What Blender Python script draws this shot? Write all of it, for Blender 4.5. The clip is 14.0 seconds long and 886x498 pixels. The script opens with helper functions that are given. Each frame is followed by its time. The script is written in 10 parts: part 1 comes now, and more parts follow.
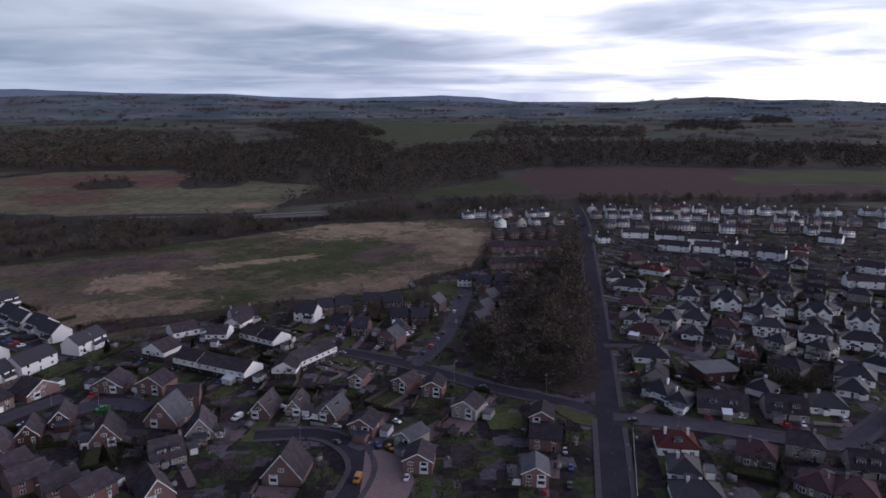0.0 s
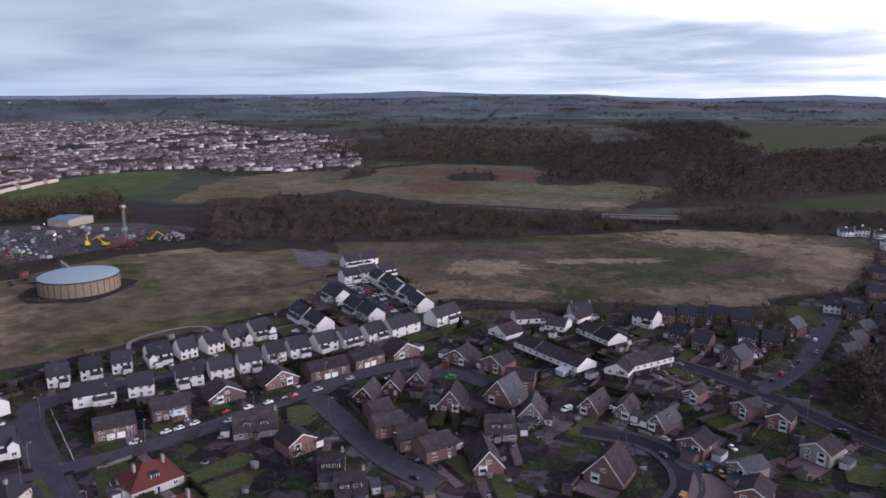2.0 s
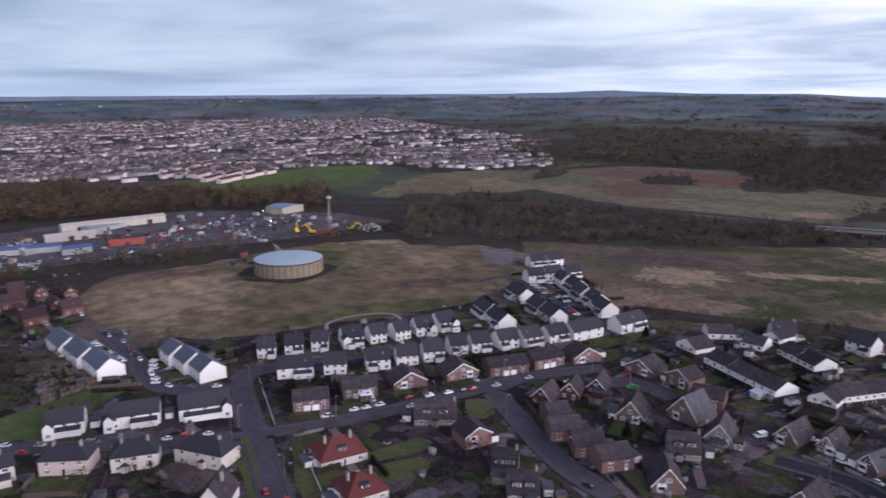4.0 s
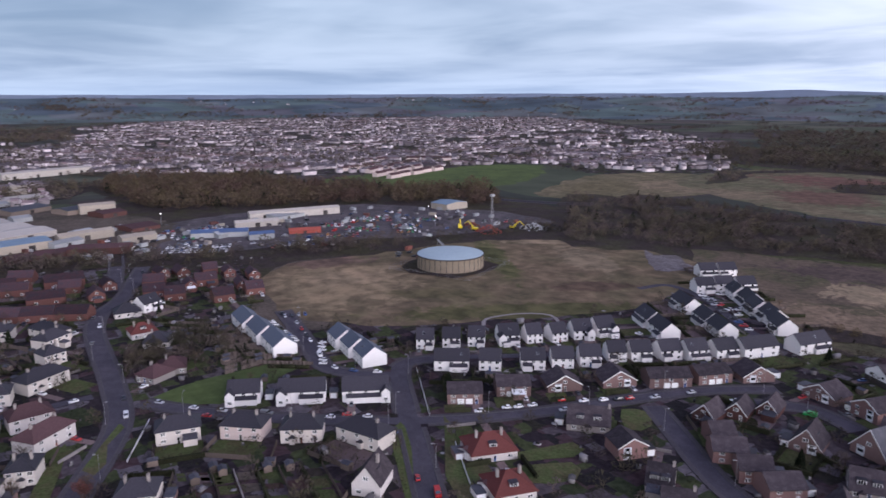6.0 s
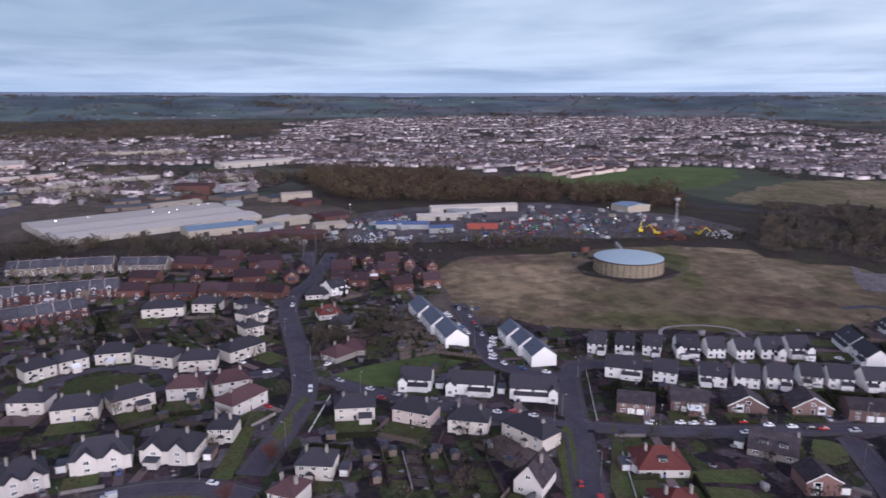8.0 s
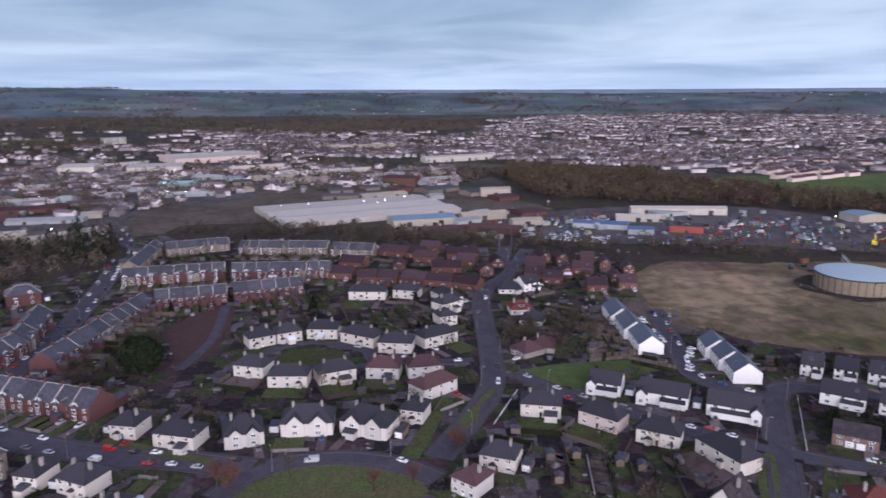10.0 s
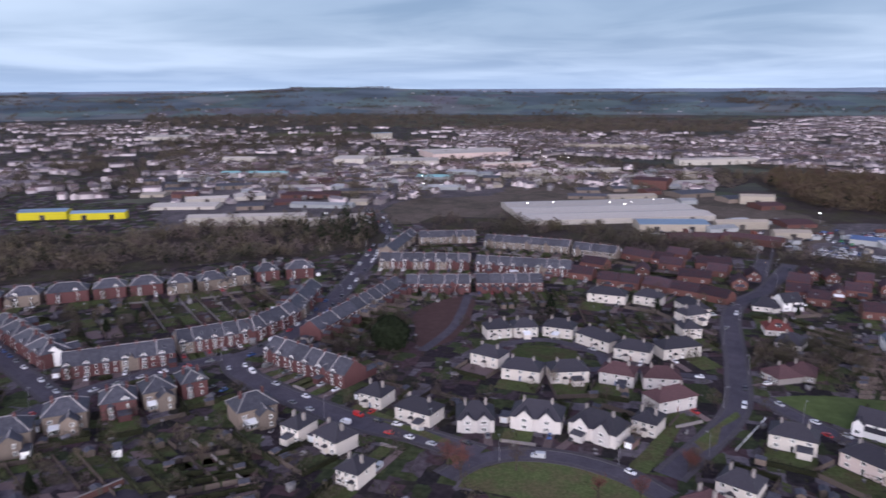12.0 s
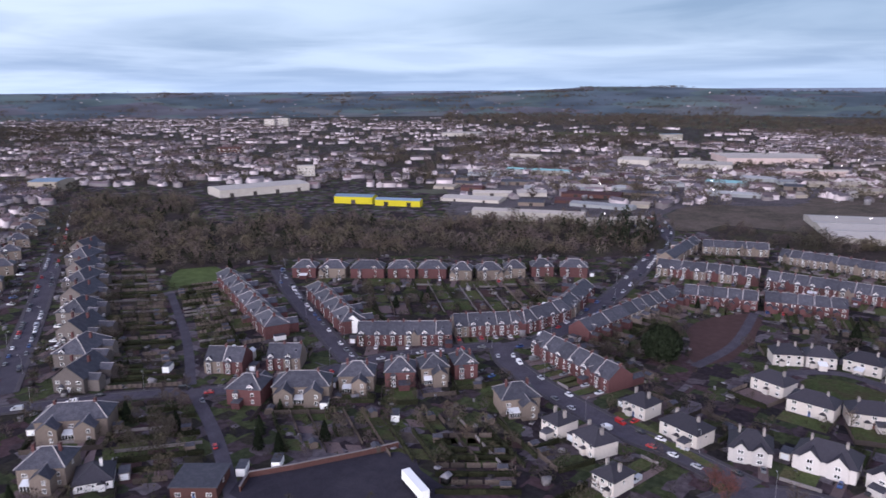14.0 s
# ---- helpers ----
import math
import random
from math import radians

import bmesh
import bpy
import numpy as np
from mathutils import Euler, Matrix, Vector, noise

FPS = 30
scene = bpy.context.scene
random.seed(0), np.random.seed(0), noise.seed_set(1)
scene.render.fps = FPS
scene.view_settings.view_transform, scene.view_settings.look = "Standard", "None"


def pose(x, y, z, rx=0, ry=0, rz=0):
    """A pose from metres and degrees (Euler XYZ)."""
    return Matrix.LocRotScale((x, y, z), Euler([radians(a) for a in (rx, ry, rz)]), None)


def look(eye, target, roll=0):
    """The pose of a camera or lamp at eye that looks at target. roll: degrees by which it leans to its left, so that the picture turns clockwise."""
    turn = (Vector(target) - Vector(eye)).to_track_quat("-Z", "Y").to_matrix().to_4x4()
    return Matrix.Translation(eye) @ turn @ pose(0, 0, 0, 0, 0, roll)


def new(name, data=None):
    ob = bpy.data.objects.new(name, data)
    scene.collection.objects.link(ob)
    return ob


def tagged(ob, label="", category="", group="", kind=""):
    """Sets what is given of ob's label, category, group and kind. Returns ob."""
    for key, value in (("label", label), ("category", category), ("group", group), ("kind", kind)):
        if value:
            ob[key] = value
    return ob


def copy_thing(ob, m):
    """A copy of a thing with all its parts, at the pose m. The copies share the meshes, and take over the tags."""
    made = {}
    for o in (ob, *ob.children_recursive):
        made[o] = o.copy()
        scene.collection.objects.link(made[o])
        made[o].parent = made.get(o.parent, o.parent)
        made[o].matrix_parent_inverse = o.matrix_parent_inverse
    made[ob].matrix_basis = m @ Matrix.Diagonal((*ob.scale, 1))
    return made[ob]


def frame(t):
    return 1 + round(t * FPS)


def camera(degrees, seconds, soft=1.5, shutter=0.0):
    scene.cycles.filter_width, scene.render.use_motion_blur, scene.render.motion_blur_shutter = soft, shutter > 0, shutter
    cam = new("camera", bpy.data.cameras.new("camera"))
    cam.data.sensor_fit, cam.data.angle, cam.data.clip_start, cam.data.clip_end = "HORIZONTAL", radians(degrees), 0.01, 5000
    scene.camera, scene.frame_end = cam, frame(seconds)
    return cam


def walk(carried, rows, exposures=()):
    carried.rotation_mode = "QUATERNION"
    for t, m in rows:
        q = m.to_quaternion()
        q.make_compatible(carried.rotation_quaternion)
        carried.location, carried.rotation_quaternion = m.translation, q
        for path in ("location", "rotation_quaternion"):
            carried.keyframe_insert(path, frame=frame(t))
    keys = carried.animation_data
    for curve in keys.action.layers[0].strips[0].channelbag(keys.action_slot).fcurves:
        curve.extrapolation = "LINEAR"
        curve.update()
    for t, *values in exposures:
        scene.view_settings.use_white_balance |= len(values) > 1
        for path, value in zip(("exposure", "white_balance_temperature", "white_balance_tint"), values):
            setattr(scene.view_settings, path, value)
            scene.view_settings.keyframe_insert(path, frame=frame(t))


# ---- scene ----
cam = camera(64.23, 14.0, soft=1.6, shutter=0.5)
EYE = (0.0, 0.0, 108.0)
TURNS = [
    (0.0, 77.60, 0.00, 0.00),
    (0.5, 77.59, 0.11, 3.39),
    (1.0, 77.63, 0.28, 12.69),
    (1.5, 77.68, 0.32, 23.47),
    (2.0, 77.69, 0.27, 28.04),
    (2.5, 77.70, 0.24, 29.99),
    (3.0, 77.70, 0.29, 33.29),
    (3.5, 77.69, 0.24, 38.27),
    (4.0, 77.73, 0.25, 43.40),
    (4.2, 77.73, 0.27, 45.26),
    (6.3, 77.68, 0.09, 58.60),
    (6.5, 77.66, 0.07, 59.98),
    (7.0, 77.63, 0.06, 63.53),
    (7.5, 77.62, 0.01, 67.29),
    (8.0, 77.59, 0.02, 71.24),
    (8.2, 77.57, 0.04, 72.85),
    (10.3, 77.38, 0.27, 89.80),
    (10.5, 77.40, 0.28, 91.50),
    (11.0, 77.39, 0.28, 96.09),
    (11.5, 77.38, 0.29, 101.38),
    (12.0, 77.38, 0.33, 107.20),
    (12.5, 77.40, 0.38, 113.78),
    (13.0, 77.41, 0.37, 120.49),
    (13.5, 77.42, 0.36, 126.50),
    (14.0, 77.46, 0.33, 129.83),
]
EXPOSURES = [(0.0, 0.34, 6050, 17.0), (0.8, 0.40, 6070, 17.0), (1.6, 0.76, 6200, 17.5), (2.6, 0.95, 6230, 17.5), (4.0, 0.99, 6200, 17.0), (6.5, 1.03, 6080, 17.0), (8.0, 1.08, 6080, 17.0), (10.5, 1.14, 6080, 16.5), (12.5, 1.16, 6060, 16.0), (14.0, 1.24, 6050, 16.0)]
walk(cam, [(t, pose(*EYE, a, b, c)) for t, a, b, c in TURNS], EXPOSURES)

# ---- sky and light ----
SUN_AZIMUTH, SUN_HEIGHT = -78.0, 11.0   # degrees left of north and above the horizon
SKY_DIR = Vector((-math.sin(radians(SUN_AZIMUTH)), math.cos(radians(SUN_AZIMUTH)), 0.0))


def build_world():
    world = bpy.data.worlds.new("evening_sky")
    world.use_nodes = True
    scene.world = world
    nt = world.node_tree
    nt.nodes.clear()
    N, L = nt.nodes.new, nt.links.new

    def math_node(op, a, b=0.0, c=None, clamp=False):
        n = N("ShaderNodeMath")
        n.operation, n.use_clamp = op, clamp
        for i, v in enumerate((a, b) if c is None else (a, b, c)):
            if isinstance(v, (int, float)):
                n.inputs[i].default_value = v
            else:
                L(v, n.inputs[i])
        return n.outputs[0]

    def mix(f, a, b, mode="MIX"):
        n = N("ShaderNodeMix")
        n.data_type, n.blend_type = "RGBA", mode
        for i, v in ((0, f), (6, a), (7, b)):
            if isinstance(v, (int, float)):
                n.inputs[i].default_value = v
            elif isinstance(v, tuple):
                n.inputs[i].default_value = (*v, 1)
            else:
                L(v, n.inputs[i])
        return n.outputs[2]

    co = N("ShaderNodeTexCoord").outputs["Generated"]
    sep = N("ShaderNodeSeparateXYZ")
    L(co, sep.inputs[0])
    x, y, z = sep.outputs
    up = math_node("MAXIMUM", z, 0.0)
    # a flat cloud deck seen in perspective
    k = math_node("DIVIDE", 1.0, math_node("ADD", up, 0.065))
    comb = N("ShaderNodeCombineXYZ")
    L(math_node("MULTIPLY", x, k), comb.inputs[0])
    L(math_node("MULTIPLY", y, k), comb.inputs[1])
    comb.inputs[2].default_value = 8.3

    def cloud(scale, detail, rough, dist, lo, hi):
        n = N("ShaderNodeTexNoise")
        n.inputs["Scale"].default_value = scale
        n.inputs["Detail"].default_value = detail
        n.inputs["Roughness"].default_value = rough
        n.inputs["Distortion"].default_value = dist
        L(comb.outputs[0], n.inputs["Vector"])
        r = N("ShaderNodeMapRange")
        r.interpolation_type = "SMOOTHSTEP"
        r.inputs[1].default_value, r.inputs[2].default_value = lo, hi
        L(n.outputs[0], r.inputs[0])
        return r.outputs[0]

    deck = cloud(0.17, 5, 0.48, 0.35, 0.40, 0.60)
    fine = cloud(0.55, 4, 0.52, 0.5, 0.36, 0.66)
    sky = N("ShaderNodeTexSky")
    sky.sky_type, sky.sun_disc = "NISHITA", False
    sky.sun_elevation, sky.sun_rotation = radians(SUN_HEIGHT), radians(-SUN_AZIMUTH)
    sky.air_density, sky.dust_density = 1.2, 2.0
    L(co, sky.inputs[0])
    clear = mix(1.0, sky.outputs[0], (0.085, 0.085, 0.085), "MULTIPLY")
    # glow of the low sun behind the deck
    toward = math_node("ADD", math_node("MULTIPLY", x, SKY_DIR.x), math_node("MULTIPLY", y, SKY_DIR.y))
    glow = math_node("POWER", math_node("MAXIMUM", math_node("MULTIPLY_ADD", toward, 0.5, 0.5), 0.0), 2.6)
    thin = mix(glow, (0.28, 0.345, 0.425), (3.4, 3.22, 3.10))
    thick = mix(glow, (0.115, 0.172, 0.255), (0.66, 0.72, 0.86))
    cl = mix(math_node("MULTIPLY_ADD", fine, 0.34, math_node("MULTIPLY", deck, 0.66)), thin, thick)
    col = mix(0.08, cl, clear)
    # paler, slightly pink strip low over the hills
    low = math_node("POWER", math_node("SUBTRACT", 1.0, up), 26.0)
    strip = mix(glow, (0.265, 0.335, 0.435), (0.92, 0.84, 0.90))
    col = mix(math_node("MULTIPLY", low, 0.6), col, strip)
    col = mix(1.0, col, math_node("MULTIPLY_ADD", math_node("POWER", up, 0.9), -0.50, 1.06), "MULTIPLY")
    col = mix(math_node("MULTIPLY_ADD", up, 2.0, -0.62, clamp=True), col, mix(1.0, col, (0.27, 0.285, 0.50), "MULTIPLY"))
    below = math_node("LESS_THAN", z, -0.02)
    col = mix(below, col, (0.10, 0.10, 0.11))
    bg = N("ShaderNodeBackground")
    L(col, bg.inputs[0])
    bg.inputs[1].default_value = 1.0
    out = N("ShaderNodeOutputWorld")
    L(bg.outputs[0], out.inputs[0])


build_world()
sun = bpy.data.lights.new("sun", "SUN")
sun.energy, sun.angle, sun.color = 0.8, radians(40), (1.0, 0.96, 0.97)
sun_ob = new("sun", sun)
sun_ob.matrix_world = look(SKY_DIR * 100 + Vector((0, 0, 100 * math.tan(radians(SUN_HEIGHT)))), (0, 0, 0))


# ---- materials ----
def material(name, base, rough=0.9, spread=0.25, big=0.15, small=3.0, bump=0.2, per_object=0.12, metal=0.0, second=None, cut=(0.45, 0.6), spec=0.06, stretch=(1, 1, 1), island=0.0, third=None):
    """A surface with broad stains and fine grain; second: another colour in patches."""
    m = bpy.data.materials.new(name)
    m.use_nodes = True
    nt = m.node_tree
    N, L = nt.nodes.new, nt.links.new
    bsdf = nt.nodes["Principled BSDF"]
    tex = N("ShaderNodeTexCoord")
    mp = N("ShaderNodeMapping")
    mp.inputs["Scale"].default_value = stretch
    L(tex.outputs["Object"], mp.inputs[0])
    co = mp.outputs[0]

    def noise_tex(scale, detail=4):
        n = N("ShaderNodeTexNoise")
        n.inputs["Scale"].default_value, n.inputs["Detail"].default_value = scale, detail
        n.inputs["Roughness"].default_value = 0.65
        L(co, n.inputs["Vector"])
        return n.outputs[0]

    def mixed(f, a, b, mode="MIX"):
        n = N("ShaderNodeMix")
        n.data_type, n.blend_type = "RGBA", mode
        for i, v in ((0, f), (6, a), (7, b)):
            if isinstance(v, (int, float)):
                n.inputs[i].default_value = v
            elif isinstance(v, tuple):
                n.inputs[i].default_value = (*v, 1)
            else:
                L(v, n.inputs[i])
        return n.outputs[2]

    def ramp(fac, lo, hi, a=0.0, b=1.0):
        r = N("ShaderNodeMapRange")
        r.inputs[1].default_value, r.inputs[2].default_value = lo, hi
        r.inputs[3].default_value, r.inputs[4].default_value = a, b
        L(fac, r.inputs[0])
        return r.outputs[0]

    coarse, grain = noise_tex(big, 5), noise_tex(small, 3)
    col = tuple(base)
    if second:
        col = mixed(ramp(coarse, *cut), col, tuple(second))
    if third:
        col = mixed(ramp(noise_tex(third[1], 5), third[2], third[3]), col, third[0])
    dark = tuple(v * (1 - spread) for v in (1, 1, 1))
    light = tuple(v * (1 + spread) for v in (1, 1, 1))
    col = mixed(1.0, col, mixed(ramp(grain, 0.3, 0.7), dark, light), "MULTIPLY")
    col = mixed(0.6, col, mixed(ramp(noise_tex(big * 4.3, 3), 0.3, 0.7), dark, light), "MULTIPLY")
    if per_object:
        info = N("ShaderNodeObjectInfo")
        col = mixed(1.0, col, mixed(info.outputs["Random"], (1 - per_object,) * 3, (1 + per_object, 1 + per_object * 0.9, 1 + per_object * 0.8)), "MULTIPLY")
    if island:
        geo = N("ShaderNodeNewGeometry")
        col = mixed(1.0, col, mixed(geo.outputs["Random Per Island"], (1 - island,) * 3, (1 + island,) * 3), "MULTIPLY")
    L(col, bsdf.inputs["Base Color"])
    bsdf.inputs["Roughness"].default_value, bsdf.inputs["Metallic"].default_value = rough, metal
    bsdf.inputs["Specular IOR Level"].default_value = spec
    if bump:
        b = N("ShaderNodeBump")
        b.inputs["Strength"].default_value, b.inputs["Distance"].default_value = bump, 0.1
        L(grain, b.inputs["Height"])
        L(b.outputs[0], bsdf.inputs["Normal"])
    return m


def farmland(name, colours, cell, hedge, warp=0.25, fine=0.03):
    """Fields of differing crops between dark hedges."""
    m = bpy.data.materials.new(name)
    m.use_nodes = True
    nt = m.node_tree
    N, L = nt.nodes.new, nt.links.new
    bsdf = nt.nodes["Principled BSDF"]
    bsdf.inputs["Roughness"].default_value = 1.0
    bsdf.inputs["Specular IOR Level"].default_value = 0.03
    tex = N("ShaderNodeTexCoord")
    noise_n = N("ShaderNodeTexNoise")
    noise_n.inputs["Scale"].default_value = 0.004
    L(tex.outputs["Object"], noise_n.inputs["Vector"])
    add = N("ShaderNodeVectorMath")
    add.operation = "MULTIPLY_ADD"
    L(noise_n.outputs["Color"], add.inputs[0])
    add.inputs[1].default_value = (cell * warp,) * 3
    L(tex.outputs["Object"], add.inputs[2])
    flat = N("ShaderNodeVectorMath")
    flat.operation = "MULTIPLY"
    flat.inputs[1].default_value = (1, 1, 0)
    L(add.outputs[0], flat.inputs[0])
    vor, edge = N("ShaderNodeTexVoronoi"), N("ShaderNodeTexVoronoi")
    edge.feature = "DISTANCE_TO_EDGE"
    if not hedge:
        vor.distance = "CHEBYCHEV"
        vor.inputs["Randomness"].default_value = 0.75
    for v in (vor, edge):
        v.inputs["Scale"].default_value = 1.0 / cell
        L(flat.outputs[0], v.inputs["Vector"])
    sep = N("ShaderNodeSeparateColor")
    L(vor.outputs["Color"], sep.inputs[0])
    ramp = N("ShaderNodeValToRGB")
    ramp.color_ramp.interpolation = "CONSTANT"
    els = ramp.color_ramp.elements
    while len(els) < len(colours):
        els.new(0.5)
    for i, c in enumerate(colours):
        els[i].position, els[i].color = i / len(colours), (*c, 1)
    L(sep.outputs[0], ramp.inputs[0])
    lines = N("ShaderNodeMapRange")
    lines.inputs[1].default_value, lines.inputs[2].default_value = hedge / cell * 0.6 - 0.001, hedge / cell
    L(edge.outputs[0], lines.inputs[0])
    grain = N("ShaderNodeTexNoise")
    grain.inputs["Scale"].default_value, grain.inputs["Detail"].default_value = fine, 6
    L(tex.outputs["Object"], grain.inputs["Vector"])
    tone = N("ShaderNodeMapRange")
    tone.inputs[1].default_value, tone.inputs[2].default_value = 0.3, 0.7
    tone.inputs[3].default_value, tone.inputs[4].default_value = 0.65, 1.3
    L(grain.outputs[0], tone.inputs[0])
    a = N("ShaderNodeMix")
    a.data_type = "RGBA"
    L(lines.outputs[0], a.inputs[0])
    a.inputs[6].default_value = (0.032, 0.032, 0.026, 1)
    L(ramp.outputs[0], a.inputs[7])
    b = N("ShaderNodeMix")
    b.data_type, b.blend_type = "RGBA", "MULTIPLY"
    b.inputs[0].default_value = 1.0
    L(a.outputs[2], b.inputs[6])
    L(tone.outputs[0], b.inputs[7])
    L(b.outputs[2], bsdf.inputs["Base Color"])
    return m


def patchwork(name, base, blobs, fine=0.35, edge=0.9):
    """Rough ground: broad growth of several kinds, each in its own ragged oval of land (x, y, half length, half width, turn, colour)."""
    m = bpy.data.materials.new(name)
    m.use_nodes = True
    nt = m.node_tree
    N, L = nt.nodes.new, nt.links.new
    bsdf = nt.nodes["Principled BSDF"]
    bsdf.inputs["Roughness"].default_value = 1.0
    bsdf.inputs["Specular IOR Level"].default_value = 0.03
    tex = N("ShaderNodeTexCoord").outputs["Object"]

    def noise_tex(scale, detail, distortion=0.0, rough=0.62):
        n = N("ShaderNodeTexNoise")
        n.inputs["Scale"].default_value, n.inputs["Detail"].default_value = scale, detail
        n.inputs["Roughness"].default_value, n.inputs["Distortion"].default_value = rough, distortion
        L(tex, n.inputs["Vector"])
        return n.outputs[0]

    def ramp(fac, lo, hi, a=0.0, b=1.0):
        r = N("ShaderNodeMapRange")
        r.interpolation_type = "SMOOTHSTEP"
        r.inputs[1].default_value, r.inputs[2].default_value = lo, hi
        r.inputs[3].default_value, r.inputs[4].default_value = a, b
        L(fac, r.inputs[0])
        return r.outputs[0]

    def mixed(f, a, b, mode="MIX"):
        n = N("ShaderNodeMix")
        n.data_type, n.blend_type = "RGBA", mode
        for i, v in ((0, f), (6, a), (7, b)):
            if isinstance(v, (int, float)):
                n.inputs[i].default_value = v
            elif isinstance(v, tuple):
                n.inputs[i].default_value = (*v, 1)
            else:
                L(v, n.inputs[i])
        return n.outputs[2]

    ragged = noise_tex(0.06, 9, 0.9, 0.72)
    col = mixed(ramp(noise_tex(0.02, 6, 0.4), 0.42, 0.6), tuple(base[0]), tuple(base[1]))
    for x, y, rx, ry, deg, tint in blobs:
        mp = N("ShaderNodeMapping")
        mp.vector_type = "TEXTURE"
        mp.inputs["Location"].default_value = (x, y, 0)
        mp.inputs["Rotation"].default_value = (0, 0, radians(deg))
        mp.inputs["Scale"].default_value = (rx, ry, 1e6)
        L(tex, mp.inputs[0])
        ln = N("ShaderNodeVectorMath")
        ln.operation = "LENGTH"
        L(mp.outputs[0], ln.inputs[0])
        add = N("ShaderNodeMath")
        add.operation = "MULTIPLY_ADD"
        L(ragged, add.inputs[0])
        add.inputs[1].default_value = edge * 3.2
        L(ln.outputs["Value"], add.inputs[2])
        col = mixed(ramp(add.outputs[0], 0.75 + edge * 1.6, 1.15 + edge * 1.6, 1.0, 0.0), col, tuple(tint))
    grain = noise_tex(fine, 6, 0.3, 0.7)
    col = mixed(1.0, col, mixed(ramp(grain, 0.3, 0.7), (0.74, 0.74, 0.74), (1.28, 1.26, 1.24)), "MULTIPLY")
    col = mixed(1.0, col, mixed(ramp(noise_tex(0.05, 5, 0.3), 0.34, 0.66), (0.82, 0.84, 0.84), (1.20, 1.17, 1.15)), "MULTIPLY")
    L(col, bsdf.inputs["Base Color"])
    b = N("ShaderNodeBump")
    b.inputs["Strength"].default_value, b.inputs["Distance"].default_value = 0.5, 0.6
    L(grain, b.inputs["Height"])
    L(b.outputs[0], bsdf.inputs["Normal"])
    return m


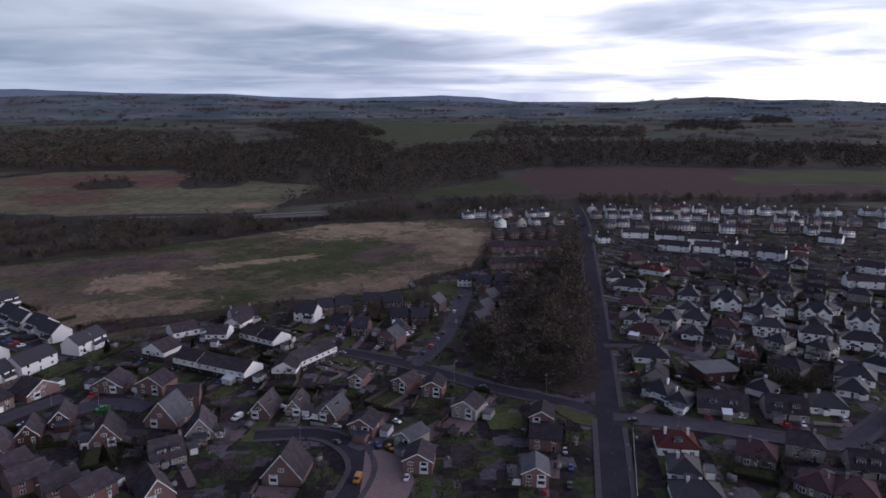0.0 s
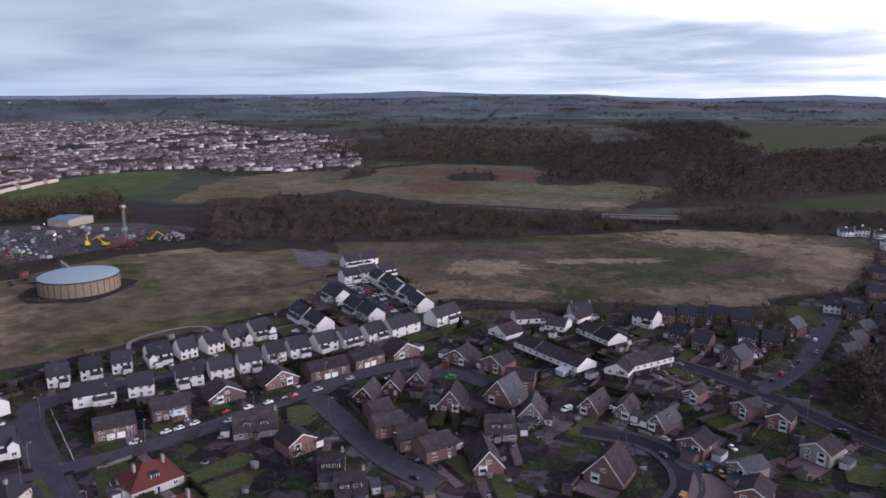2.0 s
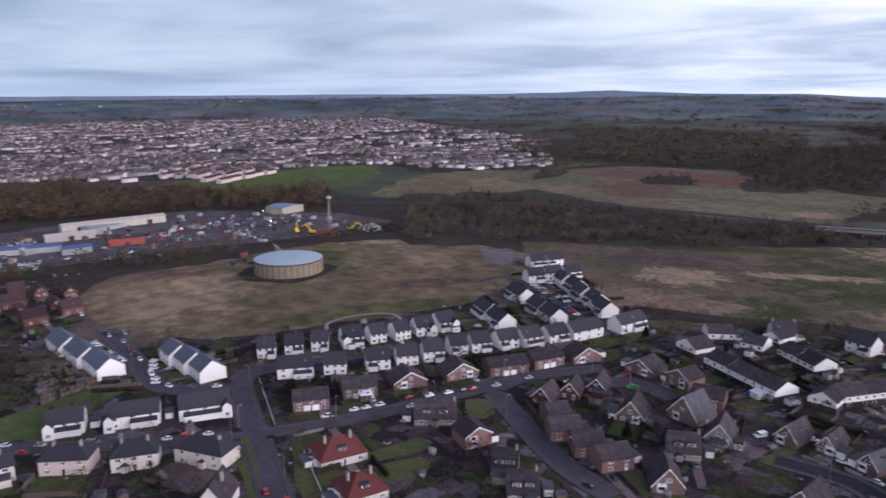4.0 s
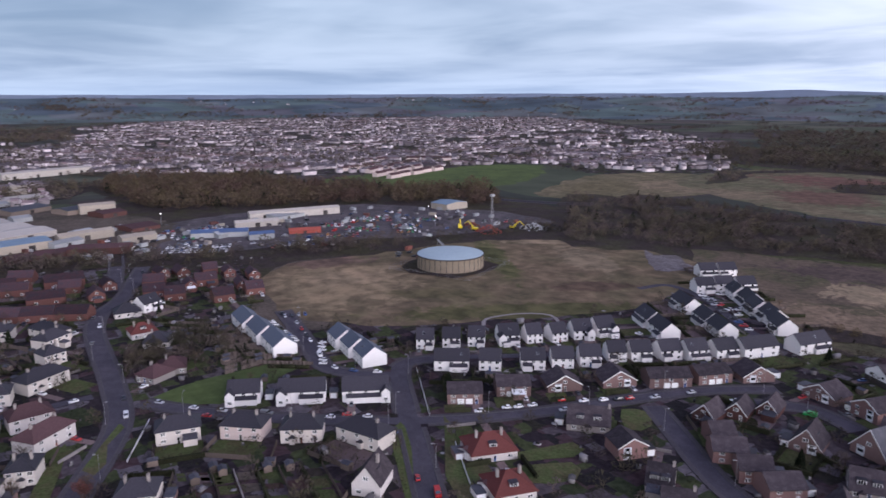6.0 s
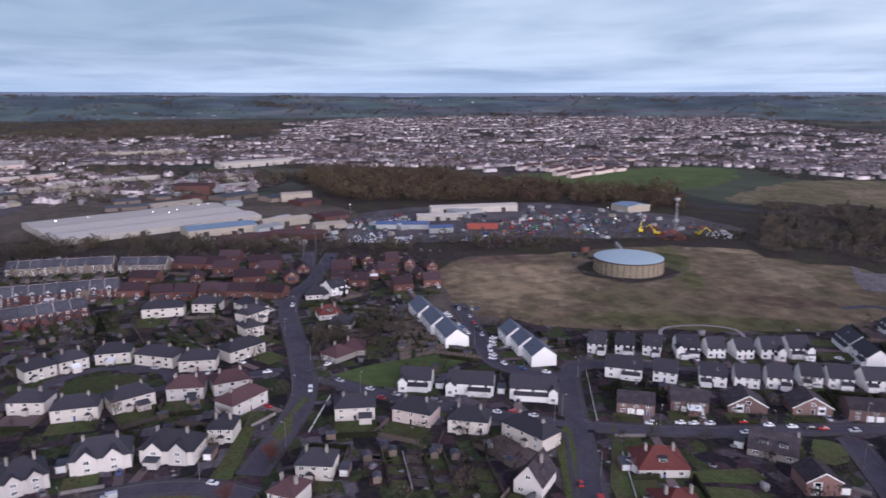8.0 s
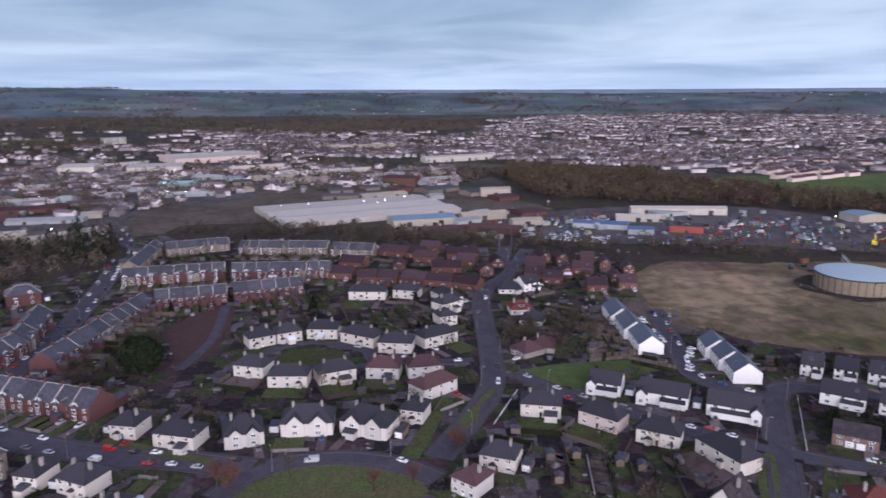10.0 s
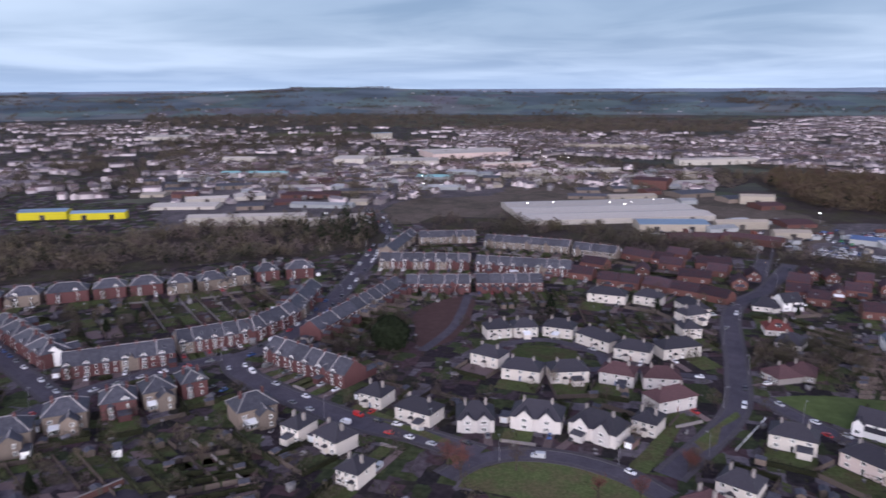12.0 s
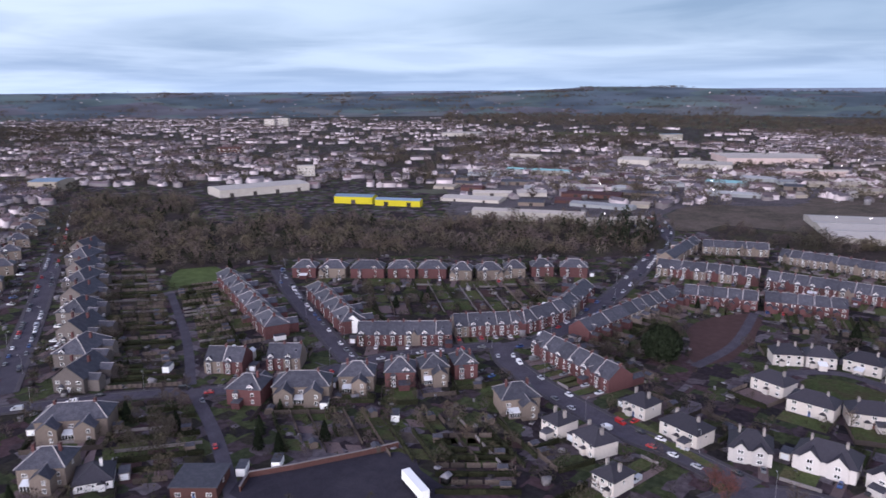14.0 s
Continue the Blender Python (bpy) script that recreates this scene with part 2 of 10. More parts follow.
TAN, SEDGE, MOSS, PEAT = (0.227, 0.176, 0.120), (0.163, 0.122, 0.088), (0.055, 0.060, 0.030), (0.081, 0.061, 0.055)
M = {
    # white walls with the missing wall light added to the colour
    "limewash": material("brightened_render", (0.83, 0.82, 0.81), 0.85, 0.06, 0.3, 2.0, 0.1, 0.08),
    # creamier harling, its colour also dimmed against the strong light on these walls
    "dimharl": material("dimmed_harling", (0.47, 0.44, 0.425), 0.95, 0.10, 0.3, 5.0, 0.3, 0.16),
    "white": material("white_render", (0.67, 0.65, 0.645), 0.85, 0.06, 0.3, 2.0, 0.1, 0.08),
    "cream": material("cream_roughcast", (0.52, 0.475, 0.435), 0.95, 0.10, 0.3, 5.0, 0.3, 0.12),
    "pink": material("pink_roughcast", (0.50, 0.41, 0.38), 0.95, 0.10, 0.3, 5.0, 0.3, 0.08),
    "greywall": material("grey_roughcast", (0.25, 0.225, 0.215), 0.95, 0.14, 0.3, 5.0, 0.3, 0.15),
    "brick": material("orange_brick", (0.185, 0.112, 0.105), 0.9, 0.18, 0.4, 6.0, 0.3, 0.18),
    "brickb": material("brown_brick", (0.155, 0.103, 0.098), 0.9, 0.18, 0.4, 6.0, 0.3, 0.2),
    "brickr": material("red_brick", (0.088, 0.045, 0.041), 0.9, 0.18, 0.4, 6.0, 0.3, 0.18),
    "brickest": material("estate_brick", (0.112, 0.054, 0.048), 0.9, 0.2, 0.4, 6.0, 0.3, 0.22),
    "sandred": material("red_sandstone", (0.094, 0.046, 0.047), 0.92, 0.18, 0.35, 4.0, 0.35, 0.2),
    "sandtan": material("tan_sandstone", (0.165, 0.134, 0.116), 0.92, 0.18, 0.35, 4.0, 0.35, 0.2),
    # greyer stone, its colour also darkened for the dim left edge of view
    "sandgrey": material("dimmed_grey_sandstone", (0.118, 0.103, 0.099), 0.92, 0.2, 0.35, 4.0, 0.35, 0.25),
    "slate": material("dark_slate", (0.036, 0.034, 0.043), 0.6, 0.22, 0.5, 4.0, 0.35, 0.2, spec=0.18),
    "slatew": material("weathered_slate", (0.046, 0.047, 0.060), 0.6, 0.22, 0.5, 4.0, 0.35, 0.22, second=(0.066, 0.065, 0.079), spec=0.2),
    "slateb": material("blue_slate", (0.085, 0.098, 0.128), 0.55, 0.15, 0.5, 4.0, 0.3, 0.1, spec=0.18),
    "tiled": material("brown_concrete_tiles", (0.043, 0.036, 0.042), 0.85, 0.22, 0.5, 4.0, 0.35, 0.3, second=(0.062, 0.052, 0.059)),
    "tiler": material("red_clay_tiles", (0.105, 0.037, 0.034), 0.85, 0.22, 0.5, 4.0, 0.35, 0.2),
    "tileb": material("russet_tiles", (0.072, 0.042, 0.046), 0.85, 0.22, 0.5, 4.0, 0.35, 0.2),
    "tilem": material("maroon_tiles", (0.052, 0.031, 0.037), 0.85, 0.25, 0.5, 4.0, 0.35, 0.35, second=(0.040, 0.032, 0.040)),
    "ridge": material("pale_lead_and_ridge", (0.33, 0.31, 0.31), 0.8, 0.2, 0.5, 4.0, 0.1, 0.3),
    "paint": material("white_paint", (0.80, 0.80, 0.78), 0.5, 0.05, 0.5, 5.0, 0.0, 0.05),
    "glass": material("window_glass", (0.02, 0.023, 0.03), 0.08, 0.2, 0.5, 2.0, 0.0, 0.5, spec=0.8),
    "dark": material("dark_paint", (0.045, 0.04, 0.04), 0.6, 0.15, 0.5, 5.0, 0.0, 0.4),
    "panel": material("pale_panel", (0.66, 0.68, 0.70), 0.6, 0.06, 0.5, 5.0, 0.0, 0.15),
    # one asphalt in two painted tones: dark seen towards the sun, pale seen away
    "asphalt": material("asphalt", (0.034, 0.031, 0.040), 0.95, 0.18, 0.05, 3.0, 0.2, 0.05, second=(0.044, 0.040, 0.050), spec=0.02),
    "litroad": material("lit_asphalt", (0.066, 0.061, 0.074), 0.95, 0.2, 0.05, 3.0, 0.2, 0.05, second=(0.080, 0.072, 0.086), spec=0.02),
    "paving": material("footway_paving", (0.070, 0.063, 0.070), 0.9, 0.22, 0.2, 3.0, 0.2, 0.1),
    "kerb": material("kerb_stone", (0.09, 0.085, 0.088), 0.9, 0.15, 0.3, 3.0, 0.1, 0.05),
    "drive": material("drive_paving", (0.150, 0.112, 0.109), 0.9, 0.2, 0.2, 3.0, 0.2, 0.35),
    "lawn": material("lawn", (0.062, 0.078, 0.031), 1.0, 0.30, 0.1, 1.3, 0.3, 0.30, second=(0.074, 0.068, 0.036)),
    "hedge": material("hedge_leaves", (0.026, 0.028, 0.016), 1.0, 0.35, 0.5, 5.0, 0.5, 0.35, island=0.4),
    "fence": material("fence_timber", (0.080, 0.066, 0.060), 0.9, 0.25, 0.5, 5.0, 0.2, 0.5),
    "wallstone": material("garden_wall", (0.22, 0.20, 0.20), 0.95, 0.2, 0.5, 4.0, 0.3, 0.3),
    "shed": material("shed_boards", (0.13, 0.105, 0.092), 0.9, 0.2, 0.5, 5.0, 0.2, 0.5),
    "bark": material("bark", (0.050, 0.040, 0.034), 1.0, 0.3, 0.5, 5.0, 0.3, 0.2),
    "twig": material("bare_twigs", (0.082, 0.064, 0.062), 1.0, 0.2, 0.05, 0.4, 0.0, 0.25, second=(0.080, 0.068, 0.047), cut=(0.44, 0.56), third=((0.058, 0.053, 0.040), 0.022, 0.5, 0.62), island=0.12),
    "twigb": material("russet_twigs", (0.104, 0.077, 0.056), 1.0, 0.28, 0.05, 0.4, 0.0, 0.25, second=(0.100, 0.080, 0.047), third=((0.092, 0.060, 0.050), 0.02, 0.5, 0.6), island=0.2),
    "russet": material("copper_twigs", (0.115, 0.050, 0.044), 1.0, 0.25, 0.02, 1.0, 0.0, 0.2, island=0.35),
    "needle": material("evergreen_needles", (0.014, 0.019, 0.011), 1.0, 0.3, 0.5, 3.0, 0.0, 0.3, island=0.35),
    "woodfloor": material("wood_floor", (0.040, 0.031, 0.029), 1.0, 0.35, 0.03, 0.5, 0.2, 0.0, second=(0.046, 0.042, 0.026), cut=(0.46, 0.6)),
    "concrete": material("yard_concrete", (0.070, 0.061, 0.065), 0.95, 0.34, 0.03, 0.5, 0.2, 0.0, second=(0.104, 0.090, 0.094)),
    "gravelly": material("waste_ground", (0.100, 0.080, 0.066), 1.0, 0.3, 0.02, 0.5, 0.2, 0.0, second=(0.066, 0.056, 0.044)),
    "field_marsh": patchwork("marsh_grass", ((0.107, 0.083, 0.064), (0.078, 0.072, 0.045)), [
        (-75, 472, 78, 60, 29, MOSS), (-203, 488, 105, 13, 29, MOSS), (-117, 368, 18, 23, 29, MOSS), (11, 498, 34, 112, 29, SEDGE), (-68, 567, 50, 34, 29, TAN), (-43, 397, 40, 20, 29, SEDGE),
        (-181, 403, 22, 24, 29, TAN), (-121, 451, 42, 8, 29, TAN), (-162, 343, 38, 22, 29, SEDGE), (-211, 441, 48, 24, 29, PEAT), (15, 540, 18, 40, 20, TAN), (-40, 480, 30, 16, 60, PEAT)], 0.3, 1.5),
    "field_dry": patchwork("dry_heath", ((0.135, 0.102, 0.069), (0.113, 0.093, 0.059)), [
        (-367, 170, 42, 52, 63, (0.192, 0.147, 0.095)), (-378, 179, 26, 18, 63, (0.230, 0.173, 0.114)), (-366, 284, 9, 60, 63, (0.081, 0.080, 0.039)), (-265, 227, 70, 14, 63, (0.086, 0.080, 0.041)),
        (-280, 289, 26, 10, 63, (0.095, 0.067, 0.050)), (-336, 335, 16, 40, 63, (0.173, 0.136, 0.093)), (-383, 370, 55, 9, 63, (0.203, 0.156, 0.105)), (-425, 186, 30, 18, 63, (0.119, 0.082, 0.066)), (-318, 205, 30, 10, 50, (0.100, 0.085, 0.050))], 0.1),
    "field_rough": patchwork("bleached_pasture", ((0.143, 0.118, 0.077), (0.114, 0.101, 0.062)), [(-560, 700, 60, 60, 30, (0.169, 0.132, 0.089)), (-600, 620, 40, 80, 30, (0.122, 0.103, 0.062))], 0.2),
    "field_pale": patchwork("rough_pasture", ((0.120, 0.106, 0.069), (0.101, 0.098, 0.060)), [
        (-406, 897, 158, 70, 0, (0.122, 0.069, 0.057)), (-403, 746, 60, 60, 0, (0.114, 0.071, 0.056)), (-257, 791, 115, 45, 0, (0.125, 0.121, 0.077)), (-272, 679, 75, 40, 0, (0.133, 0.126, 0.082)),
        (-192, 692, 22, 20, 0, (0.215, 0.158, 0.118)), (-480, 690, 60, 40, 20, (0.156, 0.123, 0.084)), (-350, 660, 80, 20, -8, (0.130, 0.108, 0.072))], 0.12),
    "field_bright": material("mown_pasture", (0.070, 0.094, 0.034), 1.0, 0.2, 0.012, 0.2, 0.2, 0.2, second=(0.056, 0.074, 0.030)),
    "hardcore": material("crushed_hardcore", (0.150, 0.132, 0.138), 1.0, 0.34, 0.12, 0.7, 0.3, 0.0, second=(0.104, 0.090, 0.088)),
    "field_green": material("pasture", (0.048, 0.058, 0.027), 1.0, 0.22, 0.015, 0.3, 0.2, 0.2, second=(0.068, 0.066, 0.032)),
    "field_plough": material("ploughed_soil", (0.066, 0.040, 0.037), 1.0, 0.12, 0.01, 0.3, 0.2, 0.0),
    "steelw": material("pale_sheet_roof", (0.37, 0.34, 0.31), 0.5, 0.14, 0.05, 0.8, 0.0, 0.15, stretch=(1, 4, 1)),
    "steelb": material("blue_sheet_roof", (0.15, 0.21, 0.28), 0.5, 0.10, 0.05, 0.8, 0.0, 0.1),
    "steeln": material("deep_blue_sheet", (0.070, 0.105, 0.20), 0.5, 0.12, 0.05, 0.8, 0.0, 0.1),
    "scarletsheet": material("orange_red_sheet", (0.26, 0.070, 0.055), 0.7, 0.14, 0.1, 0.8, 0.0, 0.1),
    "steelc": material("cream_sheet", (0.29, 0.255, 0.215), 0.6, 0.10, 0.05, 0.8, 0.0, 0.1),
    "steelt": material("teal_sheet", (0.20, 0.38, 0.40), 0.5, 0.10, 0.05, 0.8, 0.0, 0.1),
    "steely": material("yellow_sheet", (0.44, 0.38, 0.02), 0.5, 0.06, 0.05, 0.8, 0.0, 0.0),
    "steelp": material("pink_sheet", (0.42, 0.33, 0.31), 0.6, 0.10, 0.05, 0.8, 0.0, 0.1),
    "rust": material("red_oxide_sheet", (0.16, 0.065, 0.052), 0.8, 0.2, 0.2, 1.5, 0.1, 0.15),
    "greysheet": material("grey_sheet", (0.26, 0.27, 0.28), 0.6, 0.12, 0.05, 0.8, 0.0, 0.25),
    "tank": material("tank_staves", (0.20, 0.165, 0.125), 0.85, 0.2, 0.2, 1.5, 0.1, 0.15),
    "tanktop": material("tank_dome", (0.30, 0.37, 0.41), 0.35, 0.06, 0.1, 0.6, 0.0, 0.0),
    "galv": material("galvanised_steel", (0.30, 0.30, 0.31), 0.5, 0.12, 0.5, 3.0, 0.0, 0.1, metal=0.6),
    "tyre": material("tyre_rubber", (0.02, 0.02, 0.02), 0.9, 0.1, 1.0, 5.0, 0.0, 0.1),
    "clutter": material("garden_clutter", (0.14, 0.132, 0.135), 0.8, 0.2, 0.5, 3.0, 0.0, 0.0, island=0.9),
    # walls duller and roofs paler mauve: distance haze put into the town's colours
    "farwall": material("hazed_town_walls", (0.37, 0.325, 0.335), 0.9, 0.08, 0.01, 0.1, 0.0, 0.0, island=0.75),
    "farroof": material("hazed_town_roofs", (0.118, 0.103, 0.115), 0.9, 0.1, 0.01, 0.1, 0.0, 0.0, second=(0.168, 0.120, 0.118), island=0.5),
    "garden": farmland("garden_plots", [(0.034, 0.027, 0.030), (0.047, 0.056, 0.027), (0.053, 0.040, 0.044), (0.023, 0.021, 0.022), (0.107, 0.094, 0.103), (0.053, 0.062, 0.030), (0.033, 0.030, 0.025), (0.062, 0.040, 0.044), (0.038, 0.046, 0.025), (0.081, 0.066, 0.072), (0.029, 0.023, 0.027)], 6.0, 0.0, 0.3, 0.5),
    "land": farmland("farmland", [(0.046, 0.051, 0.043), (0.073, 0.076, 0.058), (0.056, 0.057, 0.049), (0.079, 0.067, 0.060), (0.067, 0.075, 0.052), (0.067, 0.056, 0.055), (0.088, 0.089, 0.066)], 240, 0, 0.6, 0.012),
    # far fields bluer and paler than near land: distance haze in the base colour
    "hills": farmland("hazed_far_hills", [(0.075, 0.098, 0.113), (0.099, 0.124, 0.122), (0.078, 0.098, 0.118), (0.109, 0.117, 0.122), (0.086, 0.115, 0.115), (0.104, 0.102, 0.118)], 260, 0, 0.6, 0.004),
    # horizon ridge: the blue of distance haze painted as its base colour
    "haze": material("hazed_moor", (0.155, 0.185, 0.235), 1.0, 0.10, 0.001, 0.01, 0.0, 0.0),
}
for nm, c in dict(silver=(0.42, 0.43, 0.45), pearl=(0.78, 0.78, 0.78), black=(0.02, 0.02, 0.024), blue=(0.03, 0.07, 0.20), scarlet=(0.40, 0.02, 0.02), grey=(0.14, 0.145, 0.15),
                  green=(0.02, 0.30, 0.07), amber=(0.42, 0.18, 0.02), yellow=(0.7, 0.55, 0.02)).items():
    M["car_" + nm] = material(nm + "_car_paint", c, 0.3, 0.03, 0.3, 2.0, 0.0, 0.1, metal=0.2, spec=0.6)


def lamp_glow(name, colour, strength):
    m = bpy.data.materials.new(name)
    m.use_nodes = True
    b = m.node_tree.nodes["Principled BSDF"]
    b.inputs["Base Color"].default_value = (*colour, 1)
    b.inputs["Emission Color"].default_value = (*colour, 1)
    b.inputs["Emission Strength"].default_value = strength
    return m


M["lit_white"] = lamp_glow("lit_floodlight", (1.0, 0.95, 0.85), 6.0)
M["lit_amber"] = lamp_glow("lit_street_light", (1.0, 0.62, 0.15), 5.0)


# ---- mesh helpers ----
class Shape:
    """Collects faces of several materials and makes one mesh."""

    def __init__(self):
        self.v, self.f, self.m = [], [], []

    def face(self, pts, slot=0):
        n = len(self.v)
        self.v += [tuple(p) for p in pts]
        self.f.append(tuple(range(n, n + len(pts))))
        self.m.append(slot)

    def solid(self, pts, faces, slot=0):
        n = len(self.v)
        self.v += [tuple(p) for p in pts]
        for f in faces:
            self.f.append(tuple(n + i for i in f))
            self.m.append(slot)

    def box(self, x0, y0, z0, x1, y1, z1, slot=0):
        self.solid([(x0, y0, z0), (x1, y0, z0), (x1, y1, z0), (x0, y1, z0), (x0, y0, z1), (x1, y0, z1), (x1, y1, z1), (x0, y1, z1)],
                   [(0, 3, 2, 1), (4, 5, 6, 7), (0, 1, 5, 4), (1, 2, 6, 5), (2, 3, 7, 6), (3, 0, 4, 7)], slot)

    def tube(self, a, b, r0, r1, sides=6, slot=0):
        a, b = Vector(a), Vector(b)
        q = (b - a).to_track_quat("Z", "Y")
        ring = [q @ Vector((math.cos(k * math.tau / sides), math.sin(k * math.tau / sides), 0)) for k in range(sides)]
        pts = [a + p * r0 for p in ring] + [b + p * r1 for p in ring]
        fs = [(k, (k + 1) % sides, sides + (k + 1) % sides, sides + k) for k in range(sides)] + [tuple(range(sides, 2 * sides))]
        self.solid(pts, fs, slot)

    def mesh(self, name, mats):
        me = bpy.data.meshes.new(name)
        me.from_pydata(self.v, [], self.f)
        for k in mats:
            me.materials.append(M[k])
        if len(mats) > 1:
            me.polygons.foreach_set("material_index", self.m)
        me.update()
        return me


def part(name, me, parent, m=None, label=""):
    ob = new(name, me)
    ob.parent = parent
    if m is not None:
        ob.matrix_basis = m
    return tagged(ob, label)


def thing(name, label, category, m=None, me=None, group="", kind=""):
    ob = new(name, me)
    if m is not None:
        ob.matrix_basis = m
    return tagged(ob, label, category, group, kind)


def inside(p, poly):
    x, y = p
    hit = False
    for (x0, y0), (x1, y1) in zip(poly, poly[1:] + poly[:1]):
        if (y0 > y) != (y1 > y) and x < (x1 - x0) * (y - y0) / (y1 - y0) + x0:
            hit = not hit
    return hit


def smooth_line(pts, step=8.0, closed=False):
    """A Catmull-Rom line through the points."""
    P = [Vector(p) for p in pts]
    n = len(P)
    out = []
    for i in range(n if closed else n - 1):
        if closed:
            p0, p1, p2, p3 = P[i - 1], P[i], P[(i + 1) % n], P[(i + 2) % n]
        else:
            p0, p1, p2, p3 = P[max(i - 1, 0)], P[i], P[i + 1], P[min(i + 2, n - 1)]
        k = max(2, min(24, int((p2 - p1).length / step)))
        for j in range(k):
            t = j / k
            out.append(0.5 * ((2 * p1) + (p2 - p0) * t + (2 * p0 - 5 * p1 + 4 * p2 - p3) * t * t + (3 * p1 - p0 - 3 * p2 + p3) * t ** 3))
    if not closed:
        out.append(P[-1])
    return out


# ---- land ----
SKYLINE = [(-60, 66), (-32, 58), (-27.5, 78), (-24, 74), (-21, 87), (-18, 73), (-14, 55), (-10, 42), (-5, 49), (0, 63), (4, 60), (8, 54), (12.5, 68), (17, 95), (24.5, 102), (31, 92), (38, 88), (45, 97), (60, 96), (75, 86), (90, 92), (100, 98), (108, 114), (113, 130), (118, 126), (123, 110), (131, 104), (140, 100), (160, 109), (190, 101), (240, 81), (300, 66)]
FAR_RIDGE = [(-60, 50), (-6, 55), (-3, 86), (0, 98), (4, 88), (8, 76), (12.5, 88), (17, 108), (24, 113), (30, 137), (34, 126), (40, 116), (50, 118), (70, 112), (90, 116), (110, 122), (130, 116), (160, 112), (240, 70), (300, 50)]


def skyline(az):
    a = (az + 60) % 360 - 60
    xs = [p[0] for p in SKYLINE]
    return float(np.interp(a, xs, [p[1] for p in SKYLINE]))


def far_ridge(az):
    a = (az + 60) % 360 - 60
    return float(np.interp(a, [p[0] for p in FAR_RIDGE], [p[1] for p in FAR_RIDGE]))


def land_height(r, az):
    if r < 3300:
        return 0.0
    t = min((r - 3300) / 1320.0, 1.0)
    t = t * t * (3 - 2 * t)
    a = radians(az)
    n = noise.fractal(Vector((math.cos(a) * r, math.sin(a) * r, 0)) / 620.0, 1.0, 2.0, 4)
    return t * (skyline(az) + 9 * n)


def polar_sheet(name, radii, mat, height, label, category):
    s = Shape()
    steps = 480
    s.v = [(0, 0, height(0, 0))] if radii[0] == 0 else []
    first = len(s.v)
    rs = [r for r in radii if r > 0]
    for r in rs:
        for k in range(steps):
            az = 360.0 * k / steps - 180
            s.v.append((-r * math.sin(radians(az)), r * math.cos(radians(az)), height(r, az)))
    for i in range(len(rs) - 1):
        for k in range(steps):
            a, b = first + i * steps + k, first + i * steps + (k + 1) % steps
            s.f.append((b, a, a + steps, b + steps))
    if first:
        for k in range(steps):
            s.f.append((0, 1 + k, 1 + (k + 1) % steps))
    s.m = [0] * len(s.f)
    me = s.mesh(name, [mat])
    me.polygons.foreach_set("use_smooth", [True] * len(s.f))
    ob = new(name, me)
    return tagged(ob, label, category, kind="structure")


polar_sheet("ground", [0, 60, 120, 200, 300, 450, 700, 1000, 1400, 1900, 2300, 2800, 3300, 3340], "land", land_height, "flat farmland of small fields between hedges", "ground")
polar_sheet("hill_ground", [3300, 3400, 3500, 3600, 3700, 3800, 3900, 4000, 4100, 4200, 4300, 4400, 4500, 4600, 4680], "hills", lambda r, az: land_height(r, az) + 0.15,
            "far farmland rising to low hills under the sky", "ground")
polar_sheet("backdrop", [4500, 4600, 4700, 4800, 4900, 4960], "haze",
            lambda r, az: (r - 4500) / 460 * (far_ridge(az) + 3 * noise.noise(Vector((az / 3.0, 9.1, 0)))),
            "distant moorland hills coloured haze blue on the horizon", "hills")

FIELDS = []


def field(name, mat, pts, z=0.02, label="", category="field"):
    """A level patch of land with an uneven outline."""
    line = smooth_line(pts, 12, True)
    rnd = random.Random(name)
    size = max((Vector(p)).length for p in pts)
    wob = min(6.0, size * 0.006)
    out = [(p.x + rnd.uniform(-wob, wob), p.y + rnd.uniform(-wob, wob)) for p in line]
    zz = z + 0.005 * len(FIELDS)
    s = Shape()
    s.face([(x, y, zz) for x, y in out])
    me = s.mesh(name, [mat])
    if me.polygons[0].normal.z < 0:
        me.flip_normals()
    FIELDS.append(pts)
    return tagged(new(name, me), label or mat.replace("_", " ") + " with patchy growth and worn ground", category, kind="structure")


GARDENS = [(216, 76), (419, 228), (533, 419), (381, 711), (25, 749), (-76, 597), (-50, 432), (-114, 381), (-241, 381), (-292, 266), (-368, 152), (-559, 165), (-533, -76), (-584, -279), (-559, -533), (-250, -620), (-40, -460), (20, -200), (-30, 60), (76, 114)]
field("garden_ground", "garden", GARDENS, 0.02, "dark garden soil and rough grass between the houses", "ground")
field("town_ground", "garden", [(-583, -466), (-629, -273), (-781, -177), (-822, 54), (-1003, 65), (-1065, -240), (-991, -780)], 0.01, "dark gardens and yards between distant houses", "ground")
field("town_ground", "garden", [(-129, -540), (-176, -562), (-228, -639), (-290, -761), (-334, -920), (-249, -990)], 0.01, "dark gardens and yards between distant houses", "ground")
field("town_ground", "garden", [(-1225, -363), (-1122, 117), (-910, 389), (-910, 459), (-878, 747), (-704, 724), (-649, 831), (-831, 1020), (-1193, 901), (-1564, 166), (-1672, -490)], 0.01, "dark gardens and yards between distant houses", "ground")
field("town_ground", "garden", [(-257, -902), (-450, -752), (-516, -617), (-615, -535), (-828, -685), (-791, -1210), (-501, -1713)], 0.01, "dark gardens and yards between distant houses", "ground")
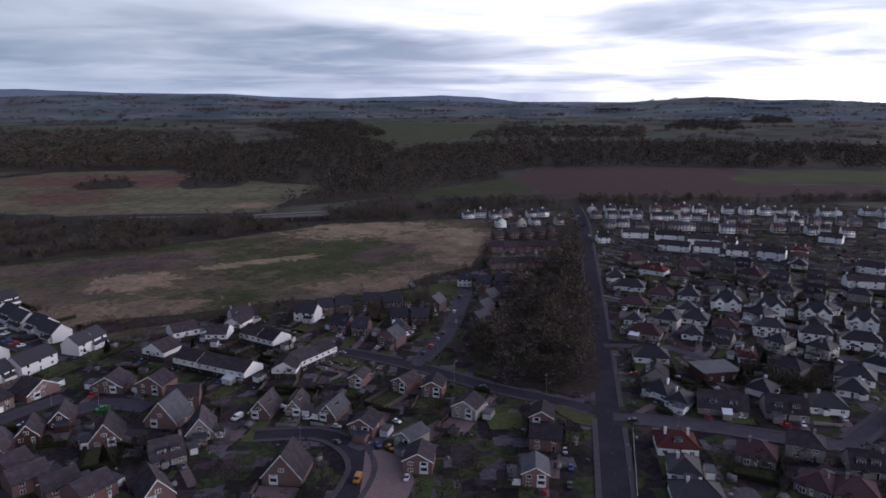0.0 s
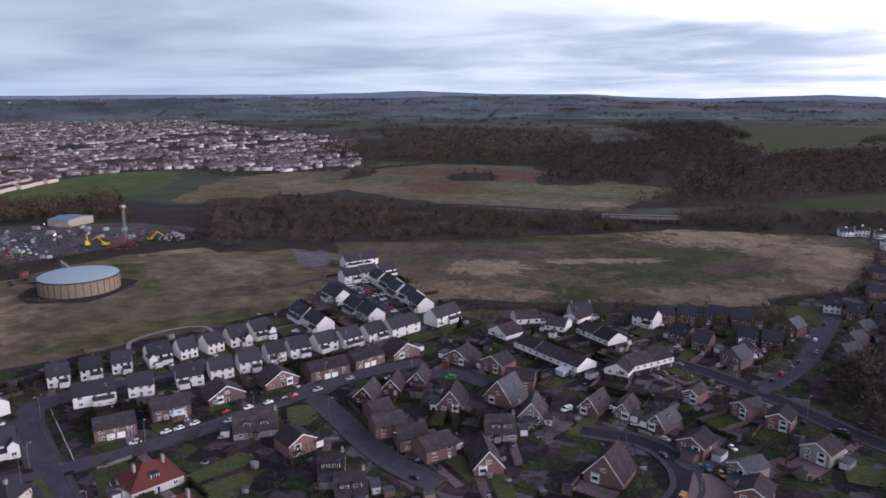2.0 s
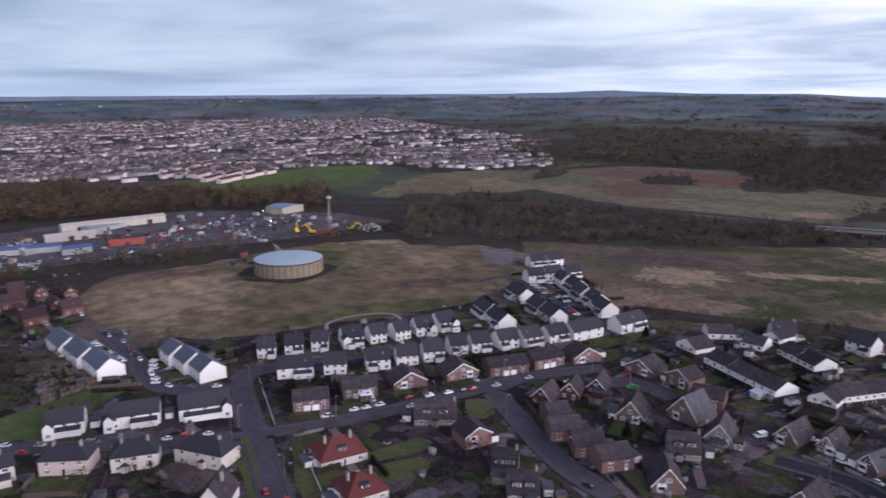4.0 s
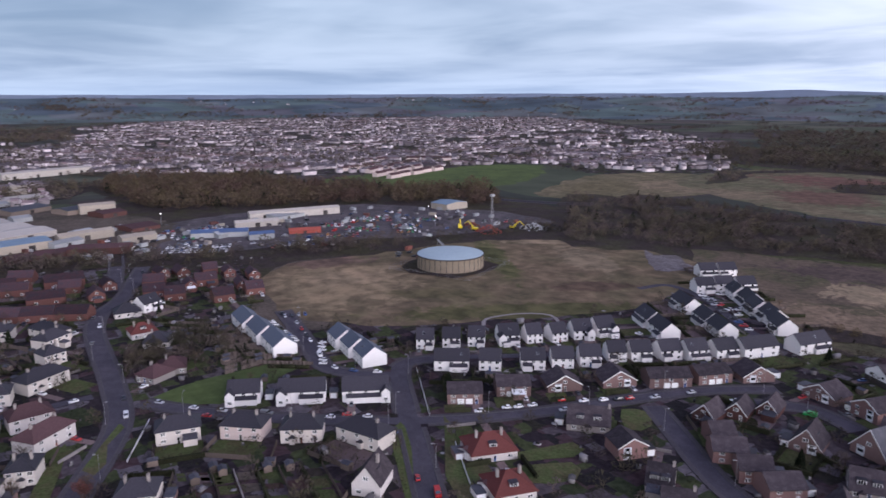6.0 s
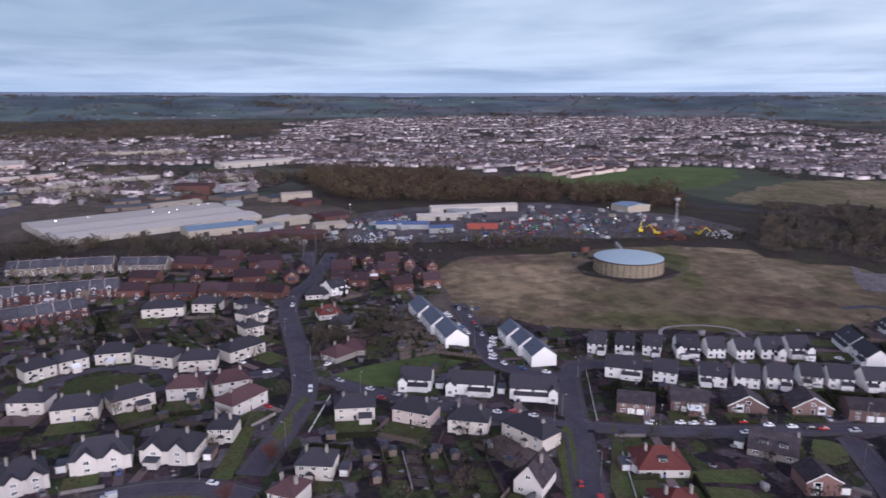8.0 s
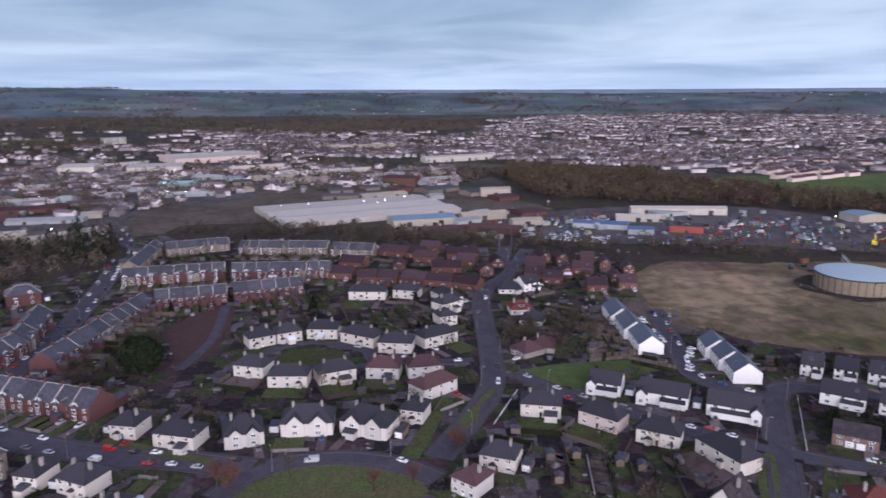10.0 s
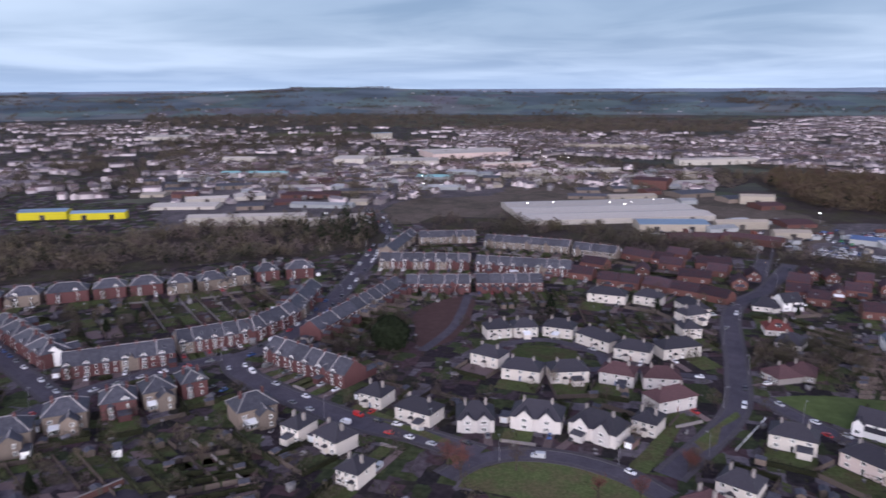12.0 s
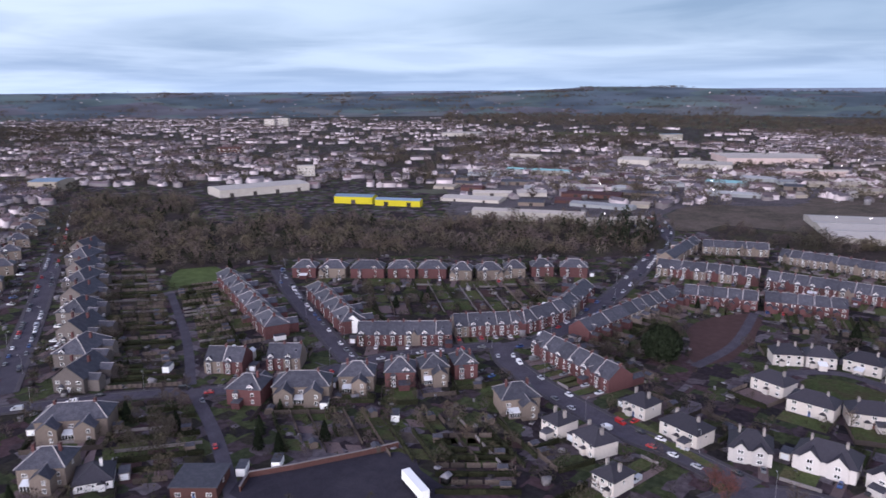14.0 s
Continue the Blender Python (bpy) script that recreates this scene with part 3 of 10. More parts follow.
field("town_ground", "garden", [(-281, -872), (-470, -785), (-517, -680), (-612, -515), (-782, -375), (-1127, -153), (-1541, -214), (-1456, -845), (-2056, -1672), (-1268, -3794)], 0.01, "dark gardens and yards between distant houses", "ground")
field("town_ground", "garden", [(-1244, -368), (-1141, 119), (-917, 392), (-910, 459), (-893, 759), (-709, 729), (-674, 831), (-595, 853), (-1031, 1462), (-2861, 2475), (-3338, 1122), (-2877, 287), (-1913, 175), (-1909, -558)], 0.01, "dark gardens and yards between distant houses", "ground")
field("town_ground", "garden", [(-616, -2095), (-1151, -1756), (-1393, -1170), (-1460, -705), (-2471, -1197), (-2386, -2657), (-1140, -3834)], 0.01, "dark gardens and yards between distant houses", "ground")
field("town_ground", "garden", [(-973, -820), (-1091, -245), (-1360, 86), (-1873, 118), (-2158, -377), (-1961, -1001), (-1738, -1452)], 0.01, "dark gardens and yards between distant houses", "ground")
field("yard_apron", "woodfloor", [(-489, 64), (-772, 113), (-779, 348), (-653, 460), (-460, 466), (-387, 390)])
field("north_lawn", "field_green", [(-667, 977), (-827, 1262), (-788, 1453), (-568, 1360), (-410, 1135), (-504, 984)])
field("rail_side", "woodfloor", [(-372, 112), (-465, 157), (-468, 229), (-444, 349), (-387, 428), (-335, 469), (-299, 470), (-284, 394), (-291, 382), (-348, 369), (-401, 316), (-415, 203), (-405, 158)])
field("heath_edge", "gravelly", [(-329, 104), (-426, 151), (-427, 209), (-393, 208), (-305, 145), (-299, 122)])
field("back_gardens", "garden", [(-191, -514), (-269, -586), (-455, -761), (-578, -486), (-439, -369), (-370, -418), (-184, -470)])
field("marsh", "field_marsh", [(-321, 430), (-216, 493), (-115, 576), (-42, 614), (37, 603), (37, 513), (17, 442), (-27, 382), (-67, 360), (-108, 336), (-141, 302), (-173, 310), (-244, 355)])
field("heath", "field_dry", [(-426, 151), (-427, 209), (-417, 328), (-358, 380), (-297, 388), (-257, 358), (-240, 295), (-247, 245), (-266, 190), (-279, 160), (-313, 128), (-365, 124)])
field("pasture_far", "field_bright", [(-867, 387), (-893, 579), (-894, 677), (-839, 735), (-709, 605), (-666, 492), (-671, 408), (-763, 363)])
field("rough_far", "field_rough", [(-601, 521), (-695, 697), (-657, 809), (-576, 828), (-494, 713), (-497, 617), (-532, 536)])
field("rough_east", "field_pale", [(-593, 746), (-604, 961), (-401, 1035), (-156, 868), (-139, 768), (-164, 664), (-245, 623), (-410, 645)])
field("ploughed", "field_plough", [(92, 947), (148, 1051), (239, 1084), (427, 1045), (380, 868), (523, 840), (505, 768), (130, 746), (108, 781)])
field("stubble", "field_green", [(-58, 759), (0, 841), (55, 909), (88, 909), (104, 777), (94, 746), (10, 738)])
field("lawn_hill", "field_green", [(390, 947), (495, 1004), (684, 985), (611, 862), (438, 885), (378, 862)])
field("slope_field", "field_green", [(-394, 2389), (-266, 2716), (191, 2519), (22, 1709), (-101, 1520)])
field("lawn_north", "field_green", [(-871, 1210), (-856, 1446), (-643, 1464), (-497, 1491), (-441, 1164), (-595, 1007), (-693, 1039)])
field("estate_lawn", "field_bright", [(-260, 42), (-265, 56), (-267, 78), (-267, 101), (-258, 99), (-250, 83), (-243, 68), (-241, 58), (-252, 45)])
field("court_green", "lawn", [(-279, -56), (-286, -52), (-289, -42), (-285, -31), (-277, -26), (-269, -31), (-268, -45), (-271, -53)])
field("front_green", "lawn", [(-172, -49), (-184, -44), (-190, -35), (-192, -20), (-188, -6), (-182, 1), (-170, -0)])
field("park_lawn", "field_green", [(-306, -605), (-346, -658), (-371, -644), (-345, -580), (-312, -553), (-298, -570)])
field("wood_lawn", "field_bright", [(-207, -385), (-223, -404), (-240, -392), (-236, -367), (-216, -354), (-201, -367)])
field("pond_lawn", "lawn", [(-23, 376), (2, 403), (8, 394), (5, 365), (-13, 355)])
field("south_lawn", "field_green", [(-1303, -929), (-1566, -687), (-1827, -802), (-1580, -1072)])
field("plain_lawn", "field_green", [(-1348, -823), (-1514, -683), (-1755, -791), (-1660, -980)])
field("soil_plot", "field_plough", [(-321, -114), (-352, -99), (-327, -85), (-283, -84), (-273, -97)])
field("drive_court", "drive", [(-23, 199), (-15, 197), (-7, 183), (-12, 171), (-22, 171)])
field("pale_slab", "kerb", [(-31, 204), (-25, 210), (-22, 207), (-25, 199)])
field("verge_a", "lawn", [(-183, 119), (-182, 122), (-140, 102), (-142, 98)])
field("verge_b", "lawn", [(-189, 105), (-187, 108), (-147, 89), (-149, 86)])
field("lawn_c", "lawn", [(-155, 130), (-149, 147), (-143, 142), (-149, 126)])
field("lawn_d", "lawn", [(-147, 124), (-140, 139), (-133, 134), (-138, 120)])
field("verge_e", "lawn", [(-198, -3), (-234, 10), (-233, 13), (-194, 1)])
field("verge_f", "lawn", [(-216, 16), (-242, 28), (-240, 29), (-216, 20)])
field("verge_g", "lawn", [(-206, -92), (-208, -87), (-197, -61), (-193, -63)])
field("lawn_h", "lawn", [(40, 234), (51, 224), (50, 215), (40, 225)])
field("lawn_i", "lawn", [(15, 224), (28, 227), (26, 215), (15, 214)])
field("lawn_j", "lawn", [(-158, 177), (-151, 186), (-143, 178), (-146, 169)])
field("car_park", "asphalt", [(-103, -161), (-114, -158), (-143, -139), (-140, -126), (-130, -110), (-96, -148)])
field("gravel", "hardcore", [(-331, 387), (-318, 381), (-309, 392), (-287, 382), (-270, 366), (-278, 361), (-285, 349), (-300, 357), (-317, 372)], 0.02, "pale hardstanding of crushed stone beside the new houses", "ground")
field("yard_ground", "concrete", [(-514, 92), (-469, 211), (-453, 322), (-443, 409), (-505, 412), (-565, 380), (-610, 345), (-648, 290), (-634, 132)])
field("depot", "gravelly", [(-603, -149), (-544, -98), (-551, -27), (-515, 76), (-520, 94), (-628, 134), (-753, 77), (-833, -66), (-859, -207)])
field("depot_west", "concrete", [(-455, -367), (-484, -255), (-507, -217), (-638, -248), (-737, -167), (-986, -222), (-1092, -562), (-954, -751)])
field("depot_mid", "gravelly", [(-542, -212), (-561, -128), (-551, -102), (-709, -161), (-666, -242), (-607, -242)])

# ---- roads ----
ROADS = []
ROAD_CELLS = {}


def ribbon(line, half, z, s, slot=0, off=0.0):
    pts = []
    for i, p in enumerate(line):
        d = (line[min(i + 1, len(line) - 1)] - line[max(i - 1, 0)]).normalized()
        n = Vector((-d.y, d.x))
        pts.append((p + n * (off + half), p + n * (off - half)))
    for (a, b), (c, d) in zip(pts, pts[1:]):
        s.face([(*b, z), (*d, z), (*c, z), (*a, z)], slot)
    return pts


def strip_solid(line, half, z0, z1, s, off):
    """A raised band with side faces along a line."""
    pts = []
    for i, p in enumerate(line):
        d = (line[min(i + 1, len(line) - 1)] - line[max(i - 1, 0)]).normalized()
        n = Vector((-d.y, d.x))
        pts.append((p + n * (off + half), p + n * (off - half)))
    for (a, b), (c, d) in zip(pts, pts[1:]):
        s.face([(*b, z1), (*d, z1), (*c, z1), (*a, z1)])
        s.face([(*a, z0), (*a, z1), (*c, z1), (*c, z0)])
        s.face([(*b, z1), (*b, z0), (*d, z0), (*d, z1)])


def near_road(p, margin, skip=None):
    cx, cy = int(p[0] // 16), int(p[1] // 16)
    for i in (-1, 0, 1):
        for j in (-1, 0, 1):
            for qx, qy, half, name in ROAD_CELLS.get((cx + i, cy + j), ()):
                if name != skip and (qx - p[0]) ** 2 + (qy - p[1]) ** 2 < (half + margin) ** 2:
                    return True
    return False




def road(name, width, pts):
    width = width * 0.84 if 4.6 < width < 15 else width
    line = smooth_line(pts, 4.0)
    ROADS.append((name, width / 2, line))
    for q in smooth_line(pts, 2.0):
        ROAD_CELLS.setdefault((int(q.x // 16), int(q.y // 16)), []).append((q.x, q.y, width / 2, name))


def build_roads():
    for k, (name, half, line) in enumerate(ROADS):
        z = 0.16 + 0.002 * k
        s = Shape()
        ribbon(line, half, z, s)
        path = half < 1.2
        # roads viewed towards the low sun get the darker tone
        sunward = name in ("avenue", "cross_road", "upper_road", "close_crescent", "motorway")
        tagged(new(name, s.mesh("road", ["wallstone" if path else "asphalt" if sunward else "litroad"])), "pale gravel footpath over the heath" if path else "asphalt road toned dark as seen towards the sun" if sunward else "grey asphalt road with worn edges", "path" if path else "road", kind="structure")
        if half > 6 or half < 2.4:
            continue
        # footways stop where another road joins
        for side in (-1, 1):
            for nm, hw, off, top, mat in (("kerb", 0.09, half + 0.09, 0.12, "kerb"), ("pavement", 0.75, half + 0.93, 0.11, "paving")):
                s = Shape()
                run = []
                for i, p in enumerate(line + [None]):
                    keep = False
                    if p is not None:
                        d = (line[min(i + 1, len(line) - 1)] - line[max(i - 1, 0)]).normalized()
                        q = p + Vector((-d.y, d.x)) * off * side
                        keep = not near_road(q, 0.6, name)
                    if keep:
                        run.append(p)
                    else:
                        if len(run) > 1:
                            strip_solid(run, hw, z - 0.14, z + top, s, off * side)
                        run = []
                if s.f:
                    tagged(new(nm, s.mesh(nm, [mat])), "grey kerb stones along the road" if nm == "kerb" else "grey paved footway beside the road", nm, kind="structure")
        # worn centre dashes
        if half > 3.1:
            s = Shape()
            for i in range(2, len(line) - 2, 3):
                d = (line[i + 1] - line[i]).normalized()
                a, b, n = line[i], line[i] + d * 2.0, Vector((-d.y, d.x)) * 0.06
                s.face([(*(a - n), z + 0.006), (*(b - n), z + 0.006), (*(b + n), z + 0.006), (*(a + n), z + 0.006)])
            if s.f:
                tagged(new("road_marking", s.mesh("road_marking", ["kerb"])), "worn white centre line dashes on the road", "road marking", kind="stuff")


road("avenue", 9.5, [(47.1, 171.7), (58.1, 231.7), (76.4, 335.5), (100.2, 474.9), (123.9, 623.1), (133.4, 738.1)])
road("cross_road", 7.3, [(54.7, 228.0), (36.1, 238.3), (16.2, 249.5), (-10.1, 268.7), (-29.5, 280.0), (-44.7, 286.6)])
road("estate_road", 6.2, [(-11.3, 269.9), (1.6, 308.5), (8.2, 349.8), (13.6, 390.2)])
road("bungalow_road", 7.3, [(58.2, 223.6), (87.5, 216.5), (111.4, 207.5), (127.0, 203.0), (145.9, 199.4)])
road("bungalow_lane", 6.2, [(127.4, 203.7), (151.7, 223.6), (171.2, 241.3)])
road("close_east", 5.6, [(70.5, 293.6), (97.2, 290.1), (111.1, 273.6)])
road("close_crescent", 7.3, [(-26.9, 171.7), (-24.0, 189.3), (-29.4, 203.0), (-41.2, 211.3), (-61.0, 209.8)])
road("brick_close", 6.8, [(-86.5, 158.8), (-103.2, 163.0), (-117.9, 169.6), (-137.0, 180.5), (-153.6, 189.8)])
road("long_street", 6.1, [(-257.0, 39.3), (-237.8, 55.0), (-213.4, 81.7), (-190.5, 113.4), (-173.9, 148.8), (-162.8, 186.0), (-151.7, 217.6), (-137.6, 239.8)])
road("long_street_end", 6.8, [(-134.7, 221.8), (-120.9, 233.6), (-103.5, 230.5)])
road("cross_street", 7.9, [(-143.3, 90.6), (-178.1, 106.1), (-197.1, 114.2), (-229.6, 129.4), (-238.1, 139.0), (-234.3, 153.3)])
road("west_loop", 6.8, [(-228.6, 128.8), (-240.5, 114.2), (-254.6, 108.2), (-284.9, 113.6), (-335.4, 121.8)])
road("wide_road", 7.8, [(-193.3, 7.1), (-239.7, 27.8), (-279.2, 32.8), (-348.8, 35.7), (-381.3, 43.1), (-409.9, 58.4), (-476.5, 80.6)])
road("court_ring", 5.6, [(-272.5, 24.9), (-271.9, -13.2), (-286.1, -21.1), (-296.4, -44.5), (-284.2, -62.2), (-271.2, -63.1), (-264.2, -49.1), (-265.7, -26.6), (-270.7, -15.5)])
road("green_ring", 6.8, [(-174.9, -54.3), (-185.4, -48.9), (-193.1, -38.7), (-195.4, -21.8), (-190.4, -4.5), (-181.8, 6.9)])
road("station_road", 10.2, [(-190.3, -48.0), (-196.7, -71.4), (-199.5, -91.4), (-212.1, -126.9), (-226.1, -154.3), (-242.1, -168.4)])
road("station_road_north", 10.2, [(-238.1, -165.6), (-258.0, -158.0), (-294.0, -158.1), (-357.3, -168.2), (-431.7, -184.5), (-525.9, -212.3), (-610.6, -263.7)])
road("terrace_street", 7.3, [(-127.0, -227.6), (-139.7, -217.6), (-167.0, -204.7), (-188.1, -201.2), (-214.4, -187.2), (-240.9, -167.6)])
road("villa_street", 7.9, [(-185.1, -204.9), (-208.9, -254.2), (-238.6, -312.7), (-262.1, -353.8)])
road("west_road", 10.2, [(-80.9, -280.4), (-107.5, -332.7), (-146.7, -412.8), (-211.4, -549.2), (-284.6, -709.4)])
road("west_cross", 6.8, [(-67.3, -271.4), (-84.9, -260.4), (-106.5, -246.5), (-127.9, -229.0)])
road("back_lane", 4.5, [(-128.4, -229.9), (-113.6, -191.8), (-95.0, -153.4)])
road("back_lane_north", 4.0, [(-130.4, -234.0), (-157.3, -282.7), (-191.6, -356.7)])
road("terrace_lane", 4.5, [(-268.0, -93.0), (-304.2, -89.3), (-355.3, -96.2)])
road("upper_road", 6.2, [(111.6, 523.1), (165.1, 483.8), (227.3, 448.2), (290.7, 410.5)])
road("motorway", 11.0, [(-751.0, 374.0), (-612.0, 440.0), (-524.0, 495.0), (-496.0, 526.0), (-425.0, 579.0), (-330.0, 622.0), (-239.4, 636.0), (-166.7, 640.0), (-116.0, 650.0), (9.5, 738.1), (133.7, 768.0)])
road("new_street", 5.5, [(-235.4, 152.6), (-219.3, 180.3), (-204.0, 210.5), (-199.4, 229.1), (-192.5, 246.5)])
road("new_court", 5.5, [(-158.7, 283.2), (-187.5, 293.3), (-226.9, 317.9), (-257.9, 325.9), (-263.0, 305.5)])
road("heath_path", 1.8, [(-256.2, 191.3), (-266.6, 200.7), (-263.9, 219.7), (-253.3, 230.6), (-239.0, 224.0)])
road("depot_road", 7.9, [(-424.2, 55.1), (-485.3, 66.5), (-583.3, 81.6), (-624.8, 92.2)])
build_roads()


# ---- houses ----
UNITS = {}


def unit(key, make):
    if key not in UNITS:
        UNITS[key] = make()
    return UNITS[key]


def window_mesh():
    """One metre square, facing -y: a frame proud of the wall with the pane set back in it, in one piece."""
    s = Shape()
    f, g = 0.5, 0.42
    sq = [(-1, -1), (1, -1), (1, 1), (-1, 1)]
    s.v = [(x * f, 0.02, z * f) for x, z in sq] + [(x * f, -0.06, z * f) for x, z in sq] + [(x * g, -0.06, z * g) for x, z in sq] + [(x * g, -0.01, z * g) for x, z in sq]
    s.v += [(-0.05, -0.05, -g), (0.05, -0.05, -g), (0.05, -0.05, g), (-0.05, -0.05, g)]
    for r in (0, 4, 8):
        for k in range(4):
            s.f.append((r + k, r + (k + 1) % 4, r + 4 + (k + 1) % 4, r + 4 + k))
            s.m.append(0)
    s.f.append((12, 13, 14, 15))
    s.m.append(1)
    s.f.append((16, 17, 18, 19))
    s.m.append(0)
    return s.mesh("window", ["paint", "glass"])


def door_mesh(mat):
    s = Shape()
    s.box(-0.5, -0.05, 0, -0.42, 0.02, 1.0, 1)
    s.box(0.42, -0.05, 0, 0.5, 0.02, 1.0, 1)
    s.box(-0.42, -0.05, 0.95, 0.42, 0.02, 1.0, 1)
    s.box(-0.42, -0.03, 0, 0.42, 0.02, 0.95, 0)
    s.box(-0.28, -0.04, 0.52, 0.28, -0.03, 0.86, 2)
    return s.mesh("door", [mat, "paint", "glass"])


def chimney_mesh(mat, k=1.0):
    s = Shape()
    s.box(-0.35 * k, -0.5 * k, -1.2, 0.35 * k, 0.5 * k, 1.0)
    s.box(-0.41 * k, -0.57 * k, 1.0, 0.41 * k, 0.57 * k, 1.13)
    for x in (-0.28, 0.0, 0.28):
        s.tube((0, x * 1.3 * k, 1.13), (0, x * 1.3 * k, 1.5), 0.11, 0.09, 6, 1)
    return s.mesh("chimney", [mat, "sandtan"])


def swap(p, axis, w, d):
    """Maps a ridge-along-x layout onto one whose ridge runs along y."""
    return p if axis == "x" else (p[1] - w / 2, p[0] + d / 2, p[2])


def gable_walls(w, d, e, rise, axis):
    s = Shape()
    L, D = (w, d) if axis == "x" else (d, w)
    pts = []
    for x in (-L / 2, L / 2):
        pts += [(x, 0, 0), (x, D, 0), (x, D, e), (x, D / 2, e + rise), (x, 0, e)]
    s.solid([swap(p, axis, w, d) for p in pts], [(0, 4, 3, 2, 1), (5, 6, 7, 8, 9), (0, 5, 9, 4), (1, 2, 7, 6)])
    return s


def gable_roof(w, d, e, rise, axis, o=0.35, th=0.16):
    s = Shape()
    L, D = (w, d) if axis == "x" else (d, w)
    k = rise / (D / 2)
    x0, x1 = -L / 2 - o * 0.7, L / 2 + o * 0.7
    for sgn in (0, 1):
        ye = -o if sgn == 0 else D + o
        ze, zr = e - o * k + 0.03, e + rise + 0.03
        pts = [(x0, ye, ze), (x1, ye, ze), (x1, D / 2, zr), (x0, D / 2, zr), (x0, ye, ze + th), (x1, ye, ze + th), (x1, D / 2, zr + th), (x0, D / 2, zr + th)]
        s.solid([swap(p, axis, w, d) for p in pts], [(0, 3, 2, 1), (4, 5, 6, 7), (0, 1, 5, 4), (1, 2, 6, 5), (3, 0, 4, 7)])
    # ridge tiles
    pts = [(x0, D / 2 - 0.16, e + rise + th - 0.02), (x0, D / 2 + 0.16, e + rise + th - 0.02), (x0, D / 2, e + rise + th + 0.12),
           (x1, D / 2 - 0.16, e + rise + th - 0.02), (x1, D / 2 + 0.16, e + rise + th - 0.02), (x1, D / 2, e + rise + th + 0.12)]
    s.solid([swap(p, axis, w, d) for p in pts], [(0, 3, 5, 2), (1, 2, 5, 4), (0, 2, 1), (3, 4, 5)], 1)
    return s


def hip_roof(w, d, e, rise, o=0.4):
    s = Shape()
    x0, x1, y0, y1 = -w / 2 - o, w / 2 + o, -o, d + o
    z0, z1, zr = e, e + 0.16, e + rise
    if w >= d:
        run = (d / 2 + o) * 0.9
        r0, r1 = (x0 + run, d / 2, zr), (x1 - run, d / 2, zr)
        top = [(4, 5, 9, 8), (5, 6, 9), (6, 7, 8, 9), (7, 4, 8)]
    else:
        run = (w / 2 + o) * 0.9
        r0, r1 = (0, y0 + run, zr), (0, y1 - run, zr)
        top = [(4, 5, 8), (5, 6, 9, 8), (6, 7, 9), (7, 4, 8, 9)]
    pts = [(x0, y0, z0), (x1, y0, z0), (x1, y1, z0), (x0, y1, z0), (x0, y0, z1), (x1, y0, z1), (x1, y1, z1), (x0, y1, z1), r0, r1]
    s.solid(pts, top + [(0, 1, 5, 4), (1, 2, 6, 5), (2, 3, 7, 6), (3, 0, 4, 7), (0, 3, 2, 1)])
    for a, b in ((4, 8), (7, 8), (5, 9), (6, 9), (8, 9)) if w >= d else ((4, 8), (5, 8), (6, 9), (7, 9), (8, 9)):
        p, q = Vector(pts[a]), Vector(pts[b])
        s.tube(p + Vector((0, 0, 0.02)), q + Vector((0, 0, 0.02)), 0.17, 0.17, 4, 1)
    return s


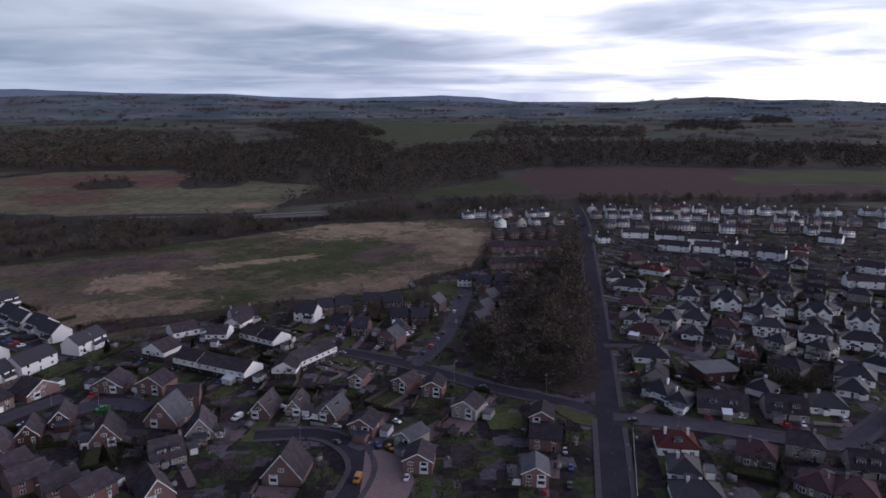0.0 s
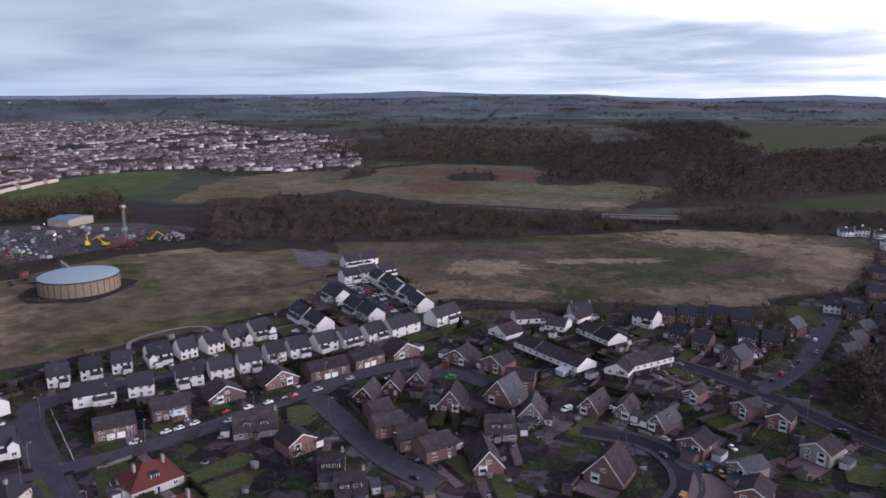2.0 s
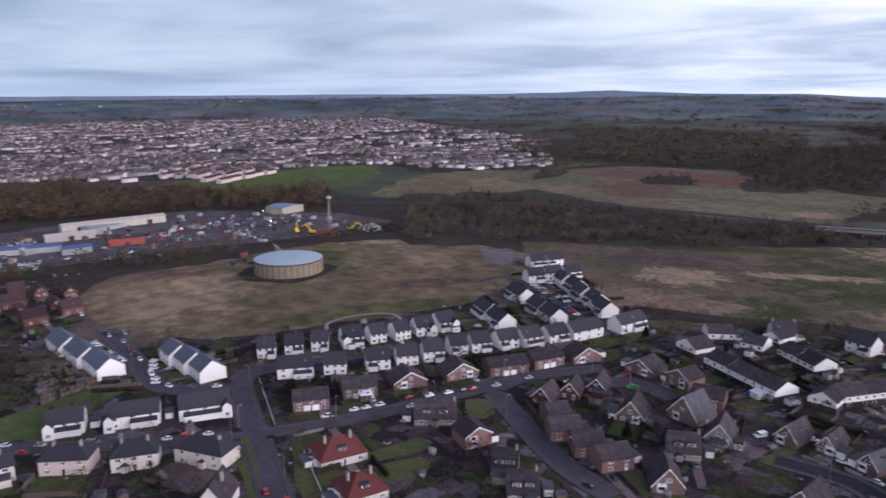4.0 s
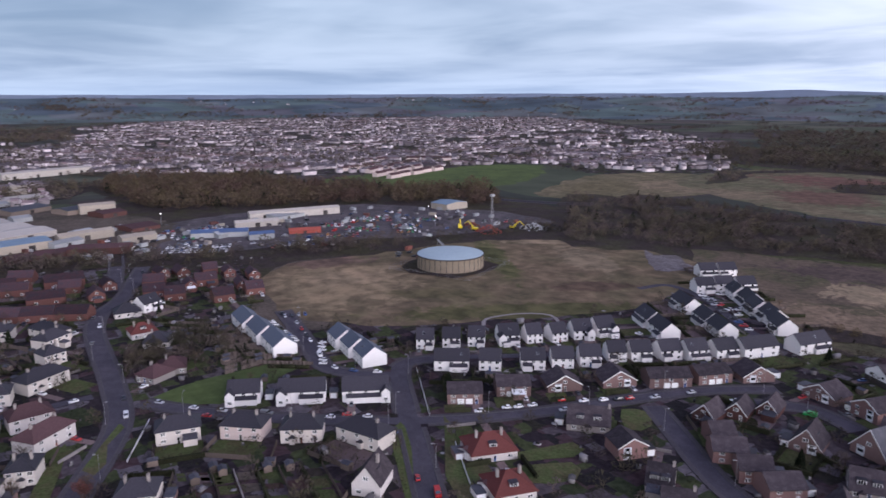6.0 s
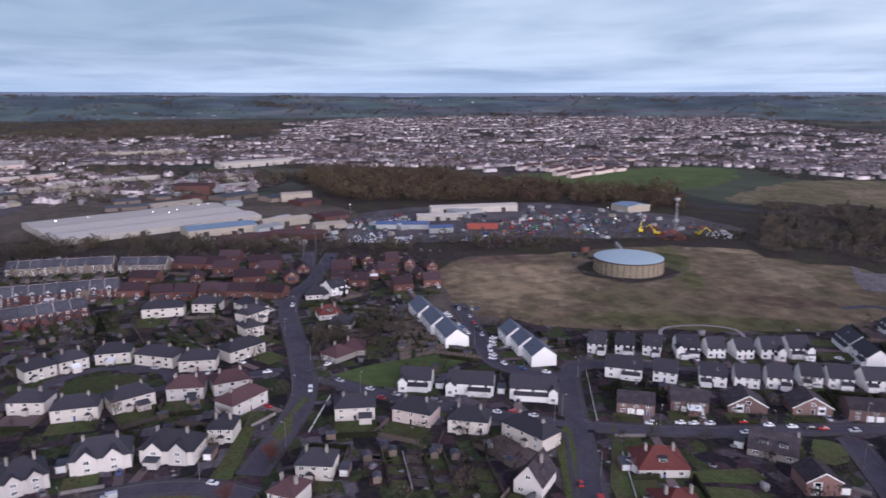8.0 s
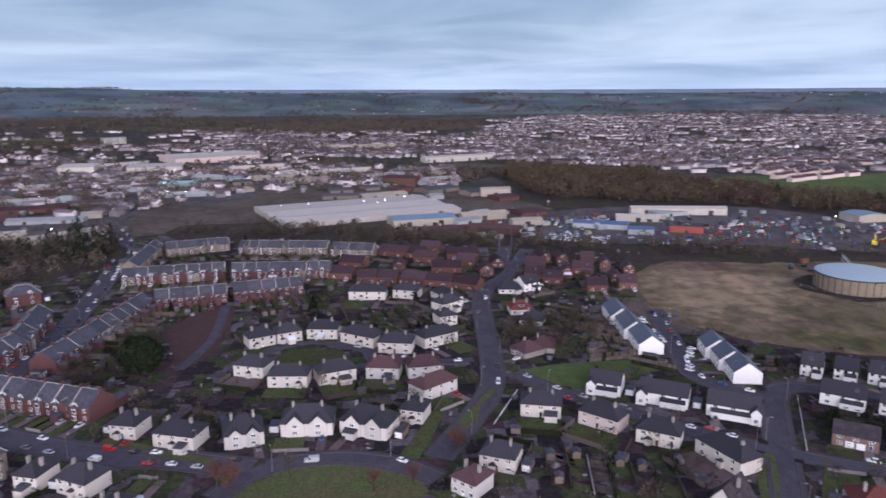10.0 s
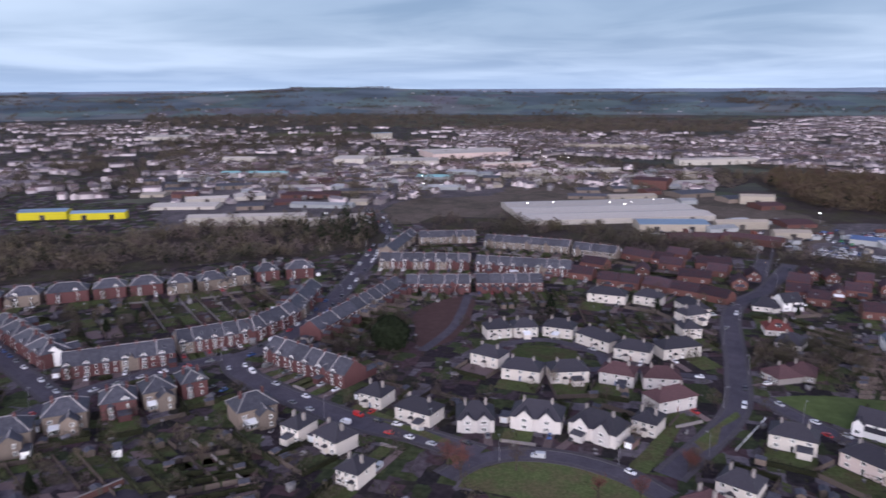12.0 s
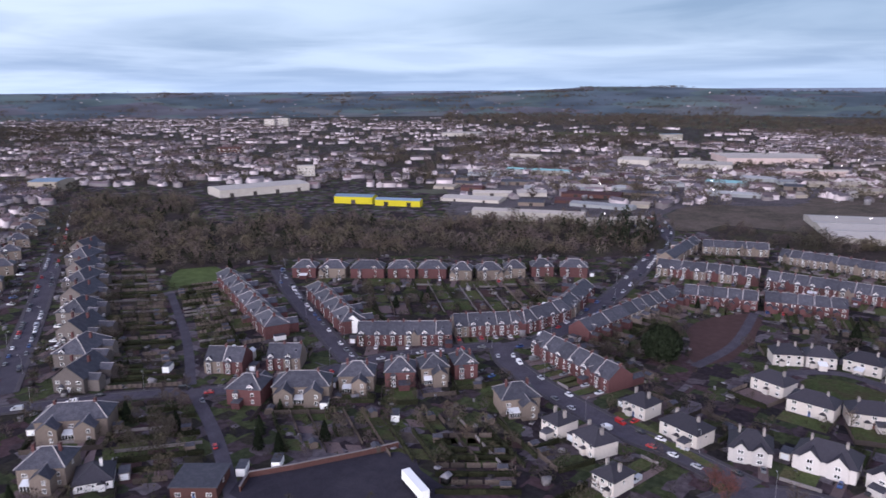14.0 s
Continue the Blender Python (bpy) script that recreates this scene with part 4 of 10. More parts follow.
# eaves, roof pitch, roof form, wall, roof covering, chimneys, extra parts, words, detail of windows
STYLES = {
    "nw": (5.0, 38, "x", "white", "slate", 0, ("leanto",), "white rendered new house with a dark slate roof", 3),
    "nwy": (5.0, 40, "y", "white", "slate", 0, (), "white rendered new house with its gable to the street", 2),
    "nb": (5.0, 36, "x", "white", "slateb", 0, (), "white terraced house with a blue-grey slate roof", 3),
    "ns": (5.0, 36, "x", "white", "slate", 0, ("leanto", "wing"), "white semi-detached pair with dark porch roofs", 3),
    "estate": (5.0, 36, "x", "brickb", "slate", 0, ("porch",), "brown brick estate house with a grey tiled roof", 3),
    "estatey": (5.0, 38, "y", "brickb", "slatew", 0, (), "brown brick estate house with a steep grey roof", 2),
    "brk": (4.8, 28, "x", "brick", "tiled", 0, ("garage",), "orange brick house with a dark concrete tile roof", 2),
    "brky": (4.6, 29, "y", "brick", "tiled", 0, ("panel", "barge", "garage"), "orange brick house with pale panels in its gable", 2),
    "chal": (2.7, 50, "y", "brickb", "tiled", 0, ("panel", "barge", "dormer", "garage"), "steep-roofed brick chalet house with white bargeboards", 2),
    "chalw": (4.2, 52, "y", "white", "tiled", 1, ("dormer",), "white house with a steep gable and brown roof", 2),
    "red": (2.8, 46, "y", "brickr", "tiled", 0, ("barge",), "red brick chalet with white bargeboards on its gable", 2),
    "wg": (2.9, 30, "y", "brickb", "tiled", 0, ("barge", "panel"), "broad-gabled brick house with white bargeboards", 3),
    "wgx": (4.6, 24, "x", "brickb", "tiled", 0, ("garages",), "brick semi-detached pair with white garage doors", 3),
    "h2": (5.2, 36, "hip", "cream", "slate", 2, ("porch",), "cream roughcast house with a hipped slate roof", 3),
    "h2w": (5.2, 36, "hip", "white", "slate", 2, ("bay1", "porch"), "white roughcast pair with a hipped slate roof", 3),
    "h2p": (5.2, 36, "hip", "pink", "slate", 2, (), "pinkish roughcast house with a hipped slate roof", 3),
    "h2r": (5.2, 36, "hip", "white", "tileb", 2, (), "white house with a hipped russet tile roof", 3),
    "tg": (5.0, 40, "hip", "white", "slate", 2, ("twin",), "white semi-detached pair with two front gables", 2),
    "rt": (5.7, 36, "x", "sandred", "slatew", 1, ("bay", "gablet", "back"), "red sandstone terraced house with a slate roof", 2),
    "rtr": (5.7, 36, "x", "sandred", "slatew", 1, ("offshoot",), "rear of a red sandstone terraced house with offshoots", 2),
    "st": (5.6, 34, "x", "sandtan", "slatew", 1, ("bay", "back"), "tan sandstone terraced house with a slate roof", 2),
    "sv": (6.0, 36, "hip", "sandtan", "slatew", 2, ("bay", "wing", "rear", "gablet"), "tan sandstone villa with a hipped slate roof", 2),
    "svr": (6.0, 36, "hip", "sandred", "slatew", 2, ("bay", "gablet", "rear"), "red sandstone villa with a hipped slate roof", 2),
    "svb": (6.0, 36, "hip", "sandtan", "slatew", 2, ("rearwing", "conservatory"), "rear of a tan sandstone villa with a hipped slate roof", 3),
    "svy": (5.6, 38, "y", "sandgrey", "slatew", 2, ("sidewings", "bay1"), "grey sandstone villa with a steep gabled slate roof", 3),
    "svt": (5.8, 36, "hip", "sandgrey", "slatew", 2, ("gablet", "sidewings"), "grey sandstone semi-detached villa with rear wings", 2),
    "bun": (2.8, 36, "hip", "white", "slate", 1, ("porch",), "white bungalow with a hipped grey roof", 3),
    "bunr": (3.0, 34, "hip", "white", "tiler", 2, ("dormer",), "white bungalow with a red clay tile roof", 3),
    "bunb": (2.8, 34, "hip", "greywall", "tileb", 1, ("bay1",), "grey roughcast bungalow with a russet tile roof", 3),
    "bund": (2.9, 40, "x", "greywall", "tiled", 1, ("dormer", "porch"), "bungalow with dormer windows in its slate roof", 3),
    "rb": (3.9, 34, "x", "brickest", "tilem", 0, (), "small red brick terraced house with a brown roof", 2),
    "rby": (3.9, 36, "y", "brickest", "tilem", 0, (), "red brick estate house with its gable to the street", 2),
    "te": (5.0, 28, "x", "white", "tiled", 0, ("lower",), "terraced house with white upper walls over dark boarding", 3),
    "tey": (5.0, 30, "y", "white", "tiled", 0, ("lower",), "white gabled house over dark boarded lower walls", 2),
    "flat": (3.6, 0, "flat", "brickr", "slatew", 0, (), "single-storey red brick building with a flat roof", 3),
    "tall": (5.8, 42, "x", "white", "slate", 2, ("porch",), "tall white house with chimneys at both gables", 3),
    "terr": (5.0, 32, "x", "white", "tiled", 2, (), "white rendered row of houses with a dark roof", 4),
    "semi": (5.0, 34, "x", "white", "tiled", 1, (), "white roughcast house in a row of pairs", 2),
    "pk": (4.8, 34, "hip", "greywall", "tiled", 1, (), "grey roughcast house with a brown hipped roof", 2),
}
HOUSES = []


def house(style, group, x, y, deg, w, d):
    e, pitch, form, wall, cover, chims, extras, words, cols = STYLES[style]
    rnd = random.Random("%s %.1f %.1f" % (style, x, y))
    far = math.hypot(x, y)
    w = max(w, 4.4)
    if style in ("rt", "rtr", "st"):
        e *= 0.87
    elif style not in ("sv", "svr", "svt", "svb", "svy", "flat"):
        e *= 0.88
        d *= 1.14
    if style in ("chal", "brky", "red", "estatey", "rby"):
        w = max(w, 6.0)
    if style == "semi" and rnd.random() < 0.3:
        wall = "greywall"
    if style in ("chal", "brky") and rnd.random() < 0.28:
        wall = "greywall"
    if style in ("chal", "brky") and rnd.random() < 0.3:
        cover = "slatew"
    if style in ("rt", "rtr") and rnd.random() < 0.12:
        wall = "sandtan"
    if style in ("nw", "semi", "rb", "te") and rnd.random() < 0.3:
        e += 0.25
    # white roughcast houses to the west take the dimmed cream tone
    if wall == "white" and x < -90 and style in ("tg", "h2w", "h2r", "tall", "bun", "bunr", "semi", "chalw"):
        wall = "dimharl"
    # white houses to the east take the brightened colour in place of light
    if wall == "white" and x > -40 and style not in ("nw", "nwy", "nb", "ns", "te"):
        wall = "limewash"
    joined = style in ("rt", "rtr", "st", "te", "nb", "rb")
    HOUSES.append((x, y, deg, w, d))
    wq, dq = round(w * 4) / 4, round(d * 2) / 2
    wb = wq - (0.02 if joined else 1.3 if style == "nw" and wq > 8 else 0.5)
    root = thing("house" if style not in ("bun", "bunr", "bunb", "bund") else "bungalow", words, "house", pose(x, y, 0.0, 0, 0, deg), None, group)
    rise = math.tan(radians(pitch)) * (dq if form == "x" else wb if form == "y" else min(wb, dq)) / 2
    key = (style, wb, dq, e, wall, cover)
    if form in ("x", "y"):
        part("wall", unit(("gw",) + key, lambda: gable_walls(wb, dq, e, rise, form).mesh("wall", [wall])), root)
        part("roof", unit(("gr",) + key, lambda: gable_roof(wb, dq, e, rise, form, 0.02 if joined else 0.35).mesh("roof", [cover, "ridge" if style in ("rt", "st", "rtr", "svy") else cover])), root)
    else:
        def plain():
            s = Shape()
            s.box(-wb / 2, 0, 0, wb / 2, dq, e)
            return s.mesh("wall", [wall])
        part("wall", unit(("bw",) + key, plain), root)
        if form == "hip":
            part("roof", unit(("hr",) + key, lambda: hip_roof(wb, dq, e, rise).mesh("roof", [cover, cover if style not in ("sv", "svt", "svb", "svr") else "ridge"])), root)
        else:
            def deck():
                s = Shape()
                s.box(-wb / 2 - 0.4, -0.4, e, wb / 2 + 0.4, dq + 0.4, e + 0.35)
                return s.mesh("roof", [cover])
            part("roof", unit(("fr",) + key, deck), root)
    # windows and door, front and back
    win = unit("window", window_mesh)
    storeys = 2 if e > 3.8 else 1
    if far > 412:
        cols = 2
    if group.startswith("houses off") or group.startswith("bungalows off") or group.startswith("houses by"):
        cols = 2
    front = []
    n = cols
    for st in range(storeys):
        zc = (1.5 + 2.6 * st) * min(1.0, e / 5.0) if storeys == 2 else 1.4
        for k in range(n):
            xc = -wb / 2 + wb * (k + 0.5) / n
            if "panel" in extras and k == n - 1:
                continue
            front.append((xc, zc, min(1.5, wb / n * 0.55), 1.2))
    if form == "y" and e < 3.8:
        front.append((0.0, e + rise * 0.35, 1.6, 1.2))
    if "bay" in extras:
        front = [(f[0], f[1], 1.0, 1.4) for f in front if f[0] > 0]
    if "garages" in extras:
        front = [f for f in front if f[1] > 2.5 or abs(f[0]) > wb * 0.3]
    door_at = None
    if front and far < 360:
        low = [f for f in front if f[1] < 2]
        if len(low) > 1:
            door_at = low[len(low) // 2]
            front.remove(door_at)
    y_front = -0.0
    if far > 290:
        def set_panes():
            s = Shape()
            for xc, zc, ww, hh in front:
                s.box(xc - ww / 2, -0.06, zc - hh / 2, xc + ww / 2, 0.02, zc + hh / 2, 0)
                s.box(xc - ww * 0.41, -0.075, zc - hh * 0.41, xc + ww * 0.41, -0.05, zc + hh * 0.41, 1)
            return s.mesh("glazing", ["paint", "glass"])
        if front:
            tagged(part("glazing", unit(("panes",) + key + (len(front), bool(door_at)), set_panes), root), kind="stuff")
        front = []
    for xc, zc, ww, hh in front:
        part("window", win, root, Matrix.Translation((xc, y_front, zc)) @ Matrix.Diagonal((ww, 1, hh, 1)))
    if door_at:
        mat = rnd.choice(["dark", "paint", "car_blue", "rust"])
        part("door", unit("door" + mat, lambda: door_mesh(mat)), root, Matrix.Translation((door_at[0], 0, 0.05)) @ Matrix.Diagonal((1.0, 1, 2.1, 1)))
    if far < 240:
        for st in range(storeys):
            part("window", win, root, Matrix.Translation((wb * 0.22, dq, (1.5 + 2.6 * st) * min(1.0, e / 5.0))) @ Matrix.Rotation(math.pi, 4, "Z") @ Matrix.Diagonal((1.4, 1, 1.2, 1)))
        if not joined:
            side = 1 if rnd.random() < 0.5 else -1
            part("window", win, root, Matrix.Translation((side * wb / 2, dq * 0.5, e - 1.2)) @ Matrix.Rotation(side * math.pi / 2, 4, "Z") @ Matrix.Diagonal((0.9, 1, 1.1, 1)))
    # chimneys
    cm = unit("chimney" + wall, lambda: chimney_mesh("greywall" if wall in ("greywall", "pink", "dimharl", "cream") else "white" if wall == "limewash" else wall))
    if chims:
        zc = e + rise
        spots = [-wb / 2 + 0.6, wb / 2 - 0.6] if (chims == 2 and form == "x") else [-wb * 0.28, wb * 0.28] if chims == 2 else [wb / 2 - 0.5] if form == "x" else [rnd.choice([-1, 1]) * wb * 0.2]
        if style in ("rt", "rtr", "st", "sv", "svr", "svt", "svb", "svy"):
            cm = unit("chimney_stack", lambda: chimney_mesh("sandred", 1.15))
        for xc in spots:
            part("chimney", cm, root, Matrix.Translation((xc, dq / 2, zc - (0.3 if form == "hip" else 0.1))))
    # raised coping over a party wall
    if style in ("rt", "rtr", "st") and rnd.random() < 0.55:
        def coping():
            s = Shape()
            for sg in (0, 1):
                ye = -0.1 if sg == 0 else dq + 0.1
                pts = [(-0.16, ye, e + 0.12), (0.16, ye, e + 0.12), (0.16, dq / 2, e + rise + 0.12), (-0.16, dq / 2, e + rise + 0.12)]
                s.solid(pts + [(a, b, c + 0.26) for a, b, c in pts], [(4, 5, 6, 7), (0, 1, 5, 4), (1, 2, 6, 5), (3, 0, 4, 7)])
            return s.mesh("coping", ["ridge"])
        part("coping", unit(("coping", dq, e, rise), coping), root, Matrix.Translation((wb / 2, 0, 0)), "pale stone coping on the party wall")
    # further parts
    for ex in extras:
        if ex == "leanto":
            if rnd.random() < 0.25 and style == "nw":
                continue
            lw = wb * rnd.choice([0.4, 0.5, 0.9])
            lx = rnd.choice([-1, 1]) * (wb - lw) / 2 * 0.8

            def lean():
                s = Shape()
                s.box(-lw / 2, -1.5, 0, lw / 2, 0, 2.4, 1)
                s.solid([(-lw / 2 - 0.15, -1.75, 2.4), (lw / 2 + 0.15, -1.75, 2.4), (lw / 2 + 0.15, 0, 3.3), (-lw / 2 - 0.15, 0, 3.3), (-lw / 2 - 0.15, -1.75, 2.25), (lw / 2 + 0.15, -1.75, 2.25), (lw / 2 + 0.15, 0, 3.1), (-lw / 2 - 0.15, 0, 3.1)],
                        [(0, 1, 2, 3), (4, 7, 6, 5), (0, 4, 5, 1), (1, 5, 6, 2), (0, 3, 7, 4)], 0)
                return s.mesh("porch", [cover, wall])
            part("porch", lean(), root, Matrix.Translation((lx, 0, 0)), "porch with a sloping dark roof")
        elif ex == "porch":
            def small():
                s = Shape()
                s.box(-0.9, -1.1, 0, 0.9, 0, 2.2, 1)
                s.solid([(-1.1, -1.3, 2.2), (1.1, -1.3, 2.2), (1.1, 0, 2.2), (-1.1, 0, 2.2), (0, -1.3, 3.0), (0, 0, 3.0)], [(0, 1, 4), (1, 2, 5, 4), (3, 0, 4, 5), (0, 3, 2, 1)], 0)
                return s.mesh("porch", [cover, wall])
            part("porch", unit(("porch", cover, wall), small), root, Matrix.Translation((rnd.uniform(-0.3, 0.3) * wb, 0, 0)))
        elif ex == "wing":
            sx = rnd.choice([-1, 1])

            def side_wing():
                s = gable_walls(3.2, 5.5, 4.2, 1.5, "y")
                return s.mesh("wing", [wall])
            wing_ob = part("wing", unit(("wing", wall), side_wing), root, Matrix.Translation((sx * (wb / 2 - 1.2), -2.2, 0)))
            part("roof", unit(("wingroof", cover), lambda: gable_roof(3.2, 5.5, 4.2, 1.5, "y", 0.25).mesh("roof", [cover, cover])), wing_ob)
            part("window", win, wing_ob, Matrix.Translation((0, 0, 1.6)) @ Matrix.Diagonal((1.5, 1, 1.3, 1)))
        elif ex == "offshoot":
            def off():
                s = gable_walls(2.6, 4.2, 3.4, 0.9, "y")
                r = gable_roof(2.6, 4.2, 3.4, 0.9, "y", 0.15)
                s.solid(r.v, r.f, 1)
                return s.mesh("offshoot", [wall, cover])
            part("offshoot", unit(("offs", wall, cover), off), root, Matrix.Translation((-wb * 0.2, -4.0, 0)), "narrow rear offshoot with a slate roof")
        elif ex == "gablet":
            def gab():
                s = Shape()
                s.solid([(-1.0, -0.05, 0), (1.0, -0.05, 0), (1.0, -0.05, 1.1), (0, -0.05, 2.0), (-1.0, -0.05, 1.1), (-1.0, 2.4, 0), (1.0, 2.4, 0), (1.0, 2.4, 1.1), (0, 3.2, 2.0), (-1.0, 2.4, 1.1)],
                        [(0, 1, 2, 3, 4), (0, 4, 9, 5), (1, 6, 7, 2)], 0)
                s.solid([(-1.2, -0.2, 0.98), (0, -0.2, 2.1), (0, 3.3, 2.1), (-1.2, 2.2, 0.98), (1.2, -0.2, 0.98), (1.2, 2.2, 0.98)], [(0, 1, 2, 3), (1, 4, 5, 2)], 1)
                s.box(-0.85, -0.10, 0.05, 0.85, -0.05, 1.25, 2)
                for xx in (-0.39, 0.39):
                    s.box(xx - 0.3, -0.13, 0.18, xx + 0.3, -0.10, 1.12, 3)
                for sg in (-1, 1):
                    s.solid([(sg * 1.28, -0.26, 0.80), (0, -0.26, 1.98), (0, -0.26, 2.22), (sg * 1.28, -0.26, 1.04), (sg * 1.28, -0.18, 0.80), (0, -0.18, 1.98), (0, -0.18, 2.22), (sg * 1.28, -0.18, 1.04)], [(0, 1, 2, 3), (7, 6, 5, 4), (3, 2, 6, 7), (0, 4, 5, 1)], 2)
                return s.mesh("dormer", [wall, cover, "paint", "glass"])
            gx = -wb * 0.22 if style != "svr" else wb * 0.2
            part("dormer", unit(("gablet", wall, cover), gab), root, Matrix.Translation((gx, 0, e - 0.2)), "gabled dormer with a white window")
        elif ex == "sidewings":
            for yc in (dq * 0.12, dq * 0.6):
                ww, ll = rnd.choice([(4.2, 6.0), (5.0, 7.5), (4.6, 5.0)])
                he = rnd.choice([3.0, 4.6, 5.2])
                at = Matrix.Translation((wb / 2 + ll / 2 - 0.4, yc, 0))
                wing_ob = part("wing", unit(("swing", wall, ww, ll, he), lambda: gable_walls(ll, ww, he, ww * 0.36, "x").mesh("wing", [wall])), root, at, "rear wing behind the villa")
                part("roof", unit(("swingroof", cover, ww, ll, he), lambda: gable_roof(ll, ww, he, ww * 0.36, "x", 0.2).mesh("roof", [cover, "ridge"])), wing_ob)
        elif ex == "rearwing":
            rw = 5.4 if wb < 18 else 6.4
            for xc in ((wb * 0.12,) if wb < 18 else (-wb * 0.27, wb * 0.24)):
                at = Matrix.Translation((xc, -4.6, 0))
                wing_ob = part("wing", unit(("rwing", wall, rw), lambda: gable_walls(rw, 5.0, 5.0, rw * 0.36, "y").mesh("wing", [wall])), root, at, "gabled rear wing")
                part("roof", unit(("rwingroof", cover, rw), lambda: gable_roof(rw, 7.5, 5.0, rw * 0.36, "y", 0.2).mesh("roof", [cover, "ridge"])), wing_ob)
                for zc in (1.6, 4.1):
                    part("window", win, wing_ob, Matrix.Translation((rw * 0.2, 0, zc)) @ Matrix.Diagonal((1.1, 1, 1.4, 1)))
        elif ex == "conservatory":
            def glazed():
                s = Shape()
                s.box(-2.2, -2.6, 0, 2.2, 0, 0.7, 0)
                for k in range(6):
                    xx = -2.15 + 4.3 * k / 5
                    s.box(xx - 0.06, -2.6, 0.7, xx + 0.06, -2.48, 2.2, 1)
                s.box(-2.2, -2.6, 2.2, 2.2, -2.45, 2.35, 1)
                s.box(-2.1, -2.5, 0.7, 2.1, -0.05, 2.2, 2)
                s.solid([(-2.3, -2.7, 2.35), (2.3, -2.7, 2.35), (2.3, 0, 3.1), (-2.3, 0, 3.1), (-2.3, 0, 2.3), (2.3, 0, 2.3)], [(0, 1, 2, 3), (0, 3, 4), (1, 5, 2)], 3)
                return s.mesh("conservatory", [wall, "paint", "glass", "panel"])
            part("conservatory", unit(("conserv", wall), glazed), root, Matrix.Translation((-wb * 0.2 if wb < 18 else 0.0, 0, 0)), "white-framed glass conservatory")
        elif ex == "back":
            bw, bd, be = rnd.choice([(2.8, 4.5, 4.4), (3.4, 5.5, 4.6), (3.0, 6.5, 2.9)])
            tint = "panel" if rnd.random() < 0.15 else cover

            def back_wing():
                s = gable_walls(bw, bd, be, bw * 0.34, "y")
                r = gable_roof(bw, bd, be, bw * 0.34, "y", 0.15)
                s.solid(r.v, r.f, 1)
                return s.mesh("offshoot", [rw_wall, tint])
            rw_wall = rnd.choice([wall, wall, wall, "cream"])
            part("offshoot", unit(("back", rw_wall, tint, bw, bd), back_wing), root, Matrix.Translation((rnd.choice([-1, 1]) * (wb / 2 - bw / 2 - 0.2), dq - 0.3, 0)), "rear offshoot with a pitched roof")
        elif ex == "rear":
            rw = min(5.5, wb * 0.55)
            part("wing", unit(("rearw", wall, round(rw * 2)), lambda: gable_walls(rw, 6.0, 4.6, rw * 0.36, "y").mesh("wing", [wall])), root, Matrix.Translation((wb * 0.15, dq - 0.5, 0)))
            part("roof", unit(("rearr", cover, round(rw * 2)), lambda: gable_roof(rw, 6.0, 4.6, rw * 0.36, "y", 0.2).mesh("roof", [cover, "ridge"])), root, Matrix.Translation((wb * 0.15, dq - 0.5, 0)))
        elif ex == "panel":
            def pale():
                s = Shape()
                s.box(-1.25, -0.09, 0.2, 1.25, 0.0, 2.45, 0)
                s.box(-0.95, -0.12, 1.2, 0.95, -0.09, 2.2, 1)
                s.box(-1.25, -0.09, 2.45, 1.25, 0.0, 4.1 if e > 3.8 else 3.3, 0)
                s.box(-0.75, -0.12, 3.0, 0.75, -0.09, 3.9 if e > 3.8 else 3.2, 1)
                return s.mesh("front_panel", ["panel", "glass"])
            part("front_panel", unit(("panel", e > 3.8), pale), root, Matrix.Translation((wb * rnd.choice([-0.2, 0.22]), 0, 0)), "pale panelled bay with windows")
        elif ex == "barge":
            def boards():
                s = Shape()
                k = rise / (wb / 2)
                for sg in (-1, 1):
                    xo = sg * (wb / 2 + 0.35)
                    zo = e - 0.35 * k
                    s.solid([(xo, -0.30, zo - 0.06), (0, -0.30, e + rise - 0.06), (0, -0.30, e + rise + 0.26), (xo, -0.30, zo + 0.26), (xo, -0.25, zo - 0.06), (0, -0.25, e + rise - 0.06), (0, -0.25, e + rise + 0.26), (xo, -0.25, zo + 0.26)],
                            [(0, 1, 2, 3), (7, 6, 5, 4), (3, 2, 6, 7), (0, 4, 5, 1)])
                return s.mesh("bargeboard", ["paint"])
            part("bargeboard", unit(("barge", wb, e, rise), boards), root, None, "white painted bargeboards")
        elif ex == "dormer":
            def dorm():
                s = Shape()
                s.box(-1.1, -0.1, -0.3, 1.1, 2.2, 1.3, 0)
                s.box(-1.3, -0.3, 1.3, 1.3, 2.4, 1.45, 1)
                s.box(-0.95, -0.14, 0.1, 0.95, -0.1, 1.15, 2)
                for xx in (-0.33, 0.33):
                    s.box(xx - 0.04, -0.17, 0.1, xx + 0.04, -0.14, 1.15, 0)
                return s.mesh("dormer", ["paint", "slate", "glass"])
            dm = unit("dormer", dorm)
            if form == "y":
                part("dormer", dm, root, Matrix.Translation((wb * 0.24, dq * 0.45, e + rise * 0.30)) @ Matrix.Rotation(math.pi / 2, 4, "Z"))
            else:
                k = math.tan(radians(pitch))
                for xc in ((-wb * 0.2, wb * 0.2) if style == "bund" else (0.0,)):
                    part("dormer", dm, root, Matrix.Translation((xc, dq * 0.14, e + dq * 0.14 * k)))
        elif ex == "twin":
            def front_gable():
                s = gable_walls(wb * 0.34, 3.0, e, wb * 0.17 * 0.95, "y")
                return s.mesh("front_gable", [wall])
